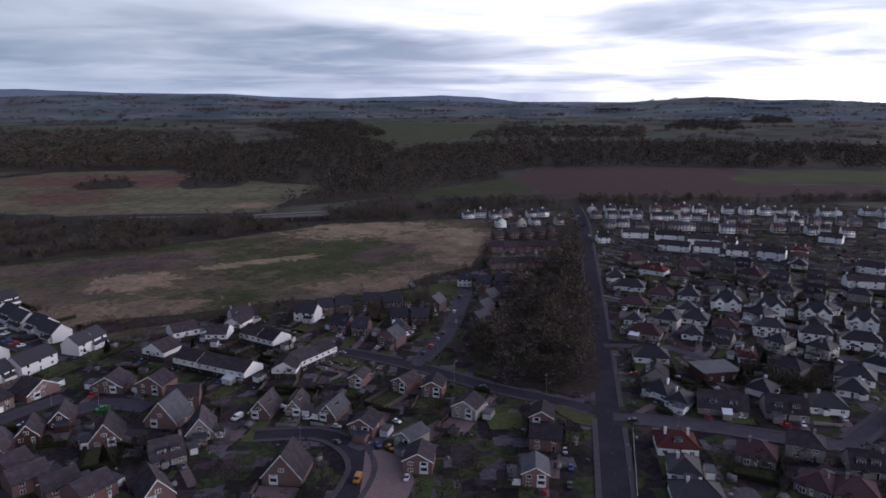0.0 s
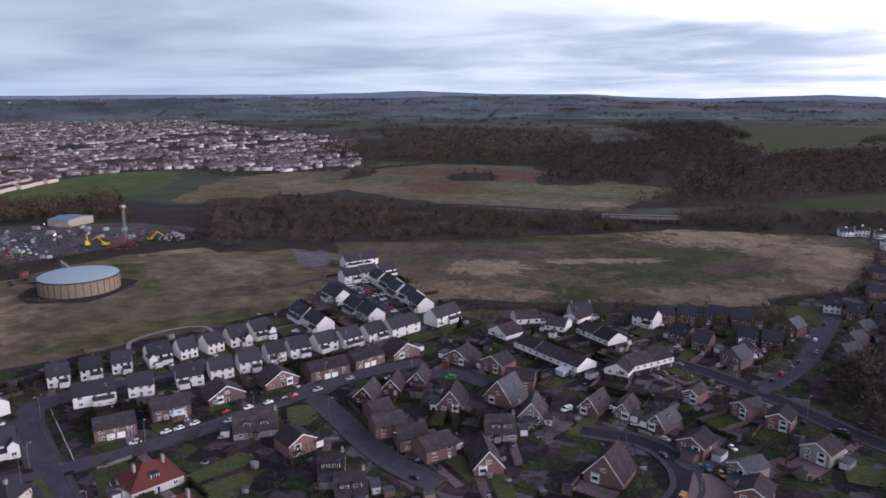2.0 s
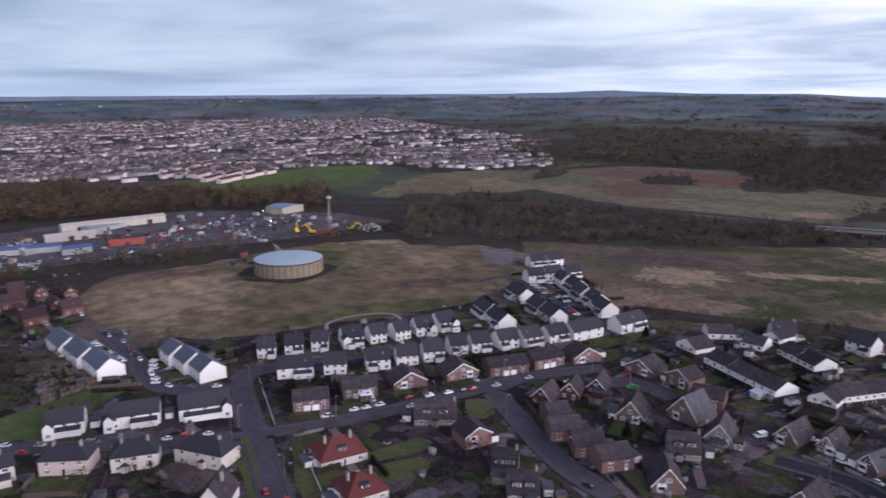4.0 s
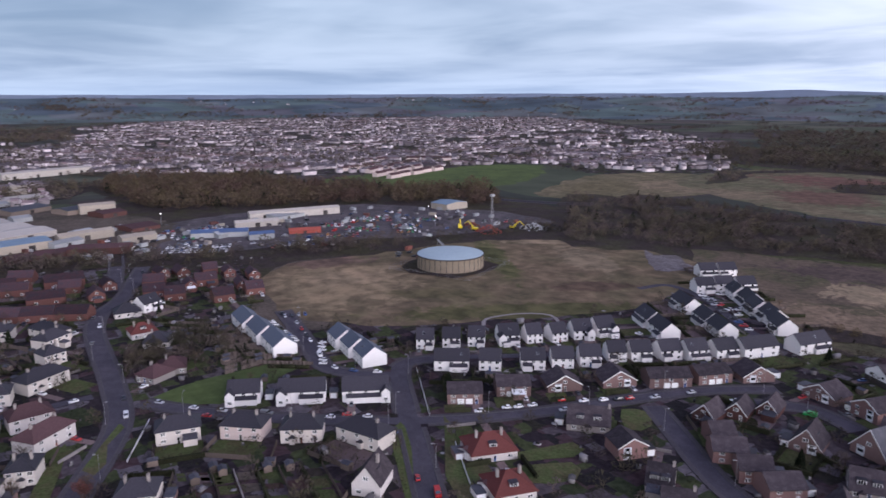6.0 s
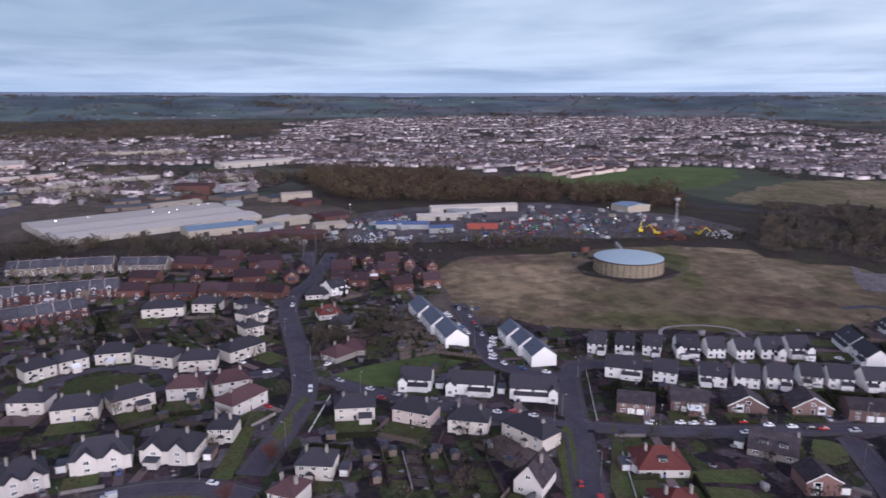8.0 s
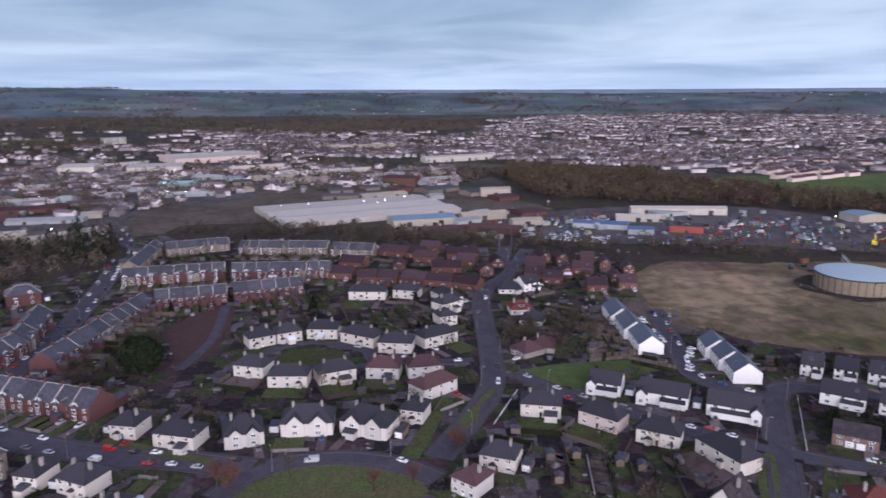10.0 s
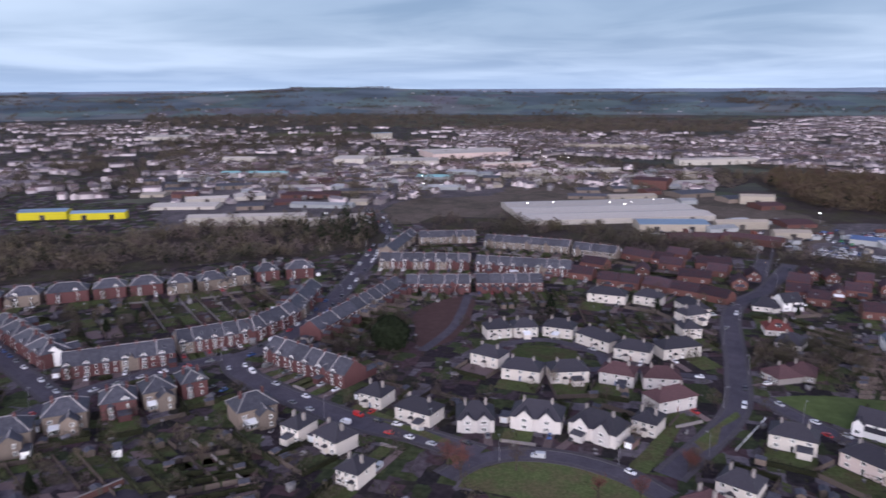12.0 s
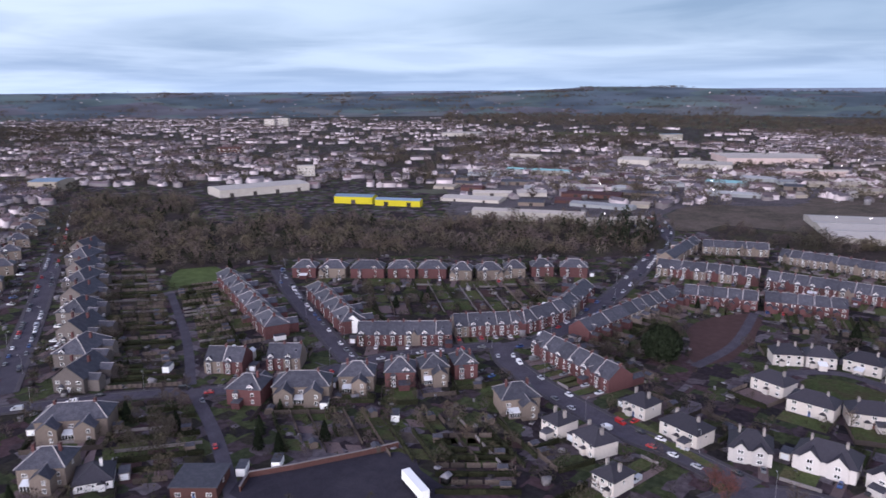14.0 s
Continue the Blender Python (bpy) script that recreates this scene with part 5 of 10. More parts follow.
            for sx in (-1, 1):
                at = Matrix.Translation((sx * wb * 0.22, -0.6, 0))
                gable_ob = part("front_gable", unit(("fg", wb, wall), front_gable), root, at)
                part("gable_roof", unit(("fgr", wb), lambda: gable_roof(wb * 0.34, 4.2, e, wb * 0.17 * 0.95, "y", 0.25).mesh("gable_roof", [cover, cover])), gable_ob)
                for zc in (1.4, 3.7):
                    part("window", win, gable_ob, Matrix.Translation((0, 0, zc)) @ Matrix.Diagonal((1.6, 1, 1.2, 1)))
        elif ex in ("bay", "bay1"):
            hgt = 4.9 if ex == "bay" else 2.4

            def bay():
                s = Shape()
                ring = [(-1.3, 0), (-0.8, -0.9), (0.8, -0.9), (1.3, 0)]
                s.solid([(px, py, z) for z in (0, hgt) for px, py in ring], [(0, 1, 5, 4), (1, 2, 6, 5), (2, 3, 7, 6)], 0)
                s.solid([(-1.4, 0.1, hgt), (-0.9, -1.0, hgt), (0.9, -1.0, hgt), (1.4, 0.1, hgt), (0, 0.3, hgt + 1.3)], [(0, 1, 4), (1, 2, 4), (2, 3, 4)], 1)
                if far > 300:
                    for zc in ((0.6, 2.95) if ex == "bay" else (0.5,)):
                        s.box(-0.8, -0.95, zc, 0.8, -0.9, zc + 1.75, 2)
                        for xx in (-0.38, 0.38):
                            s.box(xx - 0.29, -0.98, zc + 0.14, xx + 0.29, -0.95, zc + 1.6, 3)
                return s.mesh("bay", [wall, cover, "paint", "glass"])

            def bay_glass():
                s = Shape()
                s.box(-0.8, -0.95, 0, 0.8, -0.9, 1.75, 0)
                for xx in (-0.38, 0.38):
                    s.box(xx - 0.29, -0.98, 0.14, xx + 0.29, -0.95, 1.6, 1)
                return s.mesh("bay_window", ["paint", "glass"])
            xb = -wb * 0.22
            bay_ob = part("bay", unit(("bay", wall, cover, hgt, far > 300), bay), root, Matrix.Translation((xb, 0, 0)), "projecting bay with a slate cap")
            for zc in () if far > 300 else ((0.6, 2.95) if ex == "bay" else (0.5,)):
                part("bay_window", unit("bayglass", bay_glass), bay_ob, Matrix.Translation((0, 0, zc)))
        elif ex == "garage":
            if rnd.random() < 0.6:
                def gar():
                    s = Shape()
                    s.box(-1.5, 0, 0, 1.5, 5.2, 2.3, 0)
                    s.box(-1.65, -0.15, 2.3, 1.65, 5.35, 2.5, 1)
                    s.box(-1.2, -0.06, 0.05, 1.2, 0, 2.05, 2)
                    return s.mesh("garage", [wall, "slate", "paint"])
                part("garage", unit(("garage", wall), gar), root, Matrix.Translation((rnd.choice([-1, 1]) * (wb / 2 + 1.52), 0.6, 0)), "flat-roofed garage with a white door")
        elif ex == "garages":
            def gdoor():
                s = Shape()
                s.box(-1.2, -0.08, 0.05, 1.2, 0, 2.1, 0)
                for zz in (0.55, 1.05, 1.55):
                    s.box(-1.15, -0.1, zz, 1.15, -0.08, zz + 0.04, 1)
                return s.mesh("garage_door", ["paint", "panel"])
            for xc in (-1.5, 1.5):
                part("garage_door", unit("gdoor", gdoor), root, Matrix.Translation((xc, 0, 0)), "white ribbed garage door")
        elif ex == "lower":
            def band():
                s = Shape()
                s.box(-wb / 2 - 0.05, -0.06, 0.0, wb / 2 + 0.05, dq + 0.06, 2.35, 0)
                return s.mesh("boarding", ["dark"])
            part("boarding", unit(("band", wb, dq), band), root, None, "dark boarded lower wall")
    # cross gable and rooflights
    if style in ("rt", "rtr", "st", "svt") and rnd.random() < 0.3:
        part("gable", unit(("cg", wall, dq), lambda: gable_walls(3.2, dq + 0.5, e - 0.3, 2.0, "y").mesh("gable", [wall])), root, Matrix.Translation((wb * 0.1, -0.25, 0)))
        part("roof", unit(("cgr", cover, dq), lambda: gable_roof(3.2, dq + 0.5, e - 0.3, 2.0, "y", 0.2).mesh("roof", [cover, "ridge"])), root, Matrix.Translation((wb * 0.1, -0.25, 0)))
    elif form == "x" and pitch > 30 and far < 420 and rnd.random() < 0.22:
        def velux():
            s = Shape()
            s.box(-0.45, -0.6, 0.0, 0.45, 0.6, 0.09, 0)
            s.box(-0.36, -0.5, 0.09, 0.36, 0.5, 0.11, 1)
            return s.mesh("rooflight", ["galv", "glass"])
        part("rooflight", unit("velux", velux), root, Matrix.Translation((rnd.uniform(-0.3, 0.3) * wb, dq * 0.25, e + rise * 0.5 + 0.2)) @ Matrix.Rotation(radians(pitch), 4, "X"))
    # single-storey rear extension
    if far < 420 and style not in ("nw", "nwy", "nb", "flat") and rnd.random() < 0.5:
        ew = 3.0 if rnd.random() < 0.5 else 4.2
        pale = rnd.random() < 0.12

        def ext():
            s = Shape()
            s.box(-ew / 2, 0, 0, ew / 2, 3.4, 2.3, 0)
            s.solid([(-ew / 2 - 0.15, -0.1, 3.0), (ew / 2 + 0.15, -0.1, 3.0), (ew / 2 + 0.15, 3.6, 2.3), (-ew / 2 - 0.15, 3.6, 2.3), (-ew / 2 - 0.15, -0.1, 2.3), (ew / 2 + 0.15, -0.1, 2.3)], [(0, 1, 2, 3), (0, 3, 4), (1, 5, 2), (0, 4, 5, 1)], 1)
            return s.mesh("extension", [wall, "panel" if pale else "slatew"])
        near_side = rnd.random() < 0.45
        at = Matrix.Translation((rnd.uniform(-0.25, 0.25) * wb, dq, 0)) if not near_side else Matrix.Translation((rnd.uniform(-0.3, 0.3) * wb, 0, 0)) @ Matrix.Rotation(math.pi, 4, "Z")
        part("extension", unit(("ext", wall, ew, pale), ext), root, at, "single-storey lean-to extension")
    # a rain-water gutter under the eaves
    if form == "x" and far < 215 and not joined:
        def gut():
            s = Shape()
            s.tube((-wb / 2 - 0.2, -0.42, e - 0.22), (wb / 2 + 0.2, -0.42, e - 0.22), 0.07, 0.07, 5)
            return s.mesh("gutter", ["paint" if wall == "white" else "dark"])
        part("gutter", unit(("gut", wb, e, wall), gut), root)
    return root


FAR_ROWS = []


def street(style, group, rows):
    for x, y, deg, w, d in rows:
        if style == "semi" and random.Random("%.1f" % x).random() < 0.12:
            continue
        if style == "rb":
            if random.Random("r%.1f" % x).random() < 0.12:
                continue
            deg += random.Random("t%.1f" % y).uniform(-4, 4)
        if math.hypot(x, y) > 500 and style in ("semi", "pk", "brk", "rb"):
            FAR_ROWS.append((style, x, y, deg, w, d))
            HOUSES.append((x, y, deg, w, d))
            continue
        house(style, group, x, y, deg, w, d)


# houses by street: x, y, heading, width, depth
street("nw", "village centre estate of brick houses", [(-67.4, 326.6, -16.6, 12.1, 8.0), (12.3, 390.2, 0.0, 9.1, 8.0)])
street("estate", "village centre estate of brick houses", [(-58.2, 336.9, 19.6, 8.2, 8.0), (-49.6, 341.1, 12.0, 9.1, 8.0), (-36.7, 347.3, -5.7, 9.7, 8.0), (-25.7, 345.8, 0.0, 9.8, 8.0), (-48.7, 309.7, -24.4, 9.5, 8.0), (-38.1, 304.6, -11.3, 7.8, 8.0), (-21.0, 320.6, 0.0, 8.6, 8.0), (-11.0, 319.8, 0.0, 8.6, 8.0), (22.4, 381.9, 0.0, 8.6, 8.0), (34.2, 386.6, 0.0, 9.3, 8.0), (32.6, 362.0, -12.5, 9.7, 8.0)])
street("estatey", "village centre estate of brick houses", [(-24.4, 291.5, -25.8, 9.7, 8.0), (-17.1, 303.5, 22.4, 6.0, 8.0), (-5.8, 343.9, -25.2, 9.0, 8.0), (14.7, 319.4, -45.9, 8.1, 8.0), (18.0, 336.9, -35.1, 8.0, 8.0), (21.8, 354.3, -34.3, 9.0, 8.0)])
street("brky", "brick houses by the cross road", [(-32.9, 247.1, -14.8, 6.1, 8.5), (-16.3, 243.3, -33.5, 7.3, 8.5), (-4.1, 239.0, -10.6, 8.0, 8.5), (6.9, 221.7, -24.7, 9.2, 8.5), (-26.6, 208.4, -17.5, 8.9, 8.5), (-12.6, 200.2, -36.1, 7.2, 8.5), (-7.4, 186.3, -6.0, 9.0, 8.5), (32.3, 214.5, -11.1, 8.3, 8.5), (25.9, 179.1, -6.2, 8.0, 8.5)])
street("chal", "brick houses by the cross road", [(-51.4, 223.9, -4.7, 5.3, 10.0), (-39.2, 219.6, -18.0, 6.8, 10.0), (-62.3, 221.3, -9.5, 7.7, 10.0), (-45.5, 180.1, -5.6, 12.0, 10.0)])
street("brk", "brick houses by the cross road", [(31.6, 199.6, -9.8, 10.4, 8.5)])
street("bunr", "bungalows east of the avenue", [(71.7, 196.5, -7.9, 12.5, 9.0), (124.7, 272.3, -19.4, 7.5, 9.0)])
street("bun", "bungalows east of the avenue", [(68.8, 181.8, -12.7, 9.5, 9.0), (68.2, 167.3, -7.4, 14.1, 9.0), (132.9, 225.0, -11.6, 13.1, 9.0), (148.6, 238.8, -27.0, 10.7, 9.0), (156.3, 251.1, -31.8, 14.2, 9.0), (85.5, 272.3, -9.8, 14.5, 9.0), (76.6, 238.9, -48.3, 10.5, 9.0), (81.5, 229.7, -35.8, 8.5, 9.0), (90.7, 321.5, -22.1, 9.0, 9.0), (120.0, 322.8, -28.5, 12.5, 9.0), (111.8, 300.9, -18.6, 9.4, 9.0), (104.0, 381.3, -20.0, 17.0, 9.0), (101.4, 401.4, -13.4, 11.0, 9.0), (131.2, 363.0, -21.6, 11.5, 9.0)])
street("bunb", "bungalows east of the avenue", [(92.7, 190.8, -25.4, 11.4, 9.0), (101.1, 174.8, -46.5, 10.0, 9.0), (110.7, 169.6, -21.8, 11.4, 9.0), (90.1, 302.0, -26.7, 15.0, 9.0), (129.8, 310.1, -24.4, 11.5, 9.0), (97.6, 347.3, -21.5, 13.3, 9.0), (116.4, 364.6, -23.8, 13.2, 9.0)])
street("bund", "bungalows east of the avenue", [(96.1, 224.3, -13.5, 16.8, 9.0), (116.6, 220.9, -12.0, 14.2, 9.0)])
street("flat", "bungalows east of the avenue", [(107.4, 254.0, 9.9, 15.8, 12.0)])
street("tg", "white semis with paired gables", [(144.0, 344.4, -18.9, 14.8, 9.0), (163.1, 336.9, -18.9, 14.2, 9.0), (180.6, 327.1, -25.0, 14.4, 9.0), (195.8, 313.7, -24.6, 13.5, 9.0), (203.6, 293.7, -35.7, 14.6, 9.0), (222.0, 323.2, -32.8, 12.6, 9.0)])
street("h2w", "white semis with paired gables", [(148.1, 304.7, -19.6, 13.6, 8.0), (164.5, 295.4, -21.8, 13.6, 8.0), (179.2, 286.0, -25.5, 15.8, 8.0)])
street("terr", "white rows north of the avenue", [(147.3, 529.8, -6.7, 19.4, 8.0), (170.5, 519.8, -11.9, 21.1, 8.0), (189.8, 504.0, -17.1, 20.9, 8.0), (203.6, 490.9, -34.6, 8.5, 8.0), (161.2, 482.3, -26.8, 20.9, 8.0), (183.1, 478.5, -18.8, 17.3, 8.0), (199.7, 467.6, -22.1, 14.2, 8.0), (219.8, 461.5, -36.3, 17.6, 8.0), (119.0, 511.2, 0.0, 9.2, 8.0), (239.5, 385.9, -10.8, 19.9, 8.0), (261.7, 419.4, -39.5, 16.0, 8.0), (286.3, 511.3, -40.0, 16.1, 8.0)])
street("pk", "rows north of the avenue", [(233.4, 448.8, -33.4, 15.0, 8.0)])
street("bunr", "rows north of the avenue", [(244.9, 473.0, -29.4, 11.1, 9.0), (127.1, 418.3, -38.0, 16.1, 9.0)])
street("bunb", "rows north of the avenue", [(126.2, 444.4, 12.1, 15.1, 9.0), (155.9, 429.1, -12.8, 13.5, 9.0), (182.3, 407.9, -40.4, 14.0, 9.0), (139.9, 404.5, -21.0, 11.1, 9.0)])
street("bund", "rows north of the avenue", [(141.3, 442.1, -7.3, 12.4, 9.0), (169.2, 415.4, -28.7, 14.5, 9.0), (194.5, 396.1, -34.0, 11.0, 9.0), (217.6, 398.0, -26.1, 9.8, 9.0), (120.4, 289.9, -35.2, 8.0, 9.0)])
street("semi", "rows north of the avenue", [(21.4, 615.1, 7.1, 11.9, 8.0), (33.1, 616.6, 7.1, 11.9, 8.0), (44.9, 618.0, 7.1, 11.9, 8.0), (56.7, 619.5, 7.1, 11.9, 8.0), (68.5, 621.0, 7.1, 11.9, 8.0), (80.3, 622.4, 7.1, 11.9, 8.0), (92.1, 623.9, 7.1, 11.9, 8.0), (103.9, 625.4, 7.1, 11.9, 8.0), (135.8, 574.7, -15.5, 13.1, 8.5), (148.4, 571.2, -15.5, 13.1, 8.5), (161.0, 567.7, -15.5, 13.1, 8.5), (173.6, 564.2, -15.5, 13.1, 8.5), (186.2, 560.8, -15.5, 13.1, 8.5), (198.8, 557.3, -15.5, 13.1, 8.5), (211.4, 553.8, -15.5, 13.1, 8.5), (224.0, 550.3, -15.5, 13.1, 8.5), (236.6, 546.8, -15.5, 13.1, 8.5), (265.2, 550.3, -16.4, 12.2, 8.5)])
street("semi", "rows north of the avenue", [(276.9, 546.8, -16.4, 12.2, 8.5), (288.6, 543.4, -16.4, 12.2, 8.5), (300.3, 539.9, -16.4, 12.2, 8.5), (312.0, 536.5, -16.4, 12.2, 8.5), (136.8, 616.1, -10.8, 12.2, 8.5), (148.8, 613.8, -10.8, 12.2, 8.5), (160.8, 611.5, -10.8, 12.2, 8.5), (172.9, 609.3, -10.8, 12.2, 8.5), (184.9, 607.0, -10.8, 12.2, 8.5), (196.9, 604.7, -10.8, 12.2, 8.5), (208.9, 602.4, -10.8, 12.2, 8.5), (220.9, 600.1, -10.8, 12.2, 8.5), (232.9, 597.8, -10.8, 12.2, 8.5), (244.9, 595.6, -10.8, 12.2, 8.5), (256.9, 593.3, -10.8, 12.2, 8.5), (278.1, 591.0, -11.9, 11.4, 8.5), (289.3, 588.6, -11.9, 11.4, 8.5), (300.4, 586.3, -11.9, 11.4, 8.5)])
street("semi", "rows north of the avenue", [(311.5, 583.9, -11.9, 11.4, 8.5), (322.7, 581.6, -11.9, 11.4, 8.5), (333.8, 579.3, -11.9, 11.4, 8.5), (344.9, 576.9, -11.9, 11.4, 8.5), (356.1, 574.6, -11.9, 11.4, 8.5), (367.2, 572.3, -11.9, 11.4, 8.5), (378.3, 569.9, -11.9, 11.4, 8.5), (389.5, 567.6, -11.9, 11.4, 8.5), (144.3, 650.2, -6.0, 13.4, 8.5), (157.7, 648.8, -6.0, 13.4, 8.5), (171.0, 647.4, -6.0, 13.4, 8.5), (184.3, 646.0, -6.0, 13.4, 8.5), (197.7, 644.6, -6.0, 13.4, 8.5), (211.0, 643.2, -6.0, 13.4, 8.5), (224.3, 641.8, -6.0, 13.4, 8.5), (237.7, 640.4, -6.0, 13.4, 8.5), (251.0, 639.0, -6.0, 13.4, 8.5), (264.3, 637.6, -6.0, 13.4, 8.5)])
street("semi", "rows north of the avenue", [(277.7, 636.2, -6.0, 13.4, 8.5), (291.0, 634.8, -6.0, 13.4, 8.5), (304.3, 633.4, -6.0, 13.4, 8.5), (317.7, 632.0, -6.0, 13.4, 8.5), (331.0, 630.6, -6.0, 13.4, 8.5), (344.3, 629.2, -6.0, 13.4, 8.5), (357.7, 627.8, -6.0, 13.4, 8.5), (371.0, 626.5, -6.0, 13.4, 8.5), (384.3, 625.1, -6.0, 13.4, 8.5), (397.7, 623.7, -6.0, 13.4, 8.5), (411.0, 622.3, -6.0, 13.4, 8.5), (424.3, 620.9, -6.0, 13.4, 8.5), (49.8, 577.1, 7.7, 9.7, 8.5), (59.5, 578.4, 7.7, 9.7, 8.5), (69.1, 579.7, 7.7, 9.7, 8.5), (78.7, 581.0, 7.7, 9.7, 8.5), (88.3, 582.2, 7.7, 9.7, 8.5), (97.9, 583.5, 7.7, 9.7, 8.5)])
street("brk", "rows north of the avenue", [(43.0, 526.1, 9.4, 10.6, 8.5), (53.4, 527.8, 9.4, 10.6, 8.5), (63.8, 529.5, 9.4, 10.6, 8.5), (74.2, 531.2, 9.4, 10.6, 8.5), (84.6, 533.0, 9.4, 10.6, 8.5), (37.8, 478.8, 4.2, 9.7, 8.5), (47.5, 479.5, 4.2, 9.7, 8.5), (57.2, 480.2, 4.2, 9.7, 8.5), (66.9, 480.9, 4.2, 9.7, 8.5), (76.6, 481.6, 4.2, 9.7, 8.5), (34.0, 430.5, 6.0, 8.5, 8.5), (42.5, 431.4, 6.0, 8.5, 8.5), (50.9, 432.3, 6.0, 8.5, 8.5), (59.3, 433.1, 6.0, 8.5, 8.5), (67.8, 434.0, 6.0, 8.5, 8.5)])
street("te", "terraces with white upper walls", [(-102.9, 264.5, -25.8, 12.2, 9.6), (-92.0, 259.3, -25.8, 12.2, 9.6), (-81.0, 254.0, -25.8, 12.2, 9.6), (-114.1, 299.0, 37.3, 11.7, 9.6), (-100.0, 295.1, -0.1, 9.4, 9.6), (-85.9, 294.4, -31.8, 10.2, 9.6), (-77.2, 289.1, -31.8, 10.2, 9.6), (-53.1, 267.4, 57.1, 10.5, 9.6), (-47.4, 276.2, 57.1, 10.5, 9.6)])
street("tey", "terraces with white upper walls", [(-119.9, 275.4, -23.4, 11.9, 9.0), (-97.5, 311.2, -17.8, 9.0, 9.0), (-61.5, 255.9, -2.8, 10.1, 9.0)])
street("tall", "terraces with white upper walls", [(-94.0, 318.3, 33.8, 10.7, 8.0)])
street("red", "chalets of the brick close", [(-135.9, 193.5, 11.9, 7.9, 9.0), (-131.2, 204.5, 17.9, 7.5, 9.0), (-126.4, 214.9, 16.8, 7.2, 9.0)])
street("brk", "chalets of the brick close", [(-121.3, 184.7, 57.2, 8.2, 8.5), (-113.7, 177.0, 48.3, 10.8, 8.5), (-102.7, 173.2, 46.4, 9.9, 8.5), (-92.4, 171.8, 59.2, 10.9, 8.5), (-91.5, 230.7, 14.0, 11.6, 8.5)])
street("chal", "chalets of the brick close", [(-76.2, 170.4, 35.3, 9.3, 10.0), (-77.3, 206.5, 13.6, 9.0, 10.0), (-105.5, 202.1, 15.8, 9.4, 10.0), (-93.1, 214.7, -9.2, 11.9, 10.0)])
street("bund", "chalets of the brick close", [(-81.0, 191.1, 31.7, 10.1, 9.0), (-152.2, 156.5, 43.7, 14.4, 9.0), (-114.5, 146.0, 33.9, 8.1, 9.0), (-102.9, 139.9, 41.5, 9.2, 9.0)])
street("wg", "chalets of the brick close", [(-124.2, 242.8, -5.1, 13.1, 9.0)])
street("brky", "chalets of the brick close", [(-107.6, 241.4, -14.5, 10.9, 8.5), (-131.9, 155.2, 69.4, 9.9, 8.5)])
street("nw", "new white houses upper row", [(-247.4, 152.8, 54.9, 8.1, 8.0), (-242.8, 163.5, 55.2, 8.9, 8.0), (-237.6, 173.2, 50.4, 8.6, 8.0), (-226.7, 197.6, 69.7, 8.4, 8.0), (-221.8, 208.0, 74.2, 8.7, 8.0), (-219.6, 257.8, -27.0, 16.6, 8.0), (-204.8, 250.3, -27.0, 16.6, 8.0), (-224.7, 291.2, -27.7, 18.8, 8.0), (-203.6, 280.1, -29.3, 14.9, 8.0), (-190.6, 272.9, -29.3, 14.9, 8.0), (-224.4, 333.2, -35.7, 14.3, 8.0), (-211.8, 326.1, -35.7, 14.3, 8.0), (-201.2, 316.5, -35.7, 14.3, 8.0), (-188.6, 309.4, -35.7, 14.3, 8.0), (-177.9, 299.8, -35.7, 14.3, 8.0), (-236.2, 329.9, 63.2, 12.1, 8.0)])
street("nw", "new white houses upper row", [(-232.1, 341.5, 63.2, 12.1, 8.0), (-225.2, 351.6, 63.2, 12.1, 8.0), (-257.7, 361.4, 62.8, 12.2, 8.0), (-252.1, 372.3, 62.8, 12.2, 8.0)])
street("ns", "new white houses upper row", [(-231.5, 187.1, 64.0, 9.8, 9.0), (-218.2, 218.7, 64.3, 9.3, 9.0), (-215.5, 230.7, 73.1, 9.8, 9.0)])
street("nw", "new white houses lower row", [(-220.5, 148.6, 55.4, 15.3, 8.0), (-212.1, 161.4, 49.5, 9.9, 8.0), (-203.0, 176.3, 53.8, 11.1, 8.0), (-197.6, 187.4, 56.4, 10.0, 8.0), (-192.8, 198.0, 56.4, 10.0, 8.0), (-190.5, 211.0, 59.8, 9.0, 8.0), (-185.3, 219.8, 59.8, 10.1, 8.0), (-179.4, 231.2, 66.4, 10.7, 8.0), (-173.0, 240.4, 69.4, 11.0, 8.0), (-167.4, 251.8, 71.9, 11.7, 8.0), (-160.7, 265.3, 73.3, 18.6, 8.0), (-151.0, 288.8, 76.0, 18.1, 8.0)])
street("wgx", "brick semis with white doors", [(-192.0, 135.2, 57.7, 12.9, 9.0), (-187.5, 153.9, 59.8, 13.0, 9.0), (-160.8, 207.9, 59.8, 16.7, 9.0), (-153.8, 225.0, 68.0, 14.5, 9.0)])
street("wg", "brick semis with white doors", [(-180.3, 172.4, 64.1, 13.4, 9.0), (-171.8, 192.4, 66.2, 13.8, 9.0), (-145.5, 240.2, 64.2, 13.4, 9.0)])
street("ns", "white pairs along the cross street", [(-235.7, 69.2, 64.4, 12.1, 8.0), (-225.3, 87.0, 63.0, 17.3, 8.0), (-213.8, 106.8, 63.1, 17.2, 8.0)])
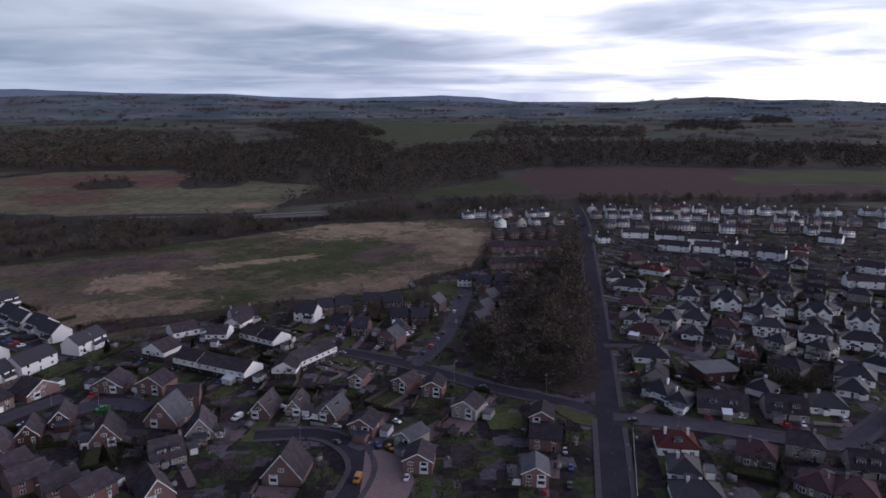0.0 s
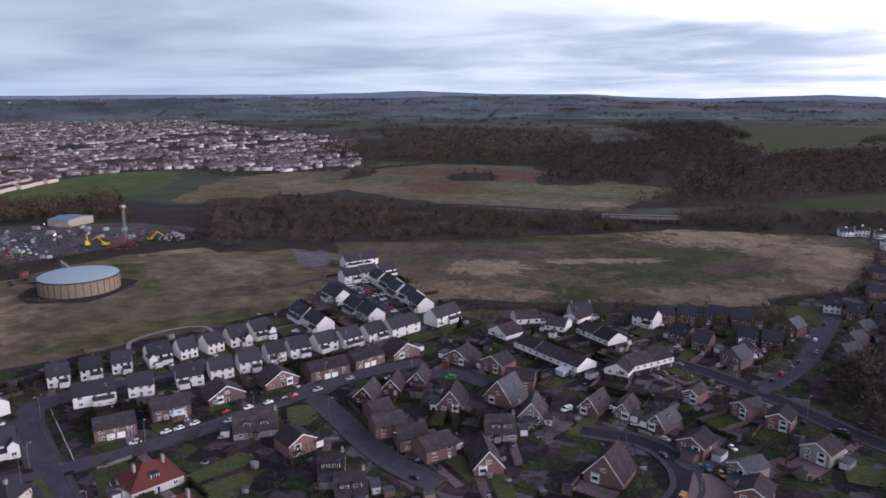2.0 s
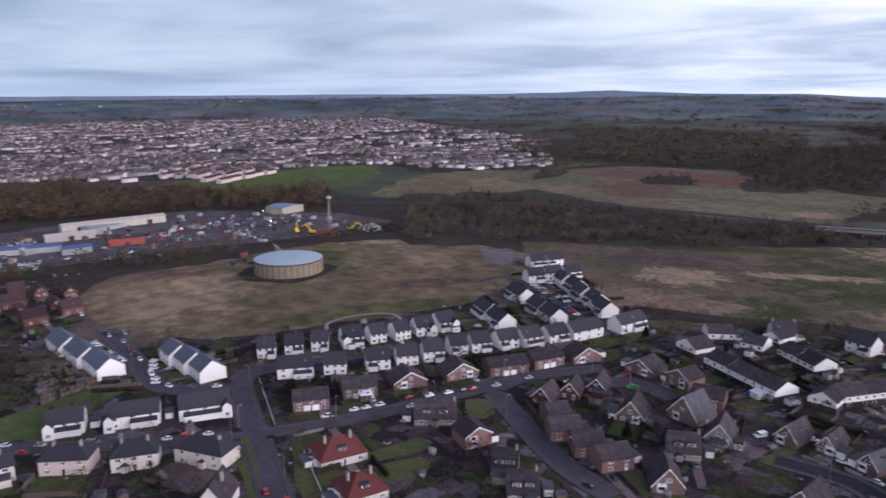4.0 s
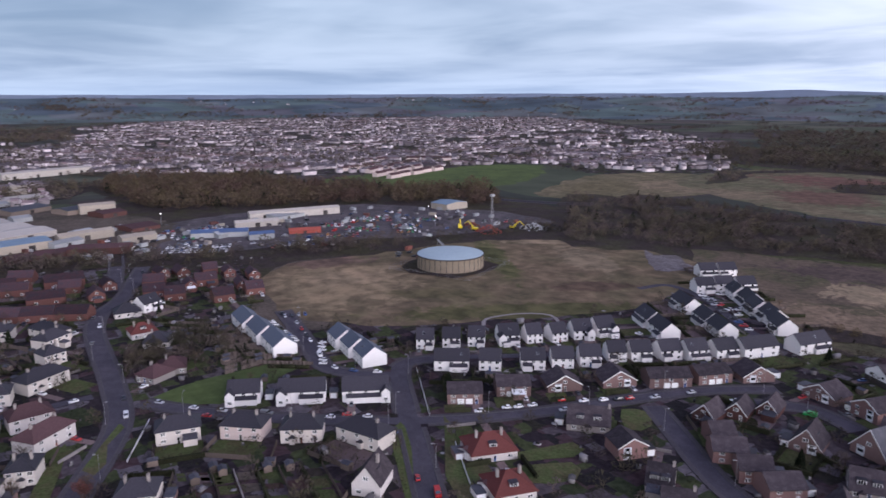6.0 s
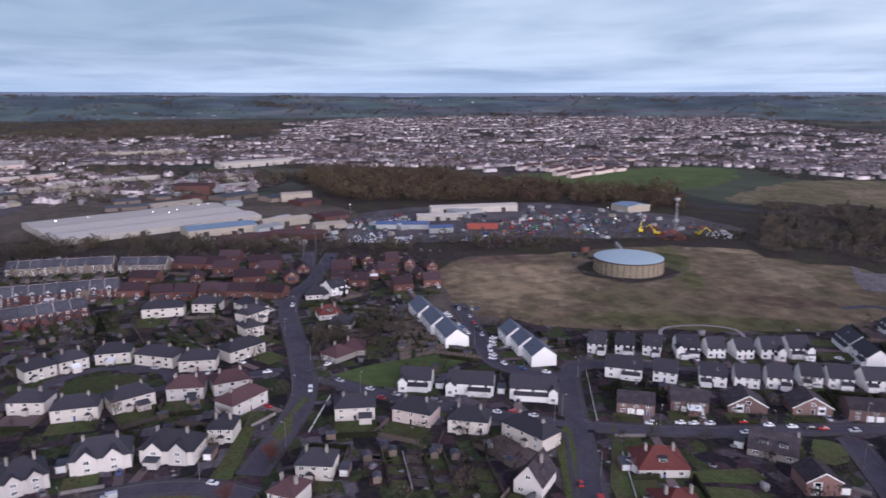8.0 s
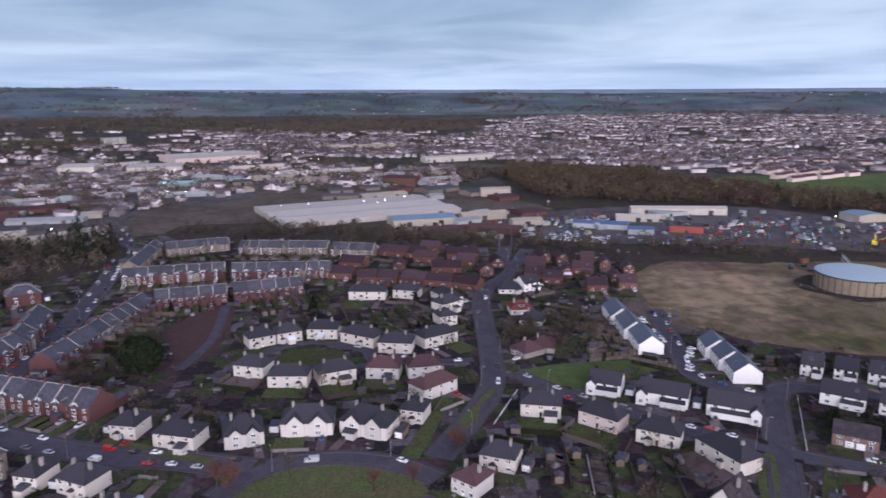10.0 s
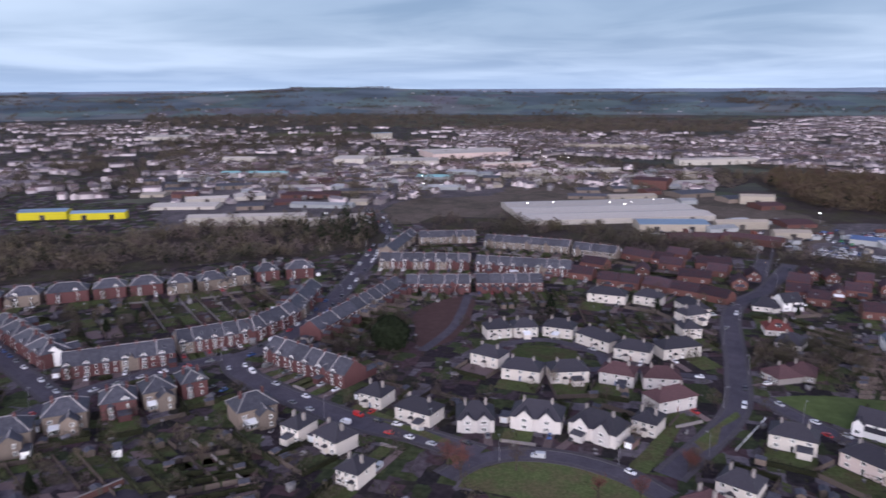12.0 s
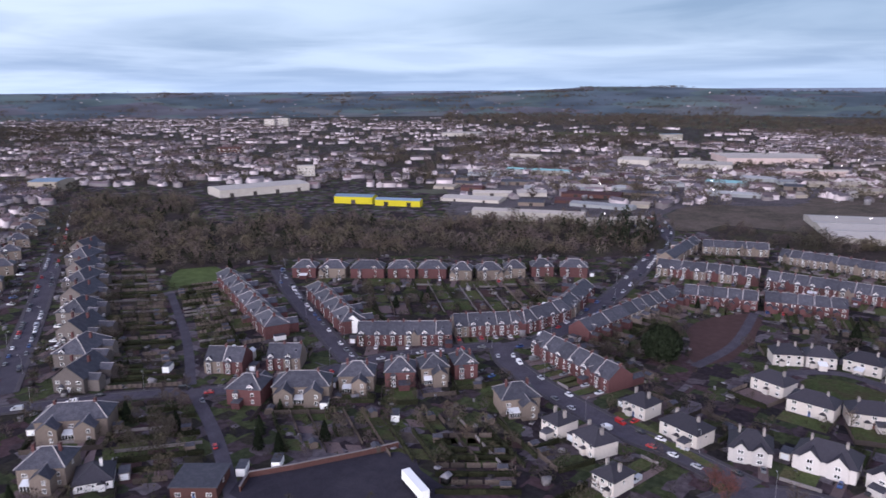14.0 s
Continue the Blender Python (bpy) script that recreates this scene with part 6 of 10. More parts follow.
street("nb", "white pairs along the cross street", [(-321.4, 93.5, -3.4, 18.9, 9.0), (-302.5, 94.2, -3.4, 18.9, 9.0), (-283.5, 94.8, -3.4, 18.9, 9.0), (-274.7, 121.1, -8.0, 12.8, 9.0), (-261.8, 121.1, -8.0, 12.8, 9.0), (-249.0, 121.1, -8.0, 12.8, 9.0)])
street("bunr", "red roofed pair", [(-153.9, 119.5, 71.4, 15.0, 11.0), (-133.1, 110.9, 74.0, 12.5, 10.5)])
street("h2", "cream houses of the near street", [(-218.6, 42.8, 77.6, 14.0, 8.0), (-197.2, 75.3, 59.8, 13.6, 8.0), (-185.5, 89.1, 23.6, 17.5, 8.0), (-185.0, 23.8, 66.9, 11.1, 8.0)])
street("h2p", "cream houses of the near street", [(-209.6, 59.8, 48.8, 14.3, 8.0)])
street("chalw", "cream houses of the near street", [(-158.2, 78.2, 42.8, 8.7, 10.0)])
street("bunb", "cream houses of the near street", [(-278.4, 54.3, 75.5, 11.1, 9.0), (-275.9, 43.6, 29.9, 10.3, 9.0)])
street("bun", "cream houses of the near street", [(-313.7, 55.4, 67.3, 11.2, 9.0), (-367.3, 53.5, 86.6, 12.8, 9.0)])
street("bunr", "cream houses of the near street", [(-330.4, 54.2, 92.8, 11.8, 9.0)])
street("nw", "cream houses of the near street", [(-372.5, 66.3, 117.9, 12.0, 8.0)])
street("h2", "cream crescent", [(-292.5, -64.7, 119.0, 12.1, 8.0), (-297.7, -53.9, 113.1, 11.6, 8.0), (-300.9, -40.3, 84.6, 14.0, 8.0), (-292.4, -24.4, 57.3, 18.0, 8.0), (-281.6, -7.6, 80.5, 14.8, 8.0), (-290.4, 12.6, 121.6, 17.7, 8.0), (-259.0, -63.6, 73.3, 13.3, 8.0), (-248.5, -46.9, 86.9, 15.2, 8.0), (-252.0, -28.4, 111.9, 15.0, 8.0), (-216.9, -0.8, 70.9, 8.4, 8.0), (-360.4, -23.8, 84.6, 20.1, 8.0), (-361.6, -3.6, 73.3, 14.2, 8.0), (-352.7, 14.3, 28.9, 18.2, 8.0), (-338.7, 20.4, 130.0, 13.2, 8.0), (-316.4, 17.2, 111.3, 9.3, 8.0)])
street("h2", "cream crescent", [(-211.1, -92.8, 77.6, 9.8, 8.0), (-203.6, -74.5, 74.6, 14.5, 8.0), (-181.5, -107.7, 75.3, 8.0, 8.0), (-178.3, -93.9, 66.0, 11.2, 8.0), (-162.1, -79.0, 78.7, 8.0, 8.0)])
street("h2r", "cream crescent", [(-254.4, -11.8, 81.4, 13.3, 8.0), (-255.0, 4.8, 97.8, 13.7, 8.0), (-238.1, 10.1, 129.3, 16.4, 8.0), (-172.7, 13.1, 49.3, 8.6, 8.0)])
street("tg", "cream crescent", [(-203.6, -52.6, 106.4, 12.5, 9.0), (-209.8, -34.3, 91.0, 16.9, 9.0), (-208.2, -16.3, 67.2, 17.1, 9.0)])
street("rb", "red brick estate", [(-393.3, -25.8, 82.3, 11.5, 9.0), (-391.2, -14.4, 76.6, 11.8, 9.0), (-389.2, 0.0, 71.2, 15.3, 9.0), (-383.7, 14.5, 67.0, 15.6, 9.0), (-377.1, 28.7, 63.1, 15.9, 9.0), (-459.7, -13.5, 58.6, 20.9, 9.0), (-454.9, 2.9, 84.1, 13.6, 9.0), (-414.2, 21.2, 79.3, 18.6, 9.0), (-449.3, 33.6, 88.4, 20.9, 9.0), (-397.6, 72.1, 77.4, 12.1, 9.0), (-406.1, 102.5, 77.6, 12.7, 9.0), (-368.1, 101.8, 83.6, 11.2, 9.0),
    (-430.0, -38.0, 72.0, 16.0, 9.0), (-441.0, 8.0, 75.0, 14.0, 9.0), (-432.0, 34.0, 75.0, 12.0, 9.0), (-404.0, -42.0, 78.0, 14.0, 9.0), (-420.0, 76.0, 75.0, 12.0, 9.0), (-385.0, 80.0, 78.0, 11.0, 9.0), (-372.0, 120.0, 82.0, 10.0, 9.0), (-432.0, 112.0, 80.0, 9.0, 9.0), (-472.0, 12.0, 72.0, 14.0, 9.0)])
street("rby", "red brick estate", [(-421.3, -7.7, 89.2, 8.4, 11.0), (-407.5, 44.9, 88.7, 8.8, 11.0), (-426.4, 54.1, 92.6, 8.0, 11.0), (-439.6, 86.5, 98.8, 6.9, 11.0), (-434.5, 96.5, 93.8, 8.3, 11.0), (-400.7, 92.2, 81.9, 7.4, 11.0), (-419.0, 120.0, 83.5, 7.3, 11.0), (-405.7, 130.7, 83.2, 7.2, 11.0), (-386.3, 117.4, 82.6, 6.8, 11.0)])
street("rt", "red sandstone terraces", [(-237.6, -148.1, 69.8, 7.7, 12.0), (-234.9, -140.8, 69.8, 7.7, 12.0), (-232.2, -133.5, 69.8, 7.7, 12.0), (-229.5, -126.3, 69.8, 7.7, 12.0), (-226.9, -119.0, 69.8, 7.7, 12.0), (-224.2, -111.7, 69.8, 7.7, 12.0), (-201.5, -213.1, 129.9, 6.9, 12.0), (-205.9, -207.8, 129.9, 6.9, 12.0), (-210.3, -202.6, 129.9, 6.9, 12.0), (-214.8, -197.3, 129.9, 6.9, 12.0), (-219.2, -192.0, 129.9, 6.9, 12.0), (-223.6, -186.7, 129.9, 6.9, 12.0), (-236.9, -187.2, 137.0, 6.5, 12.0), (-241.7, -182.8, 137.0, 6.5, 12.0), (-246.4, -178.4, 137.0, 6.5, 12.0), (-251.2, -173.9, 137.0, 6.5, 12.0)])
street("rt", "red sandstone terraces", [(-255.9, -169.5, 137.0, 6.5, 12.0), (-262.4, -166.4, 170.8, 8.0, 12.0), (-270.2, -165.2, 170.8, 8.0, 12.0), (-278.1, -163.9, 170.8, 8.0, 12.0), (-285.9, -162.6, 170.8, 8.0, 12.0), (-298.1, -163.7, -166.1, 14.7, 12.0), (-312.3, -167.2, -166.1, 14.7, 12.0), (-326.5, -170.8, -166.1, 14.7, 12.0), (-395.9, -161.3, 102.3, 7.1, 12.0), (-397.5, -154.4, 102.3, 7.1, 12.0), (-399.0, -147.5, 102.3, 7.1, 12.0), (-400.5, -140.6, 102.3, 7.1, 12.0), (-402.0, -133.7, 102.3, 7.1, 12.0), (-403.5, -126.8, 102.3, 7.1, 12.0), (-405.0, -119.9, 102.3, 7.1, 12.0), (-406.5, -113.0, 102.3, 7.1, 12.0)])
street("rt", "red sandstone terraces", [(-404.5, -102.0, 92.1, 7.3, 12.0), (-404.8, -94.8, 92.1, 7.3, 12.0), (-405.0, -87.5, 92.1, 7.3, 12.0), (-405.3, -80.2, 92.1, 7.3, 12.0), (-405.6, -73.0, 92.1, 7.3, 12.0), (-405.8, -65.7, 92.1, 7.3, 12.0), (-406.1, -58.4, 92.1, 7.3, 12.0), (-406.4, -51.2, 92.1, 7.3, 12.0), (-142.4, -237.2, 124.9, 7.8, 12.0), (-146.8, -230.8, 124.9, 7.8, 12.0), (-159.6, -221.0, 129.0, 6.8, 12.0), (-163.9, -215.8, 129.0, 6.8, 12.0)])
street("rtr", "red sandstone terraces", [(-271.2, -139.4, 174.0, 8.4, 11.0), (-279.6, -138.5, 174.0, 8.4, 11.0), (-288.0, -137.6, 174.0, 8.4, 11.0), (-296.4, -136.8, 174.0, 8.4, 11.0), (-304.7, -135.9, 174.0, 8.4, 11.0), (-313.1, -135.0, 174.0, 8.4, 11.0), (-321.5, -134.1, 174.0, 8.4, 11.0), (-329.9, -133.2, 174.0, 8.4, 11.0), (-338.3, -132.3, 174.0, 8.4, 11.0), (-346.6, -131.5, 174.0, 8.4, 11.0), (-351.0, -127.0, 106.4, 7.1, 11.0), (-353.0, -120.2, 106.4, 7.1, 11.0), (-355.0, -113.3, 106.4, 7.1, 11.0), (-357.0, -106.5, 106.4, 7.1, 11.0), (-359.1, -99.7, 106.4, 7.1, 11.0), (-363.3, -90.1, 107.3, 7.4, 11.0)])
street("rtr", "red sandstone terraces", [(-365.5, -83.1, 107.3, 7.4, 11.0), (-367.6, -76.1, 107.3, 7.4, 11.0), (-369.8, -69.1, 107.3, 7.4, 11.0), (-372.0, -62.1, 107.3, 7.4, 11.0)])
street("svr", "red sandstone terraces", [(-230.3, -284.2, 64.4, 16.6, 11.0), (-223.2, -269.2, 64.4, 16.6, 11.0), (-216.0, -254.2, 64.4, 16.6, 11.0), (-208.8, -239.3, 64.4, 16.6, 11.0), (-216.6, -346.7, 68.0, 18.3, 11.0), (-209.8, -329.8, 68.0, 18.3, 11.0), (-202.9, -312.8, 68.0, 18.3, 11.0), (-196.1, -295.9, 68.0, 18.3, 11.0), (-189.2, -279.0, 68.0, 18.3, 11.0), (-182.4, -262.0, 68.0, 18.3, 11.0)])
street("st", "stone terraces", [(-472.2, -161.1, 111.9, 6.9, 11.0), (-474.7, -154.8, 111.9, 6.9, 11.0), (-477.3, -148.4, 111.9, 6.9, 11.0), (-479.8, -142.1, 111.9, 6.9, 11.0), (-482.4, -135.7, 111.9, 6.9, 11.0), (-484.9, -129.3, 111.9, 6.9, 11.0), (-473.0, -113.7, 85.3, 6.7, 11.0), (-472.5, -107.0, 85.3, 6.7, 11.0), (-471.9, -100.3, 85.3, 6.7, 11.0), (-471.3, -93.5, 85.3, 6.7, 11.0), (-470.8, -86.8, 85.3, 6.7, 11.0), (-470.2, -80.1, 85.3, 6.7, 11.0), (-469.7, -73.4, 85.3, 6.7, 11.0), (-469.1, -66.7, 85.3, 6.7, 11.0), (-468.6, -60.0, 85.3, 6.7, 11.0), (-431.3, -165.9, -174.6, 15.7, 11.0)])
street("st", "stone terraces", [(-446.9, -167.4, -174.6, 15.7, 11.0), (-462.5, -168.8, -174.6, 15.7, 11.0), (-478.1, -170.3, -174.6, 15.7, 11.0), (-463.3, -51.2, 76.4, 5.9, 11.0), (-461.9, -45.4, 76.4, 5.9, 11.0), (-460.5, -39.7, 76.4, 5.9, 11.0), (-459.1, -34.0, 76.4, 5.9, 11.0), (-457.8, -28.3, 76.4, 5.9, 11.0)])
street("svr", "villas", [(-260.0, -325.7, 128.6, 14.6, 11.0), (-282.6, -295.2, 128.6, 20.2, 11.0), (-295.3, -279.3, 128.6, 16.5, 11.0), (-306.3, -264.6, 124.2, 16.9, 11.0), (-350.8, -216.1, 128.6, 13.5, 11.0), (-361.2, -201.0, 119.5, 16.5, 11.0)])
street("sv", "villas", [(-270.2, -311.8, 123.9, 15.8, 11.0), (-313.9, -248.8, 122.9, 12.7, 11.0), (-324.6, -235.5, 133.5, 15.0, 11.0), (-337.3, -226.8, 128.6, 12.7, 11.0), (-129.1, -437.5, 156.0, 12.4, 11.0)])
street("sv", "villas", [(-147.0, -473.6, 151.8, 13.7, 11.0), (-166.8, -515.3, 159.3, 12.6, 11.0), (-185.6, -553.5, 162.8, 13.4, 11.0), (-205.9, -593.7, 166.5, 14.2, 11.0), (-227.2, -635.4, 170.4, 15.1, 11.0), (-245.3, -671.5, 164.2, 14.6, 11.0)])
street("nwy", "villas", [(-210.0, -229.6, 128.9, 10.7, 9.0)])
street("bun", "villas", [(-73.4, -188.8, 149.9, 10.5, 9.0)])
street("svt", "villas", [(-109.1, -287.7, 126.7, 14.5, 20.0), (-133.4, -344.7, 130.6, 14.5, 20.0), (-159.9, -402.9, 126.9, 14.5, 22.0), (-186.8, -462.7, 125.6, 15.5, 20.0)])
street("svy", "villas", [(-98.0, -262.7, 125.3, 12.5, 18.0), (-121.4, -316.8, 124.2, 13.5, 18.0), (-146.3, -373.1, 126.6, 13.5, 22.0), (-173.2, -432.5, 119.4, 12.5, 18.0), (-200.8, -491.3, 120.8, 13.5, 18.0)])
street("svb", "villas", [(-147.1, -189.4, 131.1, 20.5, 11.0), (-166.0, -181.0, 129.8, 13.4, 11.0), (-190.6, -163.6, 139.3, 11.3, 11.0), (-188.2, -123.0, 141.8, 14.1, 11.0), (-83.5, -225.8, 138.3, 22.5, 11.0), (-65.0, -201.5, 135.7, 13.4, 11.0)])
street("svr", "villas", [(-132.7, -203.2, 123.1, 13.0, 11.0), (-179.0, -171.0, 132.4, 11.7, 11.0), (-200.9, -156.7, 140.6, 9.4, 11.0)])
street("flat", "villas", [(-88.9, -163.4, 129.3, 13.3, 12.0)])


# ---- cars ----
def car_parts(kind):
    """Lofted body from side sections, glazed cabin, wheels."""
    if kind == "van":
        prof = [(-2.4, 0.35, 0.9, 0.86), (-2.35, 0.35, 1.1, 0.92), (-1.5, 0.3, 1.2, 0.95), (-0.9, 0.3, 1.95, 0.93), (2.3, 0.3, 2.0, 0.93), (2.4, 0.4, 1.9, 0.9)]
    else:
        prof = [(-2.1, 0.3, 0.62, 0.74), (-2.0, 0.28, 0.78, 0.84), (-0.9, 0.25, 0.92, 0.88), (1.3, 0.25, 0.98, 0.88), (2.0, 0.3, 0.92, 0.84), (2.12, 0.35, 0.75, 0.76)]
    s = Shape()
    n = len(prof)
    pts = []
    for x, z0, z1, hw in prof:
        pts += [(x, -hw, z0), (x, -hw, z1 - 0.12), (x, -hw * 0.9, z1), (x, hw * 0.9, z1), (x, hw, z1 - 0.12), (x, hw, z0)]
    fs = []
    for i in range(n - 1):
        for k in range(6):
            a, b = i * 6 + k, i * 6 + (k + 1) % 6
            fs.append((a, b, b + 6, a + 6))
    fs += [tuple(range(6)), tuple(reversed(range((n - 1) * 6, n * 6)))]
    s.solid(pts, fs, 0)
    g = Shape()
    if kind == "van":
        for sg in (-1, 1):
            g.face([(-1.35, sg * 0.955, 1.25), (-0.95, sg * 0.95, 1.75), (-0.2, sg * 0.95, 1.75), (-0.2, sg * 0.96, 1.25)])
        g.face([(-1.53, -0.8, 1.24), (-1.53, 0.8, 1.24), (-0.93, 0.78, 1.93), (-0.93, -0.78, 1.93)])
    else:
        lo = [(-0.95, 0.9), (1.85, 0.94)]
        roof = [(-0.25, 1.42), (1.25, 1.42)]
        b, t = 0.80, 0.60
        P = [(lo[0][0], -b, lo[0][1]), (lo[1][0], -b, lo[1][1]), (lo[1][0], b, lo[1][1]), (lo[0][0], b, lo[0][1]), (roof[0][0], -t, roof[0][1]), (roof[1][0], -t, roof[1][1]), (roof[1][0], t, roof[1][1]), (roof[0][0], t, roof[0][1])]
        g.solid(P, [(0, 1, 5, 4), (1, 2, 6, 5), (2, 3, 7, 6), (3, 0, 4, 7)])
        s.box(-0.28, -0.62, 1.415, 1.28, 0.62, 1.47, 0)
        for x0, x1 in ((0.42, 0.52),):
            for sg in (-1, 1):
                s.solid([(x0, sg * 0.81, 0.92), (x1, sg * 0.81, 0.92), (x1, sg * 0.63, 1.42), (x0, sg * 0.63, 1.42)], [(0, 1, 2, 3)], 0)
    w = Shape()
    w.tube((0, -0.1, 0), (0, 0.1, 0), 0.32, 0.32, 10, 0)
    w.tube((0, 0.1, 0), (0, -0.1, 0), 0.32, 0.32, 10, 0)
    w.tube((0, 0.09, 0), (0, 0.115, 0), 0.19, 0.17, 8, 1)
    w.tube((0, -0.09, 0), (0, -0.115, 0), 0.19, 0.17, 8, 1)
    lt = Shape()
    lt.box(-0.03, -0.14, -0.07, 0.03, 0.14, 0.07)
    return s, g, w, lt


CAR_PROTO = {}
YARD_CARS = {}


def car(x, y, deg, colour, kind="car", z=0.18, words="", wheels=True):
    if math.hypot(x, y) > 350:
        YARD_CARS.setdefault((colour, kind), []).append((x, y, radians(deg), 1.0, 1.0))
        return None
    key = (colour, kind, wheels)
    m = pose(x, y, z, 0, 0, deg) @ Matrix.Scale(0.9, 4)
    if key in CAR_PROTO:
        return copy_thing(CAR_PROTO[key], m)
    s, g, w, lt = unit("carparts" + kind, lambda: car_parts(kind))
    names = dict(pearl="white", scarlet="red", amber="orange")
    root = thing("car" if kind == "car" else "van", words or "parked %s %s with dark windows" % (names.get(colour, colour), "hatchback car" if kind == "car" else "panel van"), kind, m, s.mesh("car_body", ["car_" + colour]), "parked vehicles")
    part("cabin_glass", unit("carglass" + kind, lambda: g.mesh("cabin_glass", ["glass"])), root)
    if wheels:
        wm = unit("carwheel", lambda: w.mesh("wheel", ["tyre", "galv"]))
        for xx in (-1.3, 1.3):
            for yy in (-0.8, 0.8):
                part("wheel", wm, root, Matrix.Translation((xx, yy, 0.32)))
    CAR_PROTO[key] = root
    return root


PAINTS = ["silver", "pearl", "pearl", "black", "blue", "scarlet", "grey", "silver", "grey", "pearl", "black"]
TAKEN = []


def free(p, r):
    return all((p[0] - q[0]) ** 2 + (p[1] - q[1]) ** 2 > (r + q[2]) ** 2 for q in TAKEN)


HOUSE_CELLS = {}


def in_house(p, margin=0.5, skip=None):
    if not HOUSE_CELLS:
        for i, hh in enumerate(HOUSES):
            HOUSE_CELLS.setdefault((int(hh[0] // 25), int(hh[1] // 25)), []).append(i)
    cx, cy = int(p[0] // 25), int(p[1] // 25)
    for i in [k for ii in (-1, 0, 1) for jj in (-1, 0, 1) for k in HOUSE_CELLS.get((cx + ii, cy + jj), ())]:
        if i == skip:
            continue
        hx, hy, deg, w, d = HOUSES[i]
        a = radians(deg)
        dx, dy = p[0] - hx, p[1] - hy
        u, v = dx * math.cos(a) + dy * math.sin(a), -dx * math.sin(a) + dy * math.cos(a)
        if abs(u) < w / 2 + margin and -margin < v < d + margin:
            return True
    return False


def index_house(i):
    HOUSE_CELLS.setdefault((int(HOUSES[i][0] // 25), int(HOUSES[i][1] // 25)), []).append(i)


def infill(style_list, group, poly, count, gap):
    """Further houses between the listed ones, each turned to its nearest street."""
    rnd = random.Random("%.0f %.0f" % poly[0])
    xs, ys = [p[0] for p in poly], [p[1] for p in poly]
    n = guard = 0
    while n < count and guard < count * 120:
        guard += 1
        p = (rnd.uniform(min(xs), max(xs)), rnd.uniform(min(ys), max(ys)))
        if not inside(p, poly) or near_road(p, 9) or any((h[0] - p[0]) ** 2 + (h[1] - p[1]) ** 2 < (gap + h[3] * 0.4) ** 2 for h in HOUSES):
            continue
        best = min(((q - Vector(p)).length, i, j) for i, (_, _, line) in enumerate(ROADS) for j, q in enumerate(line[:-1]))
        line = ROADS[best[1]][2]
        d = line[best[2] + 1] - line[best[2]]
        deg = math.degrees(math.atan2(d.y, d.x))
        a = radians(deg)
        if math.cos(a) * (-p[1]) - math.sin(a) * (-p[0]) > 0:
            deg += 180
        w, dd = rnd.uniform(9, 13), rnd.uniform(7.5, 9)
        if in_house(p, 5) or in_house((p[0] - math.sin(radians(deg)) * dd, p[1] + math.cos(radians(deg)) * dd), 4):
            continue
        n += 1
        house(rnd.choice(style_list), group, p[0], p[1], deg + rnd.uniform(-8, 8), w, dd)
        index_house(len(HOUSES) - 1)


def park_along():
    rnd = random.Random(7)
    chance = dict(station_road=0.62, station_road_north=0.5, terrace_street=0.85, villa_street=0.85, west_road=0.45, long_street=0.2, west_loop=0.6, court_ring=0.22, wide_road=0.1, bungalow_road=0.06,
                  avenue=0.03, cross_road=0.08, estate_road=0.3, brick_close=0.1, close_crescent=0.08, cross_street=0.1, green_ring=0.08, upper_road=0.25, west_cross=0.2, back_lane=0.06)
    for k, (name, half, line) in enumerate(ROADS):
        if name not in chance:
            continue
        gap = 0.0
        for i in range(1, len(line) - 1):
            d = line[i + 1] - line[i]
            gap += d.length
            if gap < 6.2:
                continue
            gap = 0.0
            for side in (-1, 1):
                if rnd.random() > chance[name]:
                    continue
                n = Vector((-d.y, d.x)).normalized() * side
                p = line[i] + n * (half - 1.1)
                if not free(p, 2.4) or near_road(p, -0.4, name):
                    continue
                TAKEN.append((p.x, p.y, 2.3))
                deg = math.degrees(math.atan2(d.y, d.x)) + (180 if side > 0 else 0)
                car(p.x, p.y, deg, rnd.choice(PAINTS), "van" if rnd.random() < 0.08 else "car", 0.16 + 0.002 * k, wheels=p.length < 235)


# ---- trees ----
def limb_points(rnd, height, n):
    """Limbs that leave the trunk and spread upward."""
    out = []
    for k in range(n):
        a = k * 2.4 + rnd.uniform(-0.4, 0.4)
        z0 = height * rnd.uniform(0.22, 0.55)
        reach = height * rnd.uniform(0.20, 0.36)
        z1 = min(height * 0.97, z0 + height * rnd.uniform(0.25, 0.5))
        out.append(((0, 0, z0), (math.cos(a) * reach, math.sin(a) * reach, z1)))
    return out


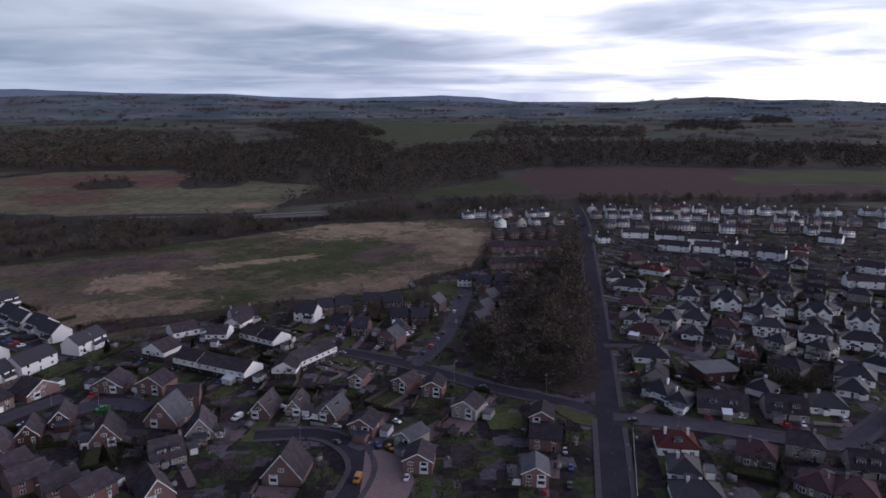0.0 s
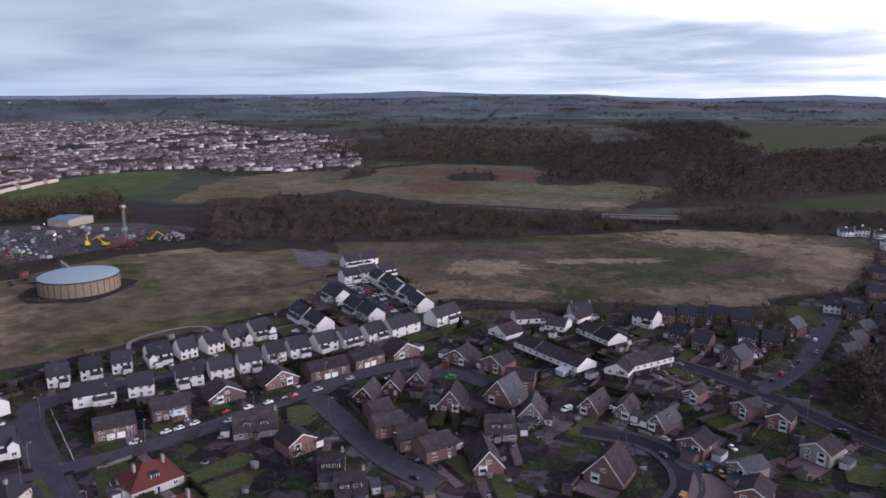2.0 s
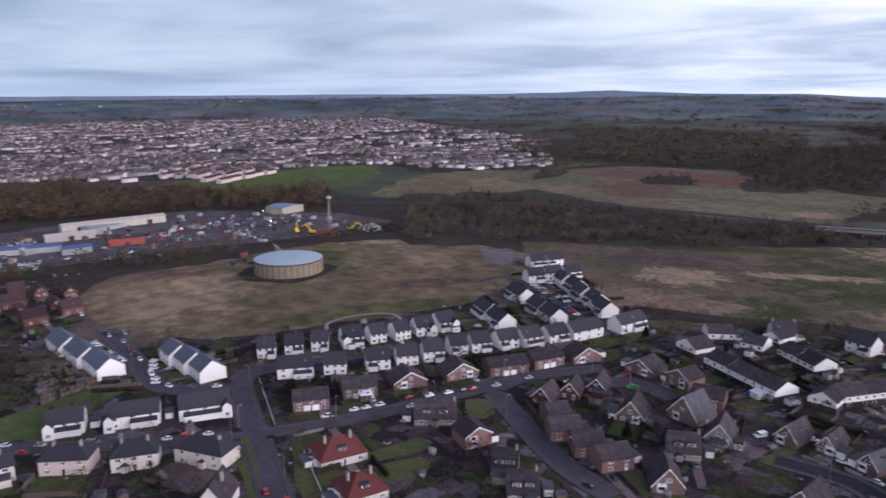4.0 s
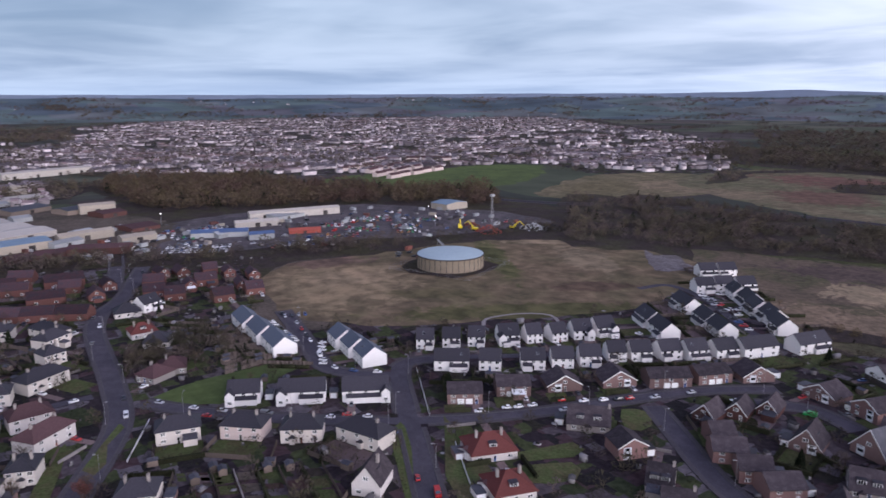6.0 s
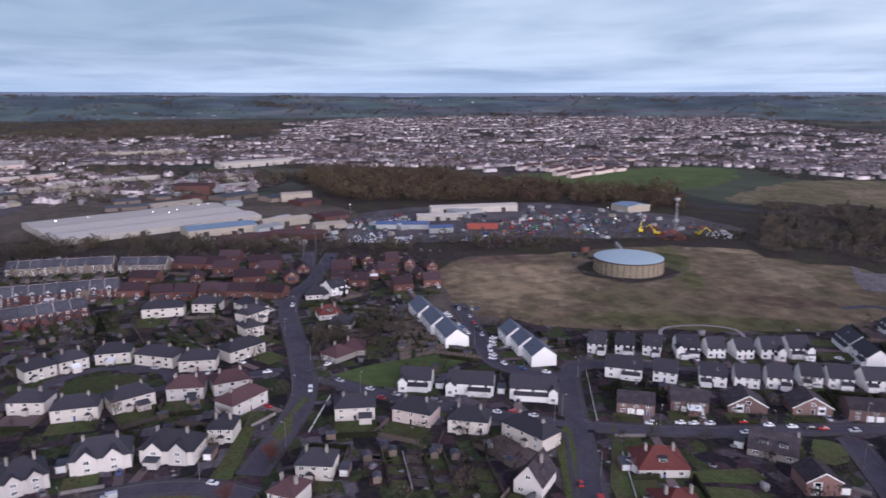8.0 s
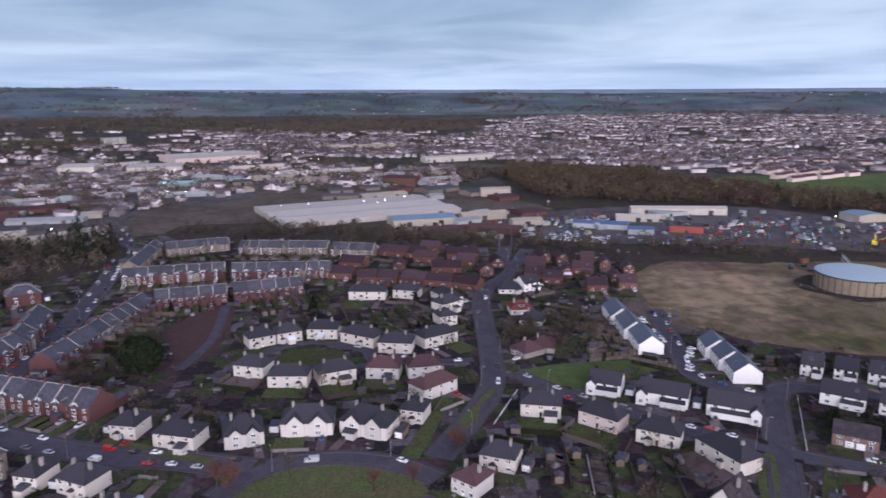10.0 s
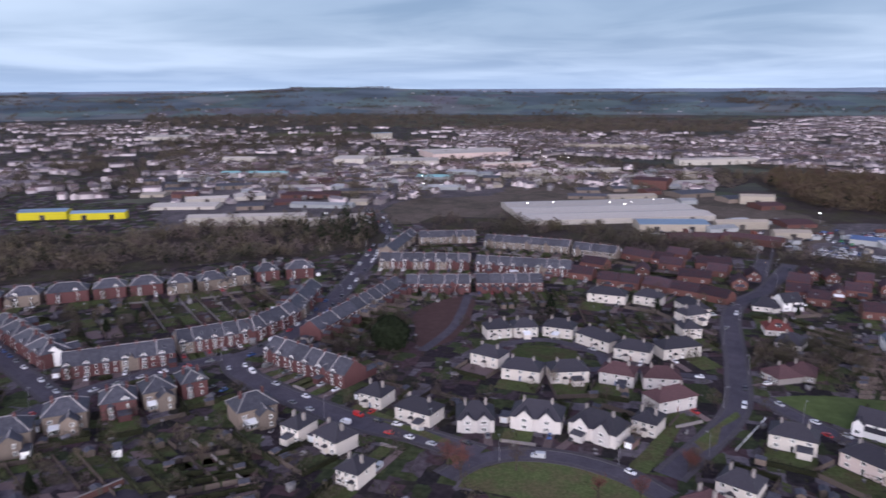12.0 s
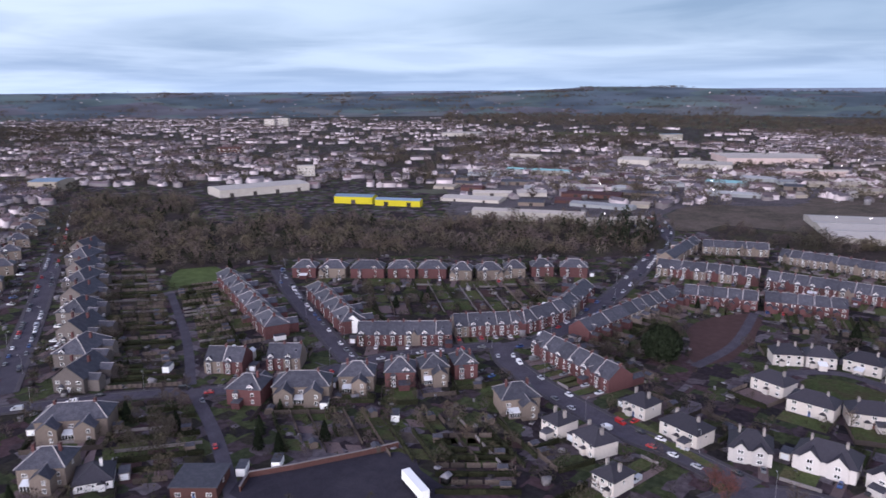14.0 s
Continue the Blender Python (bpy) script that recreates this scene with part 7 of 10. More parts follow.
def bare_tree(seed, height, twigs=420, width=0.06):
    rnd = random.Random(seed)
    t, c = Shape(), Shape()
    t.tube((0, 0, -0.3), (0.1, 0, height * 0.5), height * 0.028, height * 0.016, 7)
    t.tube((0.1, 0, height * 0.5), (0, 0.1, height * 0.92), height * 0.016, height * 0.004, 5)
    limbs = limb_points(rnd, height, 11)
    for a, b in limbs:
        a, b = Vector(a), Vector(b)
        m = (a + b) / 2 + Vector((0, 0, height * 0.03))
        t.tube(a, m, height * 0.011, height * 0.007, 5)
        t.tube(m, b, height * 0.007, height * 0.002, 4)
        for j in range(3):
            q = a.lerp(b, rnd.uniform(0.4, 0.9))
            e = q + Vector((rnd.uniform(-1, 1), rnd.uniform(-1, 1), rnd.uniform(0.1, 1))) * height * 0.12
            t.tube(q, e, height * 0.004, height * 0.001, 3)
    spine = limbs + [((0, 0, height * 0.5), (0, 0, height * 0.95))] * 2
    for k in range(twigs):
        a, b = spine[k % len(spine)]
        p = Vector(a).lerp(Vector(b), rnd.uniform(0.35, 1.05)) + Vector((rnd.gauss(0, 1), rnd.gauss(0, 1), rnd.gauss(0, 0.8))) * height * 0.055
        d = Vector((p.x * 0.5 + rnd.gauss(0, 1) * height * 0.12, p.y * 0.5 + rnd.gauss(0, 1) * height * 0.12, height * 0.2 + rnd.gauss(0, 1) * height * 0.1)).normalized()
        n = d.orthogonal().normalized()
        n.rotate(Matrix.Rotation(rnd.uniform(0, 6.28), 3, d))
        ln = height * rnd.uniform(0.05, 0.12)
        c.face([p - n * width, p + n * width, p + d * ln])
        c.face([p + d * ln * 0.4, p + d * ln * 0.4 + n * width * 0.8, p + d * ln * 0.8 + n * ln * 0.4])
    return t, c


def leafy(seed, height, radius, cone, count):
    """Evergreen: many small sprays round a trunk."""
    rnd = random.Random(seed)
    t, c = Shape(), Shape()
    t.tube((0, 0, -0.3), (0, 0, height * 0.85), height * 0.03, height * 0.008, 7)
    for k in range(6):
        a = k * 1.05
        t.tube((0, 0, height * (0.15 + 0.1 * k)), (math.cos(a) * radius * 0.6, math.sin(a) * radius * 0.6, height * (0.22 + 0.1 * k)), height * 0.012, height * 0.004, 4)
    for k in range(count):
        u = rnd.random()
        z = height * (0.08 + 0.92 * u)
        r = radius * ((1 - u) ** 0.8 if cone else math.sin(math.pi * (0.12 + 0.86 * u)) ** 0.6) * (0.75 + 0.35 * rnd.random())
        lump = 1 + 0.18 * math.sin(k * 0.7) * math.cos(z * 1.7)
        a = rnd.uniform(0, math.tau)
        p = Vector((math.cos(a) * r * lump, math.sin(a) * r * lump, z))
        d = Vector((math.cos(a), math.sin(a), rnd.uniform(-0.6, 0.5))).normalized()
        n = d.orthogonal().normalized()
        n.rotate(Matrix.Rotation(rnd.uniform(0, 6.28), 3, d))
        sz = radius * rnd.uniform(0.12, 0.24)
        m2 = d.cross(n)
        c.face([p - n * sz, p + m2 * sz * 0.5 + d * sz * 0.3, p + n * sz + d * sz * 0.2, p - m2 * sz * 0.5 + d * sz * 0.6])
    return t, c


TREES = {}


def tree(x, y, kind="bare", scale=1.0, words=""):
    rnd = random.Random("%.1f %.1f" % (x, y))
    k = (kind, rnd.randrange(3))
    m = pose(x, y, 0.0, 0, 0, rnd.uniform(0, 360)) @ Matrix.Scale(scale, 4)
    if k not in TREES:
        if kind == "conifer":
            t, c = leafy(k[1], 10, 2.6, True, 900)
        elif kind == "yew":
            t, c = leafy(k[1], 11, 5.5, False, 2600)
        elif kind == "shrub":
            t, c = leafy(k[1], 2.4, 1.5, False, 320)
        else:
            t, c = bare_tree(k[1], 10, 900 if kind == "russet" else 420, 0.05)
        cat = "shrub" if kind == "shrub" else "tree"
        root = thing(cat, words or {"conifer": "dark green conifer in a garden", "yew": "broad dark evergreen tree with dense crown", "shrub": "rounded dark garden shrub"}.get(kind, "bare winter tree with fine brown twigs"), cat, Matrix.Identity(4), None, "trees")
        part("trunk", t.mesh("trunk", ["bark"]), root)
        part("crown", c.mesh("crown", ["needle" if kind in ("conifer", "yew") else "hedge" if kind == "shrub" else "russet" if kind == "russet" else "twigb" if k[1] == 2 else "twig"]), root)
        TREES[k] = root
        root.matrix_basis = m
        return root
    src = TREES[k]
    ob = copy_thing(src, Matrix.Identity(4))
    ob.matrix_basis = m
    return ob


def template(shapes):
    """Vertices and triangles of several shapes as arrays."""
    V, F, mi = [], [], []
    for k, s in enumerate(shapes):
        n = len(V)
        V += s.v
        for f in s.f:
            for j in range(1, len(f) - 1):
                F.append((n + f[0], n + f[j], n + f[j + 1]))
                mi.append(k)
    return np.array(V, dtype=np.float64), np.array(F, dtype=np.int32), np.array(mi, dtype=np.int32)


def scatter(name, temps, places, mats, label, category):
    """One mesh of many copies: places are x, y, turn, width, height."""
    Vs, Fs, Ms, n = [], [], [], 0
    for i, (x, y, a, sw, sh, *base) in enumerate(places):
        V, F, mi = temps[i % len(temps)]
        c, s = math.cos(a), math.sin(a)
        Q = np.empty_like(V)
        Q[:, 0] = (V[:, 0] * c - V[:, 1] * s) * sw + x
        Q[:, 1] = (V[:, 0] * s + V[:, 1] * c) * sw + y
        Q[:, 2] = V[:, 2] * sh + (base[0] if base else 0.0)
        Vs.append(Q)
        Fs.append(F + n)
        Ms.append(mi)
        n += len(V)
    V, F, mi = np.concatenate(Vs), np.concatenate(Fs), np.concatenate(Ms)
    me = bpy.data.meshes.new(name)
    me.vertices.add(len(V))
    me.vertices.foreach_set("co", V.astype(np.float32).ravel())
    me.loops.add(len(F) * 3)
    me.loops.foreach_set("vertex_index", F.ravel())
    me.polygons.add(len(F))
    me.polygons.foreach_set("loop_start", np.arange(0, len(F) * 3, 3, dtype=np.int32))
    for k in mats:
        me.materials.append(M[k])
    me.polygons.foreach_set("material_index", mi)
    me.update()
    me.validate()
    return tagged(new(name, me), label, category, kind="stuff")


def poly_area(p):
    return abs(sum(a[0] * b[1] - a[1] * b[0] for a, b in zip(p, p[1:] + p[:1]))) / 2


def wood_tree(seed, twigs, size, limbs=3):
    """A light tree for woods seen from afar: a forked trunk and an open crown of twig sprays."""
    rnd = random.Random(seed)
    t, c = Shape(), Shape()
    t.tube((0, 0, 0), (0.02, 0, 0.5), 0.018, 0.010, 4)
    for k in range(limbs):
        a = k * 2.1 + rnd.random()
        t.tube((0, 0, 0.3), (math.cos(a) * 0.25, math.sin(a) * 0.25, 0.75), 0.009, 0.003, 3)
    for k in range(twigs):
        u = rnd.random()
        z = 0.16 + 0.84 * u
        r = 0.40 * math.sin(math.pi * min(1.0, 0.22 + 0.80 * u)) ** 0.7 * rnd.random() ** 0.4 * (1 + 0.25 * math.sin(k * 1.3))
        a = rnd.uniform(0, math.tau)
        p = Vector((math.cos(a) * r, math.sin(a) * r, z))
        d = Vector((math.cos(a) * 0.6 + rnd.gauss(0, 0.4), math.sin(a) * 0.6 + rnd.gauss(0, 0.4), 0.7 + rnd.gauss(0, 0.4))).normalized()
        n = d.orthogonal().normalized()
        n.rotate(Matrix.Rotation(rnd.uniform(0, 6.28), 3, d))
        ln = size * rnd.uniform(0.6, 1.5)
        c.face([p - n * ln * 0.22, p + n * ln * 0.22, p + d * ln])
    return t, c


WOOD_T = [template(wood_tree(20 + k, 74, 0.14)) for k in range(5)]
WOOD_NEAR = [template(wood_tree(30 + k, 240, 0.095)) for k in range(4)]
WOOD_FAR = [template(wood_tree(40 + k, 46, 0.19, 0)) for k in range(4)]
PINE_T = [template(leafy(60 + k, 1.0, 0.3, True, 90)) for k in range(2)]


def wood(name, count, height, pts):
    rnd = random.Random(name)
    xs, ys = [p[0] for p in pts], [p[1] for p in pts]
    mid = math.hypot(sum(xs) / len(xs), sum(ys) / len(ys))
    area = poly_area(pts)
    per = 52 if mid < 760 else 44 if "brown" in name else 170 if mid < 1500 else 400
    n = max(30, min(3000, int(area / per * (0.78 if mid > 430 else 1.0))))
    places, pines = [], []
    guard = 0
    while len(places) + len(pines) < n and guard < n * 40:
        guard += 1
        p = (rnd.uniform(min(xs), max(xs)), rnd.uniform(min(ys), max(ys)))
        if mid > 430 and name.split("_")[0] in ("belt", "rail", "brown", "hedge", "plain", "park", "depot") and "brown" not in name and noise.noise(Vector((p[0], p[1], 0)) / 34.0) < -0.16:
            continue
        if not inside(p, pts) or near_road(p, 1.5) or (mid < 640 and in_house(p, 2)):
            continue
        h = height * (rnd.uniform(0.45, 0.9) if rnd.random() < 0.85 else rnd.uniform(0.9, 1.25))
        spread = h * rnd.uniform(1.05, 1.5) * (1.0 if mid < 1500 else 1.7)
        (pines if rnd.random() < (0.6 if "pine" in name else 0.16 if "park" in name else 0.04) else places).append((*p, rnd.uniform(0, 6.28), spread, h))
    russet = "brown" in name or "scrub" in name
    for k in range(0, len(places), 1400):
        scatter("woodland", WOOD_NEAR if mid < 430 else WOOD_T if mid < 900 else WOOD_FAR, places[k:k + 1400], ["bark", "twigb" if russet else "twig"], "leafless winter wood of dark brown trees", "woodland")
    if pines:
        scatter("woodland", PINE_T, pines, ["bark", "needle"], "dark evergreens among the bare wood", "woodland")
    if mid < 1600:
        field("wood_floor", "woodfloor", pts, 0.012, "dark leaf litter under the bare trees", "ground")


# ---- distant town ----
def cottage(w, d, e, r):
    a, b = Shape(), Shape()
    g = gable_walls(w, d, e, r, "x")
    a.v, a.f, a.m = g.v, g.f, g.m
    o = 0.3
    b.solid([(-w / 2, -o, e), (w / 2, -o, e), (w / 2, d / 2, e + r + 0.1), (-w / 2, d / 2, e + r + 0.1), (w / 2, d + o, e), (-w / 2, d + o, e)], [(0, 1, 2, 3), (3, 2, 4, 5)])
    return template([a, b])


TOWN_T = [cottage(10, 8, 4.6, 2.3), cottage(12, 8, 4.4, 2.2), cottage(17, 8, 4.6, 2.3), cottage(9, 8, 2.8, 2.4), cottage(9, 9, 4.8, 2.6), cottage(12, 9, 2.9, 2.5), cottage(24, 8, 4.4, 2.2)]


def town(name, count, pts, green=0.6, runs=(4, 6, 8)):
    """Streets of small houses in blocks that each lie their own way."""
    rnd = random.Random(name)
    xs, ys = [p[0] for p in pts], [p[1] for p in pts]
    places, crowns = [], []
    guard = 0
    while len(places) < count and guard < count * 9:
        guard += 1
        p = (rnd.uniform(min(xs), max(xs)), rnd.uniform(min(ys), max(ys)))
        if not inside(p, pts):
            continue
        q = Vector((p[0] / 260.0, p[1] / 260.0, 1.7))
        a = math.atan2(-p[0], p[1]) + 0.75 * noise.cell(q) + (rnd.uniform(-0.5, 0.5) if runs[0] < 4 else rnd.uniform(-0.12, 0.12))
        ux, uy = math.cos(a), math.sin(a)
        for k in range(rnd.choice(runs)):
            x, y = p[0] + ux * k * 15 + rnd.uniform(-2, 2), p[1] + uy * k * 15 + rnd.uniform(-4, 4)
            if inside((x, y), pts) and rnd.random() < 0.9 and not near_road((x, y), 3):
                places.append((x, y, a + (math.pi if rnd.random() < 0.5 else 0) + (math.pi / 2 if rnd.random() < 0.16 else 0) + rnd.uniform(-0.1, 0.1), rnd.uniform(0.75, 1.05), rnd.uniform(0.8, 1.15)))
            for _ in range(int(green + rnd.random())):
                crowns.append((x - uy * rnd.uniform(9, 24) + rnd.uniform(-5, 5), y + ux * rnd.uniform(9, 24) + rnd.uniform(-5, 5), rnd.uniform(0, 6.28), rnd.uniform(9, 18), rnd.uniform(5, 12)))
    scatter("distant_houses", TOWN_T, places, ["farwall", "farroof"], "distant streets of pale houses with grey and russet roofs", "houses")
    if crowns:
        scatter("distant_trees", WOOD_FAR, crowns, ["bark", "twig"], "bare trees between the distant houses", "trees")


def row_house(w, roof_hip):
    """A pair of houses for the far streets, with chimneys and windows."""
    a, b, c = Shape(), Shape(), Shape()
    g = gable_walls(w, 8.0, 5.0, 2.7, "x")
    a.v, a.f, a.m = g.v, g.f, g.m
    a.box(-0.5, 3.6, 7.0, 0.5, 4.4, 8.9)
    b.solid([(-w / 2 - 0.2, -0.3, 4.85), (w / 2 + 0.2, -0.3, 4.85), (w / 2 + 0.2 - roof_hip, 4.0, 7.85), (-w / 2 - 0.2 + roof_hip, 4.0, 7.85), (w / 2 + 0.2, 8.3, 4.85), (-w / 2 - 0.2, 8.3, 4.85)], [(0, 1, 2, 3), (3, 2, 4, 5)] + ([(1, 4, 2), (5, 0, 3)] if roof_hip else []))
    for z in (0.9, 3.4):
        for k in range(4):
            x = -w / 2 + w * (k + 0.5) / 4
            c.box(x - 0.6, -0.05, z, x + 0.6, 0.0, z + 1.2)
    return template([a, b, c])


def far_streets():
    kinds = {}
    for style, x, y, deg, w, d in FAR_ROWS:
        rnd = random.Random("%.0f%.0f" % (x, y))
        wall = {"semi": "limewash", "pk": "greywall", "brk": "brickb", "rb": "brickr"}[style]
        if style == "semi" and rnd.random() < 0.4:
            wall = rnd.choice(["cream", "cream", "greywall", "pink"])
        roof = "tileb" if style == "rb" else rnd.choice(["tiled", "tiled", "slate", "slatew", "tileb"])
        hip = 2.0 if rnd.random() < (0.7 if style == "pk" else 0.25) else 0.0
        wide = max(7, round(w) - rnd.choice([2, 3, 4])) if style != "rb" else round(w)
        turn = 90 if style != "rb" and rnd.random() < 0.05 else 0
        kinds.setdefault((wall, roof), []).append((unit(("row", wide, hip), lambda: row_house(wide, hip)), (x + rnd.uniform(-2, 2), y + rnd.uniform(-5, 5), radians(deg + turn + rnd.uniform(-12, 12)), 1.0, rnd.uniform(0.8, 1.08))))
    for (wall, roof), rows in kinds.items():
        scatter("row_houses", [r[0] for r in rows], [r[1] for r in rows], [wall, roof, "glass"], "far rows of houses with chimneys and dark roofs", "houses")


far_streets()
wood("belt", 430, 7.5, [(-382, 361), (-301, 430), (-203, 492), (-124, 574), (-115, 646), (-140, 643), (-252, 606), (-351, 597), (-477, 576), (-570, 541)])
wood("belt_west", 260, 6.5, [(-402, 442), (-293, 455), (-216, 493), (-141, 550), (-112, 576), (-119, 598), (-236, 600), (-391, 614), (-534, 595)])
wood("belt_east", 120, 8, [(-107, 589), (8, 617), (19, 654), (9, 714), (-50, 738), (-100, 671), (-117, 645)])
wood("hedge_trees", 170, 8, [(9, 671), (505, 722), (527, 755), (129, 738), (9, 718)])
wood("great_wood", 650, 13, [(-157, 681), (-52, 764), (71, 921), (100, 1035), (272, 1076), (714, 1043), (970, 1425), (651, 1590), (150, 1628), (-51, 1455), (-119, 1035), (-151, 768)])
wood("dark_wood", 340, 13, [(-372, 989), (-183, 862), (-127, 862), (-78, 1035), (-97, 1455), (-284, 1951), (-430, 1487), (-501, 1341)])
wood("far_wood_west", 160, 13, [(-655, 1040), (-401, 1040), (-372, 1000), (-430, 1487), (-560, 1900), (-1000, 2100), (-1250, 1900)])
wood("mid_wood", 160, 12, [(-814, 1035), (-389, 1027), (-476, 1266), (-821, 1315), (-1011, 1290)])
wood("ridge_wood", 130, 13, [(-641, 2431), (-366, 2827), (-141, 1897), (-296, 1668)])
wood("ridge_wood_east", 150, 13, [(50, 1753), (482, 1709), (660, 2349), (208, 2272)])
wood("hill_copse", 40, 14, [(680, 2199), (890, 2099), (1127, 2770), (946, 2885)])
wood("round_copse", 40, 14, [(1148, 2664), (1299, 2664), (1599, 3295), (1433, 3295)])
wood("avenue_wood", 85, 13, [(13, 285), (29, 327), (43, 394), (73, 442), (87, 427), (73, 336), (56, 246), (37, 244), (15, 262)])
wood("avenue_trees", 35, 10, [(66, 442), (90, 445), (115, 595), (104, 595)])
wood("brown_wood", 300, 13, [(-837, 112), (-705, 142), (-670, 250), (-640, 330), (-598, 388), (-545, 425), (-590, 455), (-672, 504), (-738, 388), (-821, 328), (-943, 292), (-1020, 138)])
wood("rail_belt", 230, 9, [(-551, -158), (-489, 48), (-465, 156), (-449, 265), (-463, 274), (-496, 131), (-519, 52), (-581, -166)])
wood("park_wood", 520, 10, [(-181, -475), (-229, -527), (-215, -413), (-249, -390), (-283, -377), (-361, -294), (-439, -196), (-496, -205), (-530, -305), (-427, -410), (-416, -469), (-319, -539), (-399, -669), (-348, -750), (-278, -707)])
wood("rail_thicket", 90, 7, [(-515, -168), (-524, -93), (-484, -22), (-500, 33), (-500, 78), (-535, 83), (-535, 36), (-575, -55), (-590, -124), (-580, -189)])
wood("rail_thicket_north", 90, 6, [(-485, 88), (-474, 147), (-448, 194), (-425, 249), (-460, 269), (-485, 209), (-489, 152), (-508, 92)])
wood("works_trees", 90, 9, [(-640, -330), (-720, -300), (-800, -330), (-830, -370), (-720, -370), (-650, -380)])
wood("works_trees_west", 90, 9, [(-820, -520), (-900, -470), (-960, -520), (-900, -580), (-840, -580)])
wood("works_trees_east", 90, 9, [(-880, -20), (-960, 40), (-1010, 100), (-960, 130), (-870, 70)])
wood("tank_trees", 90, 7, [(-447, 264), (-437, 336), (-419, 389), (-384, 401), (-443, 409), (-450, 346)])
wood("marsh_scrub", 90, 4, [(-164, 306), (-131, 322), (-86, 339), (-66, 355), (-74, 365), (-136, 336), (-172, 322)])
wood("green_trees", 45, 9, [(-867, 387), (-683, 373), (-634, 476), (-656, 492), (-701, 419), (-818, 413)])
wood("plain_wood", 200, 12, [(-1787, -1492), (-2085, -1064), (-1862, -417), (-1926, 195), (-2601, 262), (-3016, -673), (-3189, -1622), (-2806, -2332)])
wood("town_wood", 150, 12, [(-490, -1677), (-688, -1616), (-910, -1875), (-1036, -2461), (-745, -2524)])
wood("south_wood", 160, 12, [(-1001, -789), (-1220, -708), (-1419, -585), (-1710, -706), (-1328, -1029)])
wood("moor_wood", 80, 12, [(-1859, -539), (-1771, -167), (-2038, 206), (-2304, 232), (-2304, -402)])
wood("depot_belt", 60, 8, [(-1128, -154), (-1021, -22), (-888, 134), (-937, 141), (-1100, -23), (-1220, -166)])
wood("depot_belt_b", 60, 8, [(-1207, -16), (-1131, 92), (-1043, 141), (-1111, 151), (-1275, 39)])
wood("works_clump", 40, 10, [(-758, -767), (-792, -729), (-981, -900), (-981, -971)])
wood("works_clump_b", 40, 10, [(-949, -770), (-979, -739), (-1369, -1036), (-1385, -1112)])
wood("works_clump_c", 40, 9, [(-620, -550), (-645, -543), (-918, -775), (-919, -804)])
wood("works_belt", 60, 8, [(-720, -550), (-784, -418), (-827, -441), (-768, -586)])
wood("works_belt_b", 60, 8, [(-849, -371), (-868, -165), (-907, -100), (-945, -104), (-913, -251), (-898, -392)])
wood("pine_clump", 60, 13, [(-433, -240), (-457, -192), (-532, -221), (-543, -249), (-522, -280)])
wood("pasture_clump", 30, 8, [(-420, 807), (-368, 830), (-408, 909), (-447, 874)])
wood("pasture_pine", 30, 11, [(-303, 819), (-243, 852), (-285, 982), (-337, 919)])
wood("pasture_hedge", 40, 6, [(-596, 882), (-496, 1061), (-384, 1066), (-397, 1099), (-513, 1097), (-615, 910)])
wood("town_edge_trees", 40, 9, [(-550, 749), (-545, 806), (-602, 921), (-615, 865)])
wood("park_clump", 40, 11, [(-405, -827), (-471, -812), (-551, -948), (-487, -972)])
wood("town_clump", 40, 9, [(-573, -790), (-640, -735), (-685, -786), (-620, -853)])
wood("town_clump_b", 40, 9, [(-769, -802), (-802, -758), (-899, -848), (-863, -891)])
wood("town_clump_c", 40, 10, [(-841, -697), (-883, -677), (-1070, -821), (-1037, -844)])
wood("lane_scrub", 40, 5, [(-16, 394), (5, 413), (33, 466), (32, 513), (20, 442), (-8, 411)])


def hill_trees():
    """Copses and hedgerow lines over the rising far land."""
    rnd = random.Random(71)
    groups = {}
    for k in range(560):
        az = rnd.uniform(-38, 168)
        r = 3360 + 1180 * rnd.random()
        cop = rnd.random() < 0.16
        a = radians(az) + rnd.choice([0.0, 0.0, 0.25, -0.3, 1.4])
        for j in range(rnd.randrange(10, 40) if cop else rnd.randrange(5, 14)):
            if cop:
                dx, dy = rnd.gauss(0, 60), rnd.gauss(0, 26)
            else:
                dx, dy = j * rnd.uniform(14, 24), rnd.uniform(-4, 4)
            x = -r * math.sin(radians(az)) + math.cos(a) * dx - math.sin(a) * dy
            y = r * math.cos(radians(az)) + math.sin(a) * dx + math.cos(a) * dy
            rr, aa = math.hypot(x, y), math.degrees(math.atan2(-x, y))
            if 3340 < rr < 4640:
                groups.setdefault(int(aa // 60), []).append((x, y, rnd.uniform(0, 6.28), rnd.uniform(14, 24), rnd.uniform(6, 11), land_height(rr, aa) - 0.5))
    for rows in groups.values():
        scatter("hill_trees", [template(wood_tree(90 + k, 12, 0.36, 0)) for k in range(4)], rows, ["bark", "twig"], "bare copses and hedgerow trees on far hills", "trees")
    farms = []
    for k in range(150):
        az, r = rnd.uniform(-38, 168), 3360 + 1150 * rnd.random()
        farms.append((-r * math.sin(radians(az)), r * math.cos(radians(az)), rnd.uniform(0, 3.1), rnd.uniform(0.5, 1.0), rnd.uniform(0.5, 0.9), land_height(r, az) - 0.3))
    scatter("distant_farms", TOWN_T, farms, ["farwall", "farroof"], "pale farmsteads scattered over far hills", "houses")


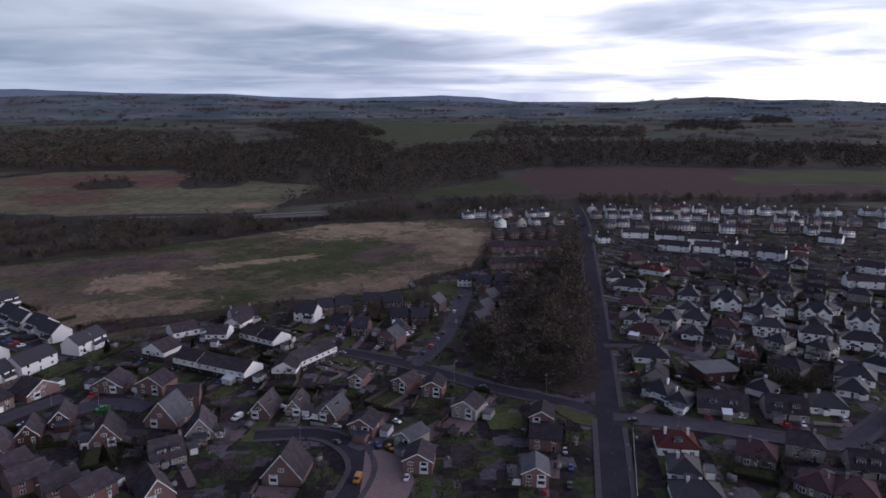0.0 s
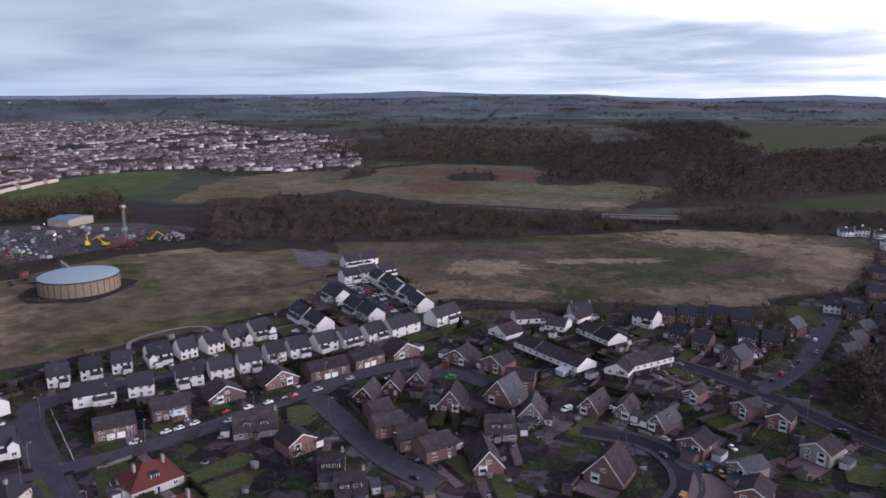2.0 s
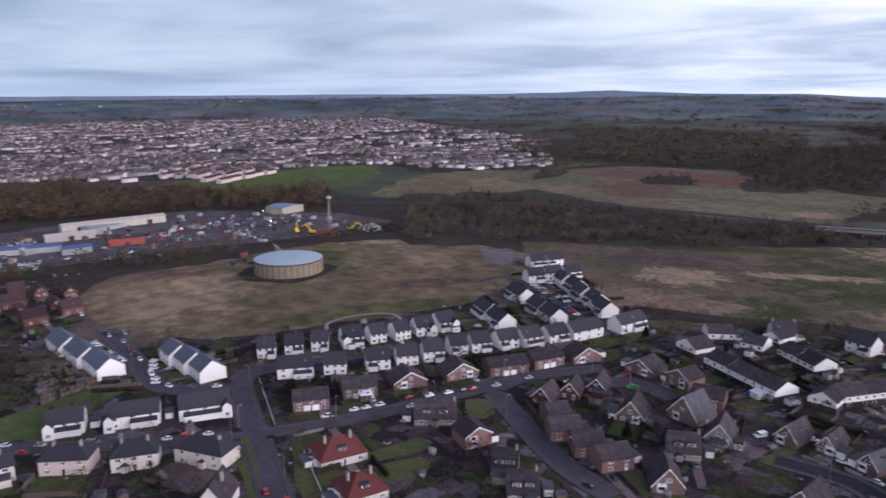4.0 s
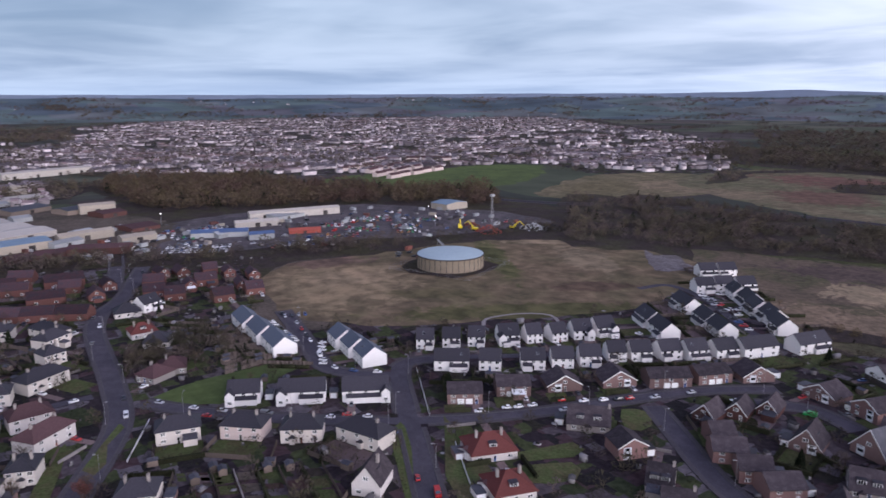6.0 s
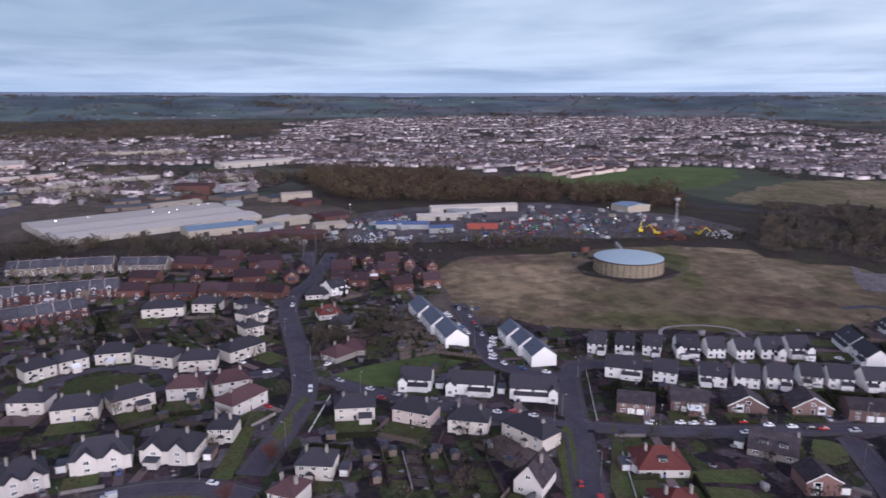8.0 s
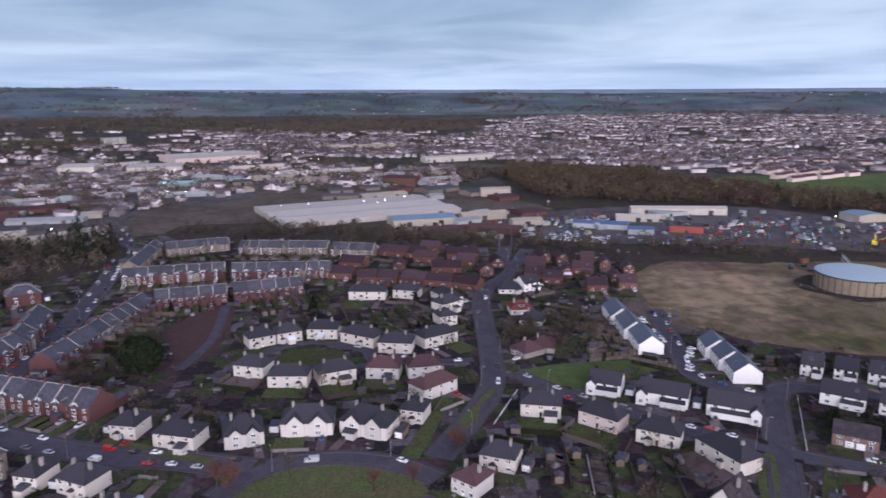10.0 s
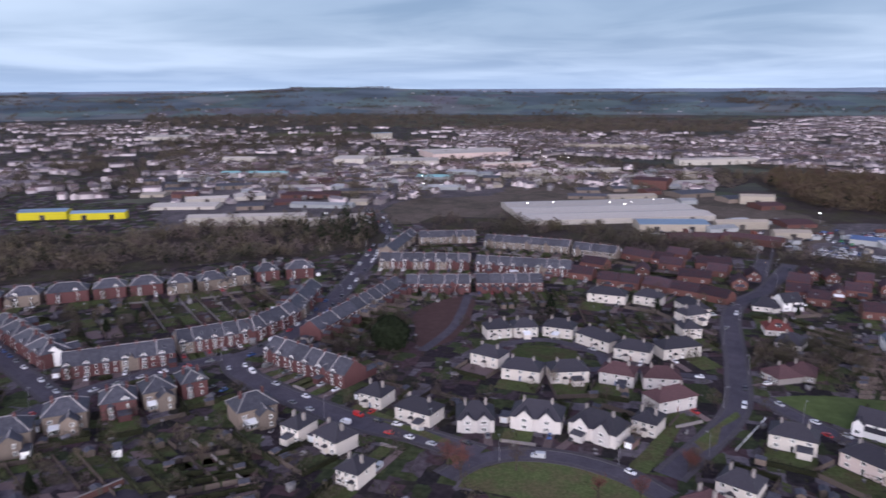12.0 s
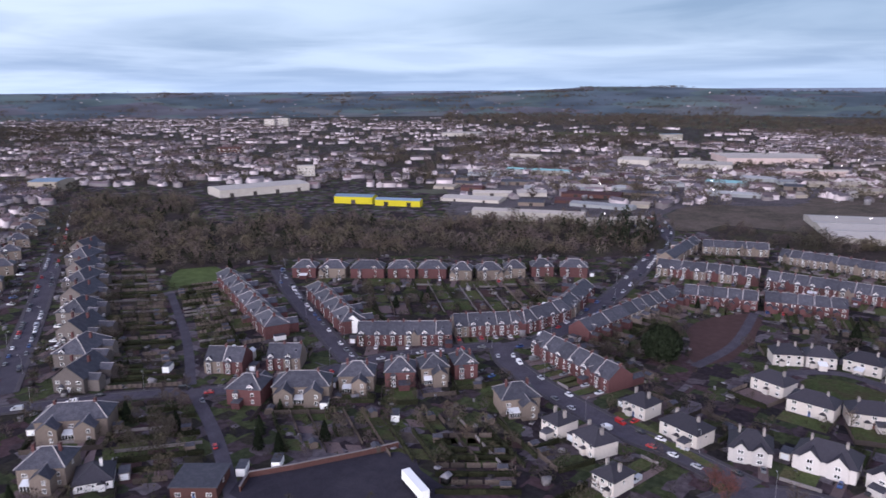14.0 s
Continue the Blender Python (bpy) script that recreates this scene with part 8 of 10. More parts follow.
def hedgerow_trees():
    """Lines and knots of bare trees along the far field edges."""
    rnd = random.Random(29)
    places = []
    for k in range(520):
        az = radians(rnd.uniform(-38, 168))
        r = 900 + 2400 * rnd.random() ** 0.8
        x, y = -r * math.sin(az), r * math.cos(az)
        if any(inside((x, y), f) for f in FIELDS) or inside((x, y), GARDENS):
            continue
        a = rnd.choice([0.3, 1.9]) + rnd.uniform(-0.3, 0.3)
        for j in range(rnd.randrange(4, 16)):
            d = j * rnd.uniform(9, 14)
            places.append((x + math.cos(a) * d, y + math.sin(a) * d, rnd.uniform(0, 6.28), rnd.uniform(10, 20), rnd.uniform(6, 11)))
    scatter("hedgerow", WOOD_FAR, places, ["bark", "twig"], "bare hedgerow trees along distant field edges", "trees")


town("town_plain", 240, [(-973, -820), (-1091, -245), (-1360, 86), (-1873, 118), (-2158, -377), (-1961, -1001), (-1738, -1452)], 1.5, (1, 2, 3, 5))
town("town_fringe", 220, [(-616, -2095), (-1151, -1756), (-1393, -1170), (-1460, -705), (-2471, -1197), (-2386, -2657), (-1140, -3834)], 1.5, (1, 2, 3, 5))
town("town_north", 5600, [(-1244, -368), (-1141, 119), (-917, 392), (-910, 459), (-893, 759), (-709, 729), (-674, 831), (-595, 853), (-1031, 1462), (-2861, 2475), (-3338, 1122), (-2877, 287), (-1913, 175), (-1909, -558)])
town("town_south", 1900, [(-281, -872), (-470, -785), (-517, -680), (-612, -515), (-782, -375), (-1127, -153), (-1541, -214), (-1456, -845), (-2056, -1672), (-1268, -3794)], 1.5, (1, 2, 3, 5))
town("town_near", 330, [(-257, -902), (-450, -752), (-516, -617), (-615, -535), (-828, -685), (-791, -1210), (-501, -1713)], 1.5, (1, 2, 3, 5))
town("town_north_near", 1150, [(-1225, -363), (-1122, 117), (-910, 389), (-910, 459), (-878, 747), (-704, 724), (-649, 831), (-831, 1020), (-1193, 901), (-1564, 166), (-1672, -490)])
town("town_west", 160, [(-129, -540), (-176, -562), (-228, -639), (-290, -761), (-334, -920), (-249, -990)])
town("town_mid", 480, [(-583, -466), (-629, -273), (-781, -177), (-822, 54), (-1003, 65), (-1065, -240), (-991, -780)], 1.5, (1, 2, 3, 5))
hedgerow_trees()
hill_trees()


# ---- industrial buildings ----
def shed(x, y, deg, w, d, h, colour):
    wall, roof = {"white": ("steelw", "steelw"), "blue": ("steelc", "steelb"), "cream": ("steelc", "steelc"), "rust": ("brickr", "tileb"), "slated": ("sandtan", "slatew"), "navy": ("greysheet", "steeln"), "scarlet": ("scarletsheet", "scarletsheet"), "pink": ("steelp", "steelw"), "teal": ("greysheet", "steelt"), "grey": ("greysheet", "greysheet"), "yellow": ("steely", "steelb")}[colour]
    root = thing("warehouse", "%s industrial building with a low roof" % {"rust": "red brick", "navy": "blue-roofed", "slated": "slate-roofed"}.get(colour, colour + " sheet-clad"), "warehouse", pose(x, y, 0, 0, 0, deg), None, "industrial buildings")
    bays = max(1, round(d / 30))
    if h > 12:
        s = Shape()
        s.box(-w / 2, 0, 0, w / 2, min(d, 18), h)
        part("wall", s.mesh("wall", [wall]), root)
        s = Shape()
        s.box(-w / 2 - 0.3, -0.3, h, w / 2 + 0.3, min(d, 18) + 0.3, h + 0.6)
        part("roof", s.mesh("roof", [roof]), root)
        for k in range(5):
            for j in range(3):
                part("window", unit("window", window_mesh), root, Matrix.Translation((-w / 2 + w * (k + 0.5) / 5, 0, h * (j + 0.6) / 3.4)) @ Matrix.Diagonal((w / 8, 1, 1.6, 1)))
        return
    for k in range(bays):
        y0 = d * k / bays
        part("wall", gable_walls(w, d / bays - 0.02, h, 1.6, "x").mesh("wall", [wall]), root, Matrix.Translation((0, y0, 0)))
        part("roof", gable_roof(w, d / bays - 0.02, h, 1.6, "x", 0.3).mesh("roof", [roof, roof]), root, Matrix.Translation((0, y0, 0)))
    n = max(1, min(4, int(w / 22)))
    s = Shape()
    fold = [(0.0, 0.0)] + [(-0.10 - 0.05 * (k % 2), 4.2 * k / 16) for k in range(17)] + [(0.0, 4.2)]
    s.solid([(xx, yy, zz) for xx in (-2.2, 2.2) for yy, zz in fold], [(k, k + 1, k + 20, k + 19) for k in range(18)] + [tuple(range(18, -1, -1)), tuple(range(19, 38))])
    # ribbed doors coloured dark to stand for the shade of open doorways
    dm = unit("bigdoor", lambda: s.mesh("loading_door", ["dark"]))
    for k in range(n if w > 22 else 0):
        part("loading_door", dm, root, Matrix.Translation((-w / 2 + w * (k + 0.5) / n, 0, 0)) @ Matrix.Scale(min(1, h / 5), 4))


shed(-592, -29, 114, 163, 100, 4.6, "white")
shed(-567, 12, 105, 54, 24, 6, "blue")
shed(-727, 89, 94, 31, 8, 8, "cream")
shed(-590, 63, 106, 41, 8, 6, "cream")
shed(-603, 236, 84, 83, 9, 6, "white")
shed(-573, 190, 80, 36, 9, 4.5, "white")
shed(-545, 150, 70, 43, 14, 4.2, "navy")
shed(-519, 175, 80, 19, 8, 4.6, "navy")
shed(-530, 62, 70, 40, 16, 5, "rust")
shed(-560, 95, 100, 26, 10, 5, "cream")
shed(-565, 366, 11, 22, 28, 6, "blue")
shed(-524, 212, 72, 25, 7, 2.8, "scarlet")
shed(-498, -324, 112, 96, 13, 8, "white")
shed(-528, -255, 138, 51, 10, 5, "white")
shed(-947, -438, 103, 44, 50, 12, "white")
shed(-971, -345, 106, 70, 49, 9, "white")
shed(-1122, -299, 124, 130, 90, 9, "pink")
shed(-950, -623, 102, 53, 10, 9, "white")
shed(-801, -505, 104, 89, 8, 6, "teal")
shed(-693, -380, 114, 48, 20, 5, "white")
shed(-800, -261, 94, 41, 21, 8, "teal")
shed(-1534, -620, 141, 48, 82, 14, "blue")
shed(-926, -83, 115, 71, 8, 8, "white")
shed(-476, -514, 117, 40, 16, 7, "yellow")
shed(-491, -468, 115, 46, 9, 6, "yellow")
shed(-465, -640, 165, 102, 41, 8, "white")
shed(-1405, -1897, 123, 34, 90, 26, "white")
shed(-1479, -1922, 123, 33, 90, 26, "white")
shed(-318, -853, 128, 34, 38, 12, "blue")
shed(-600, -736, 144, 22, 85, 13, "white")
shed(-711, -1080, 143, 38, 90, 16, "rust")
shed(-813, -13, 78, 38, 30, 10, "rust")
shed(-1335, -101, 97, 150, 9, 9, "cream")
shed(-1109, 80, 115, 124, 18, 8, "white")
shed(-1206, -283, 103, 61, 23, 8, "white")
shed(-1382, -1099, 112, 94, 63, 8, "white")
shed(-991, -210, 122, 77, 9, 7, "pink")
shed(-1035, -420, 137, 98, 8, 7, "white")


def clutter_templates():
    """Huts, bins, frames and heaps, each a metre or two across."""
    out = []
    s = Shape()
    s.box(-0.9, -1.1, 0, 0.9, 1.1, 1.7)
    s.solid([(-1.1, -1.3, 1.7), (1.1, -1.3, 1.7), (1.1, 1.3, 1.7), (-1.1, 1.3, 1.7), (0, -1.3, 2.3), (0, 1.3, 2.3)], [(0, 1, 4), (1, 2, 5, 4), (3, 0, 4, 5), (2, 3, 5)])
    out.append(template([s]))
    s = Shape()
    s.box(-0.3, -0.35, 0, 0.3, 0.35, 0.95)
    s.box(-0.34, -0.4, 0.95, 0.34, 0.38, 1.05)
    out.append(template([s]))
    s = Shape()
    s.tube((0, 0, 0.7), (0, 0, 0.8), 1.0, 1.0, 10)
    for k in range(3):
        a = k * 2.09
        s.tube((math.cos(a) * 1.4, math.sin(a) * 1.4, 0), (math.cos(a) * 1.4, math.sin(a) * 1.4, 0.75), 0.05, 0.05, 4)
    out.append(template([s]))
    s = Shape()
    s.box(-1.2, -0.7, 0, 1.2, 0.7, 0.35)
    s.box(-0.9, -0.5, 0.35, 0.5, 0.4, 0.8)
    out.append(template([s]))
    return out


def clutter(name, poly, count, size, far, label):
    rnd = random.Random(name)
    xs, ys = [p[0] for p in poly], [p[1] for p in poly]
    places = []
    guard = 0
    while len(places) < count and guard < count * 12:
        guard += 1
        p = (rnd.uniform(min(xs), max(xs)), rnd.uniform(min(ys), max(ys)))
        if not inside(p, poly) or near_road(p, 2.2) or math.hypot(*p) > far or (far < 600 and any(inside(p, f) for f in FIELDS[1:])) or in_house(p, 0.8) or not free(p, 0.8):
            continue
        k = size * rnd.uniform(0.6, 1.3)
        places.append((*p, rnd.uniform(0, 6.28), k, k * rnd.uniform(0.8, 1.2)))
    scatter(name, clutter_templates(), places, ["clutter"], label, "clutter")


def works_units(name, poly, count):
    """Lesser sheds and units between the large ones."""
    rnd = random.Random(name)
    xs, ys = [p[0] for p in poly], [p[1] for p in poly]
    n = guard = 0
    while n < count and guard < 3000:
        guard += 1
        p = (rnd.uniform(min(xs), max(xs)), rnd.uniform(min(ys), max(ys)))
        if not inside(p, poly) or not free(p, 20) or near_road(p, 14):
            continue
        TAKEN.append((*p, 17))
        n += 1
        shed(round(p[0]), round(p[1]), rnd.choice([110, 110, 120]) + rnd.uniform(-12, 12), rnd.choice([rnd.uniform(14, 26), rnd.uniform(28, 62)]), rnd.uniform(12, 28), rnd.uniform(2.8, 4.6), rnd.choice(["white", "white", "grey", "grey", "cream", "rust", "slated", "slated"]))


def yard(name, poly, count, label):
    """Stored vehicles, skips and containers in a works yard."""
    rnd = random.Random(name)
    xs, ys = [p[0] for p in poly], [p[1] for p in poly]
    n = guard = 0
    while n < count and guard < 5000:
        guard += 1
        p = (rnd.uniform(min(xs), max(xs)), rnd.uniform(min(ys), max(ys)))
        if not inside(p, poly) or not free(p, 1.5) or near_road(p, 1):
            continue
        TAKEN.append((*p, 1.6))
        n += 1
        kind = rnd.random()
        deg = rnd.choice([20, 110]) + rnd.uniform(-8, 8)
        if kind < 0.62:
            YARD_CARS.setdefault((rnd.choice(PAINTS), "van" if rnd.random() < 0.35 else "car"), []).append((*p, radians(deg), 1.0, 1.0))
        else:
            c = rnd.choice(["rust", "greysheet", "greysheet", "slateb", "concrete", "steelc", "brickr"])

            def box():
                s = Shape()
                ring = [(-3 + 6 * k / 22, -1.2 - 0.06 * (k % 2)) for k in range(23)] + [(3 - 6 * k / 22, 1.2 + 0.06 * (k % 2)) for k in range(23)]
                n = len(ring)
                s.solid([(px, py, zz) for zz in (0.0, 2.6) for px, py in ring], [(k, (k + 1) % n, n + (k + 1) % n, n + k) for k in range(n)] + [tuple(range(n, 2 * n))])
                return s.mesh("container", [c])
            thing("container", "ribbed steel storage container in a works yard", "container", pose(*p, 0.14, 0, 0, deg), unit("box" + c, box), label)


# ---- covered storage tank on the heath ----
def storage_tank(x, y, r, h):
    root = thing("storage_tank", "broad round tank with brown ribbed walls and pale domed cover", "tank", pose(x, y, 0.1))
    n = 72
    s = Shape()
    ring = [(math.cos(k * math.tau / n), math.sin(k * math.tau / n)) for k in range(n)]
    for k in range(n):
        (a, b), (c, d) = ring[k], ring[(k + 1) % n]
        s.face([(a * r, b * r, 0), (c * r, d * r, 0), (c * r, d * r, h), (a * r, b * r, h)])
    part("wall", s.mesh("wall", ["tank"]), root)
    s = Shape()
    levels = [(r * 1.0, h), (r * 0.97, h + 0.35), (r * 0.8, h + 1.0), (r * 0.5, h + 1.6), (r * 0.2, h + 1.9)]
    for (r0, z0), (r1, z1) in zip(levels, levels[1:]):
        for k in range(n):
            (a, b), (c, d) = ring[k], ring[(k + 1) % n]
            s.face([(a * r0, b * r0, z0), (c * r0, d * r0, z0), (c * r1, d * r1, z1), (a * r1, b * r1, z1)])
    s.face([(a * r * 0.2, b * r * 0.2, h + 1.9) for a, b in ring])
    part("dome", s.mesh("dome", ["tanktop"]), root, None, "smooth pale grey domed cover")
    s = Shape()
    for k in range(n):
        (a, b), (c, d) = ring[k], ring[(k + 1) % n]
        q = 1.015
        s.face([(a * r * q, b * r * q, h - 0.5), (c * r * q, d * r * q, h - 0.5), (c * r * q, d * r * q, h + 0.15), (a * r * q, b * r * q, h + 0.15)])
        s.face([(a * r * q, b * r * q, h + 0.15), (c * r * q, d * r * q, h + 0.15), (c * r * 0.99, d * r * 0.99, h + 0.15), (a * r * 0.99, b * r * 0.99, h + 0.15)])
    part("rim", s.mesh("rim", ["dark"]), root)

    def rib():
        s = Shape()
        s.box(-0.14, -0.2, 0, 0.14, 0.05, h - 0.5)
        return s.mesh("buttress", ["dark"])
    rm = rib()
    for k in range(36):
        a = k * math.tau / 36
        part("buttress", rm, root, Matrix.Translation((math.cos(a) * r, math.sin(a) * r, 0)) @ Matrix.Rotation(a + math.pi / 2, 4, "Z"))
    # gangway from the rim to a stair tower
    s = Shape()
    s.box(0, -0.6, h + 0.2, 22, 0.6, h + 0.35)
    for yy in (-0.6, 0.6):
        s.tube((0, yy, h + 1.3), (22, yy, h + 1.3), 0.05, 0.05, 4)
        for k in range(12):
            s.tube((k * 2, yy, h + 0.3), (k * 2, yy, h + 1.3), 0.04, 0.04, 4)
    for k in range(3):
        s.tube((8 + k * 6.5, 0, 0), (8 + k * 6.5, 0, h + 0.2), 0.15, 0.15, 6)
    part("gangway", s.mesh("gangway", ["galv"]), root, Matrix.Rotation(radians(158), 4, "Z") @ Matrix.Translation((r, 0, 0)), "steel gangway with handrails")


storage_tank(-368.2, 247.1, 21.5, 8.6)
field("tank_apron", "woodfloor", [(-338, 247), (-353, 273), (-383, 273), (-398, 247), (-383, 221), (-353, 221)], 0.02, "dark rough ground round the tank", "ground")


def perimeter_fence(x, y, w, d, deg):
    root = thing("fence", "chain-link fence on steel posts round the tank", "fence", pose(x, y, 0, 0, 0, deg))
    s = Shape()
    s.tube((0, 0, 0), (0, 0, 2.2), 0.06, 0.05, 5)
    pm = s.mesh("post", ["galv"])
    ring = [(-w / 2, -d / 2), (w / 2, -d / 2), (w / 2, d / 2), (-w / 2, d / 2)]
    for z in (0.3, 1.2, 2.1):
        for k in range(4):
            s = Shape()
            s.tube((*ring[k], z), (*ring[(k + 1) % 4], z), 0.03, 0.03, 4)
            part("rail", s.mesh("rail", ["galv"]), root)
    for k in range(9):
        for sg in (-1, 1):
            part("post", pm, root, Matrix.Translation((-w / 2 + w * k / 8, sg * d / 2, 0)))
            part("post", pm, root, Matrix.Translation((sg * w / 2, -d / 2 + d * k / 8, 0)))


perimeter_fence(-368.2, 247.1, 58, 54, 25)


def lattice_mast(x, y, h):
    root = thing("lattice_mast", "slender steel lattice lighting mast", "mast", pose(x, y, 0.1))
    for sx in (-1, 1):
        for sy in (-1, 1):
            s = Shape()
            s.tube((sx * 1.0, sy * 1.0, 0), (sx * 0.5, sy * 0.5, h), 0.12, 0.08, 4)
            part("leg", s.mesh("leg", ["galv"]), root)
    s = Shape()
    n = 9
    for k in range(n):
        a, b = 1.0 - 0.5 * k / n, 1.0 - 0.5 * (k + 1) / n
        z0, z1 = h * k / n, h * (k + 1) / n
        for (x0, y0), (x1, y1) in (((-1, -1), (1, -1)), ((1, -1), (1, 1)), ((1, 1), (-1, 1)), ((-1, 1), (-1, -1))):
            s.tube((x0 * a, y0 * a, z0), (x1 * b, y1 * b, z1), 0.05, 0.05, 3)
    part("bracing", s.mesh("bracing", ["galv"]), root)
    s = Shape()
    s.box(-1.6, -1.6, h, 1.6, 1.6, h + 0.3)
    s.box(-1.4, -1.7, h + 0.3, 1.4, 1.5, h + 1.7)
    part("lamp_head", s.mesh("lamp_head", ["greysheet"]), root)


lattice_mast(-456.5, 347.7, 27)


def crane(x, y, deg):
    """A yellow scrap handler with a raised boom."""
    root = thing("scrap_crane", "yellow tracked scrap crane with its boom raised", "crane", pose(x, y, 0.1, 0, 0, deg))
    for sg in (-1, 1):
        s = Shape()
        s.box(-2.4, sg * 1.4 - 0.35, 0, 2.4, sg * 1.4 + 0.35, 0.9)
        part("track", s.mesh("track", ["tyre"]), root)
    s = Shape()
    s.box(-2.4, -1.5, 1.1, 1.8, 1.5, 2.7)
    s.box(0.6, 0.3, 2.7, 2.0, 1.5, 4.1)
    part("body", s.mesh("body", ["car_yellow"]), root)
    s = Shape()
    s.tube((1.4, -0.4, 2.4), (6.5, -0.4, 7.2), 0.45, 0.35, 4)
    s.tube((6.5, -0.4, 7.2), (11.0, -0.4, 4.4), 0.35, 0.25, 4)
    part("boom", s.mesh("boom", ["car_yellow"]), root)
    s = Shape()
    s.tube((11.0, -0.4, 4.4), (11.0, -0.4, 2.2), 0.5, 0.9, 6)
    part("grab", s.mesh("grab", ["dark"]), root)


crane(-459, 332, 200)
crane(-471, 326, 150)
crane(-447, 362, 20)


def scrap_heap(x, y, r, h, mat, words):
    rnd = random.Random("%d%d" % (x, y))
    s = Shape()
    for k in range(150):
        a, q = rnd.uniform(0, 6.28), rnd.random() ** 0.6
        z = h * (1 - q) * rnd.uniform(0.75, 1.0)
        c = Vector((math.cos(a) * r * q, math.sin(a) * r * q, z))
        sz = rnd.uniform(0.5, 1.4)
        d = [Vector((rnd.uniform(-1, 1), rnd.uniform(-1, 1), rnd.uniform(-1, 1))).normalized() * sz for _ in range(4)]
        s.solid([c + v for v in d], [(0, 1, 2), (0, 2, 3), (0, 3, 1), (1, 3, 2)])
    thing("scrap_heap", words, "scrap heap", pose(x, y, 0.1), s.mesh("scrap_heap", [mat]), "", "stuff")


scrap_heap(-447, 337, 11, 7, "scarletsheet", "tall heap of red-painted scrap metal in a works yard")
scrap_heap(-438, 376, 12, 6, "greysheet", "heap of grey scrap metal in a works yard")
scrap_heap(-426, 387, 11, 5, "dark", "heap of dark crushed scrap cars")
scrap_heap(-475, 340, 8, 4, "rust", "heap of rusty scrap metal in a works yard")

clutter("works_clutter", [(-546, -27), (-469, 211), (-453, 322), (-468, 387), (-576, 364), (-628, 134), (-612, 47)], 170, 1.3, 1500, "crates, bins and machine parts about the works yards")
clutter("works_clutter", [(-493, -387), (-529, -230), (-729, -283), (-797, 52), (-968, 62), (-857, -660)], 300, 1.6, 1500, "crates, bins and machine parts about the works yards")

def car_rows(x, y, deg, n, rows, step, paints=("pearl", "pearl", "pearl", "silver", "grey", "blue")):
    """Close rows of stored cars."""
    rnd = random.Random("%d%d" % (x, y))
    ux, uy = math.cos(radians(deg)), math.sin(radians(deg))
    for j in range(rows):
        for k in range(n):
            if rnd.random() < 0.85:
                o = (k - n / 2) * 2.9
                p = (x + ux * o + uy * j * step, y + uy * o - ux * j * step)
                TAKEN.append((*p, 1.6))
                YARD_CARS.setdefault((rnd.choice(paints), "van" if rnd.random() < 0.25 else "car"), []).append((*p, radians(deg + 90 + rnd.uniform(-4, 4)), 1.0, 1.0))


car_rows(-516, 128, 65, 16, 3, 8.0)
car_rows(-492, 194, 68, 9, 2, 8.0)
car_rows(-590, 205, 70, 8, 1, 8.0)
MIXED = ("silver", "scarlet", "blue", "pearl", "grey", "green", "amber", "black")
for cx, cy, cn, cr in ((-500, 235, 9, 2), (-520, 262, 10, 3), (-548, 248, 7, 2), (-556, 292, 11, 3), (-512, 300, 9, 3), (-488, 288, 7, 2), (-530, 330, 8, 3), (-590, 160, 8, 2), (-560, 128, 7, 2)):
    car_rows(cx, cy, 64, cn, cr, 7.0, MIXED)
works_units("depot", [(-530, 20), (-515, 76), (-520, 94), (-613, 131), (-647, 96), (-598, 46)], 4)
works_units("behind", [(-640, 140), (-750, 80), (-820, -60), (-720, -90), (-690, 30)], 9)
works_units("scrap", [(-517, 102), (-473, 212), (-465, 275), (-546, 327), (-640, 286), (-613, 131)], 2)
works_units("west", [(-550, -430), (-587, -307), (-629, -273), (-728, -289), (-907, -366), (-839, -647)], 34)
works_units("mid", [(-730, -271), (-759, -172), (-905, -204), (-897, -331)], 9)
works_units("east", [(-784, -138), (-797, 52), (-968, 62), (-987, -206)], 12)
works_units("south", [(-594, -500), (-688, -342), (-810, -404), (-746, -627)], 8)
yard("scrapyard", [(-511, 100), (-469, 211), (-453, 322), (-468, 387), (-509, 407), (-576, 364), (-640, 286), (-616, 122)], 110, "works yard clutter")
yard("depot", [(-542, -15), (-511, 75), (-514, 92), (-613, 131), (-641, 95), (-598, 46)], 80, "works yard clutter")
yard("retail", [(-493, -260), (-512, -219), (-593, -236), (-536, -281)], 40, "works yard clutter")
yard("tankside", [(-413, 232), (-387, 234), (-414, 254), (-434, 252)], 6, "works yard clutter")


# ---- motorway bridge in the trees ----
def motorway_bridge():
    root = thing("road_bridge", "long low concrete road bridge with pale parapets", "bridge", pose(-132, 607, 0, 0, 0, 18))
    s = Shape()
    s.box(-32, -5, 4.2, 32, 5, 5.2)
    part("deck", s.mesh("deck", ["asphalt"]), root)
    s = Shape()
    s.box(-32, -5.25, 4.0, 32, -5.0, 6.2)
    pm = s.mesh("parapet", ["wallstone"])
    part("parapet", pm, root)
    part("parapet", pm, root, Matrix.Rotation(math.pi, 4, "Z"))
    s = Shape()
    s.box(-0.6, -4.5, 0, 0.6, 4.5, 4.2)
    for k in range(5):
        part("pier", unit("pier", lambda: s.mesh("pier", ["concrete"])), root, Matrix.Translation((-28 + 14 * k, 0, 0)))


motorway_bridge()


# ---- gardens ----
JOINED = {}


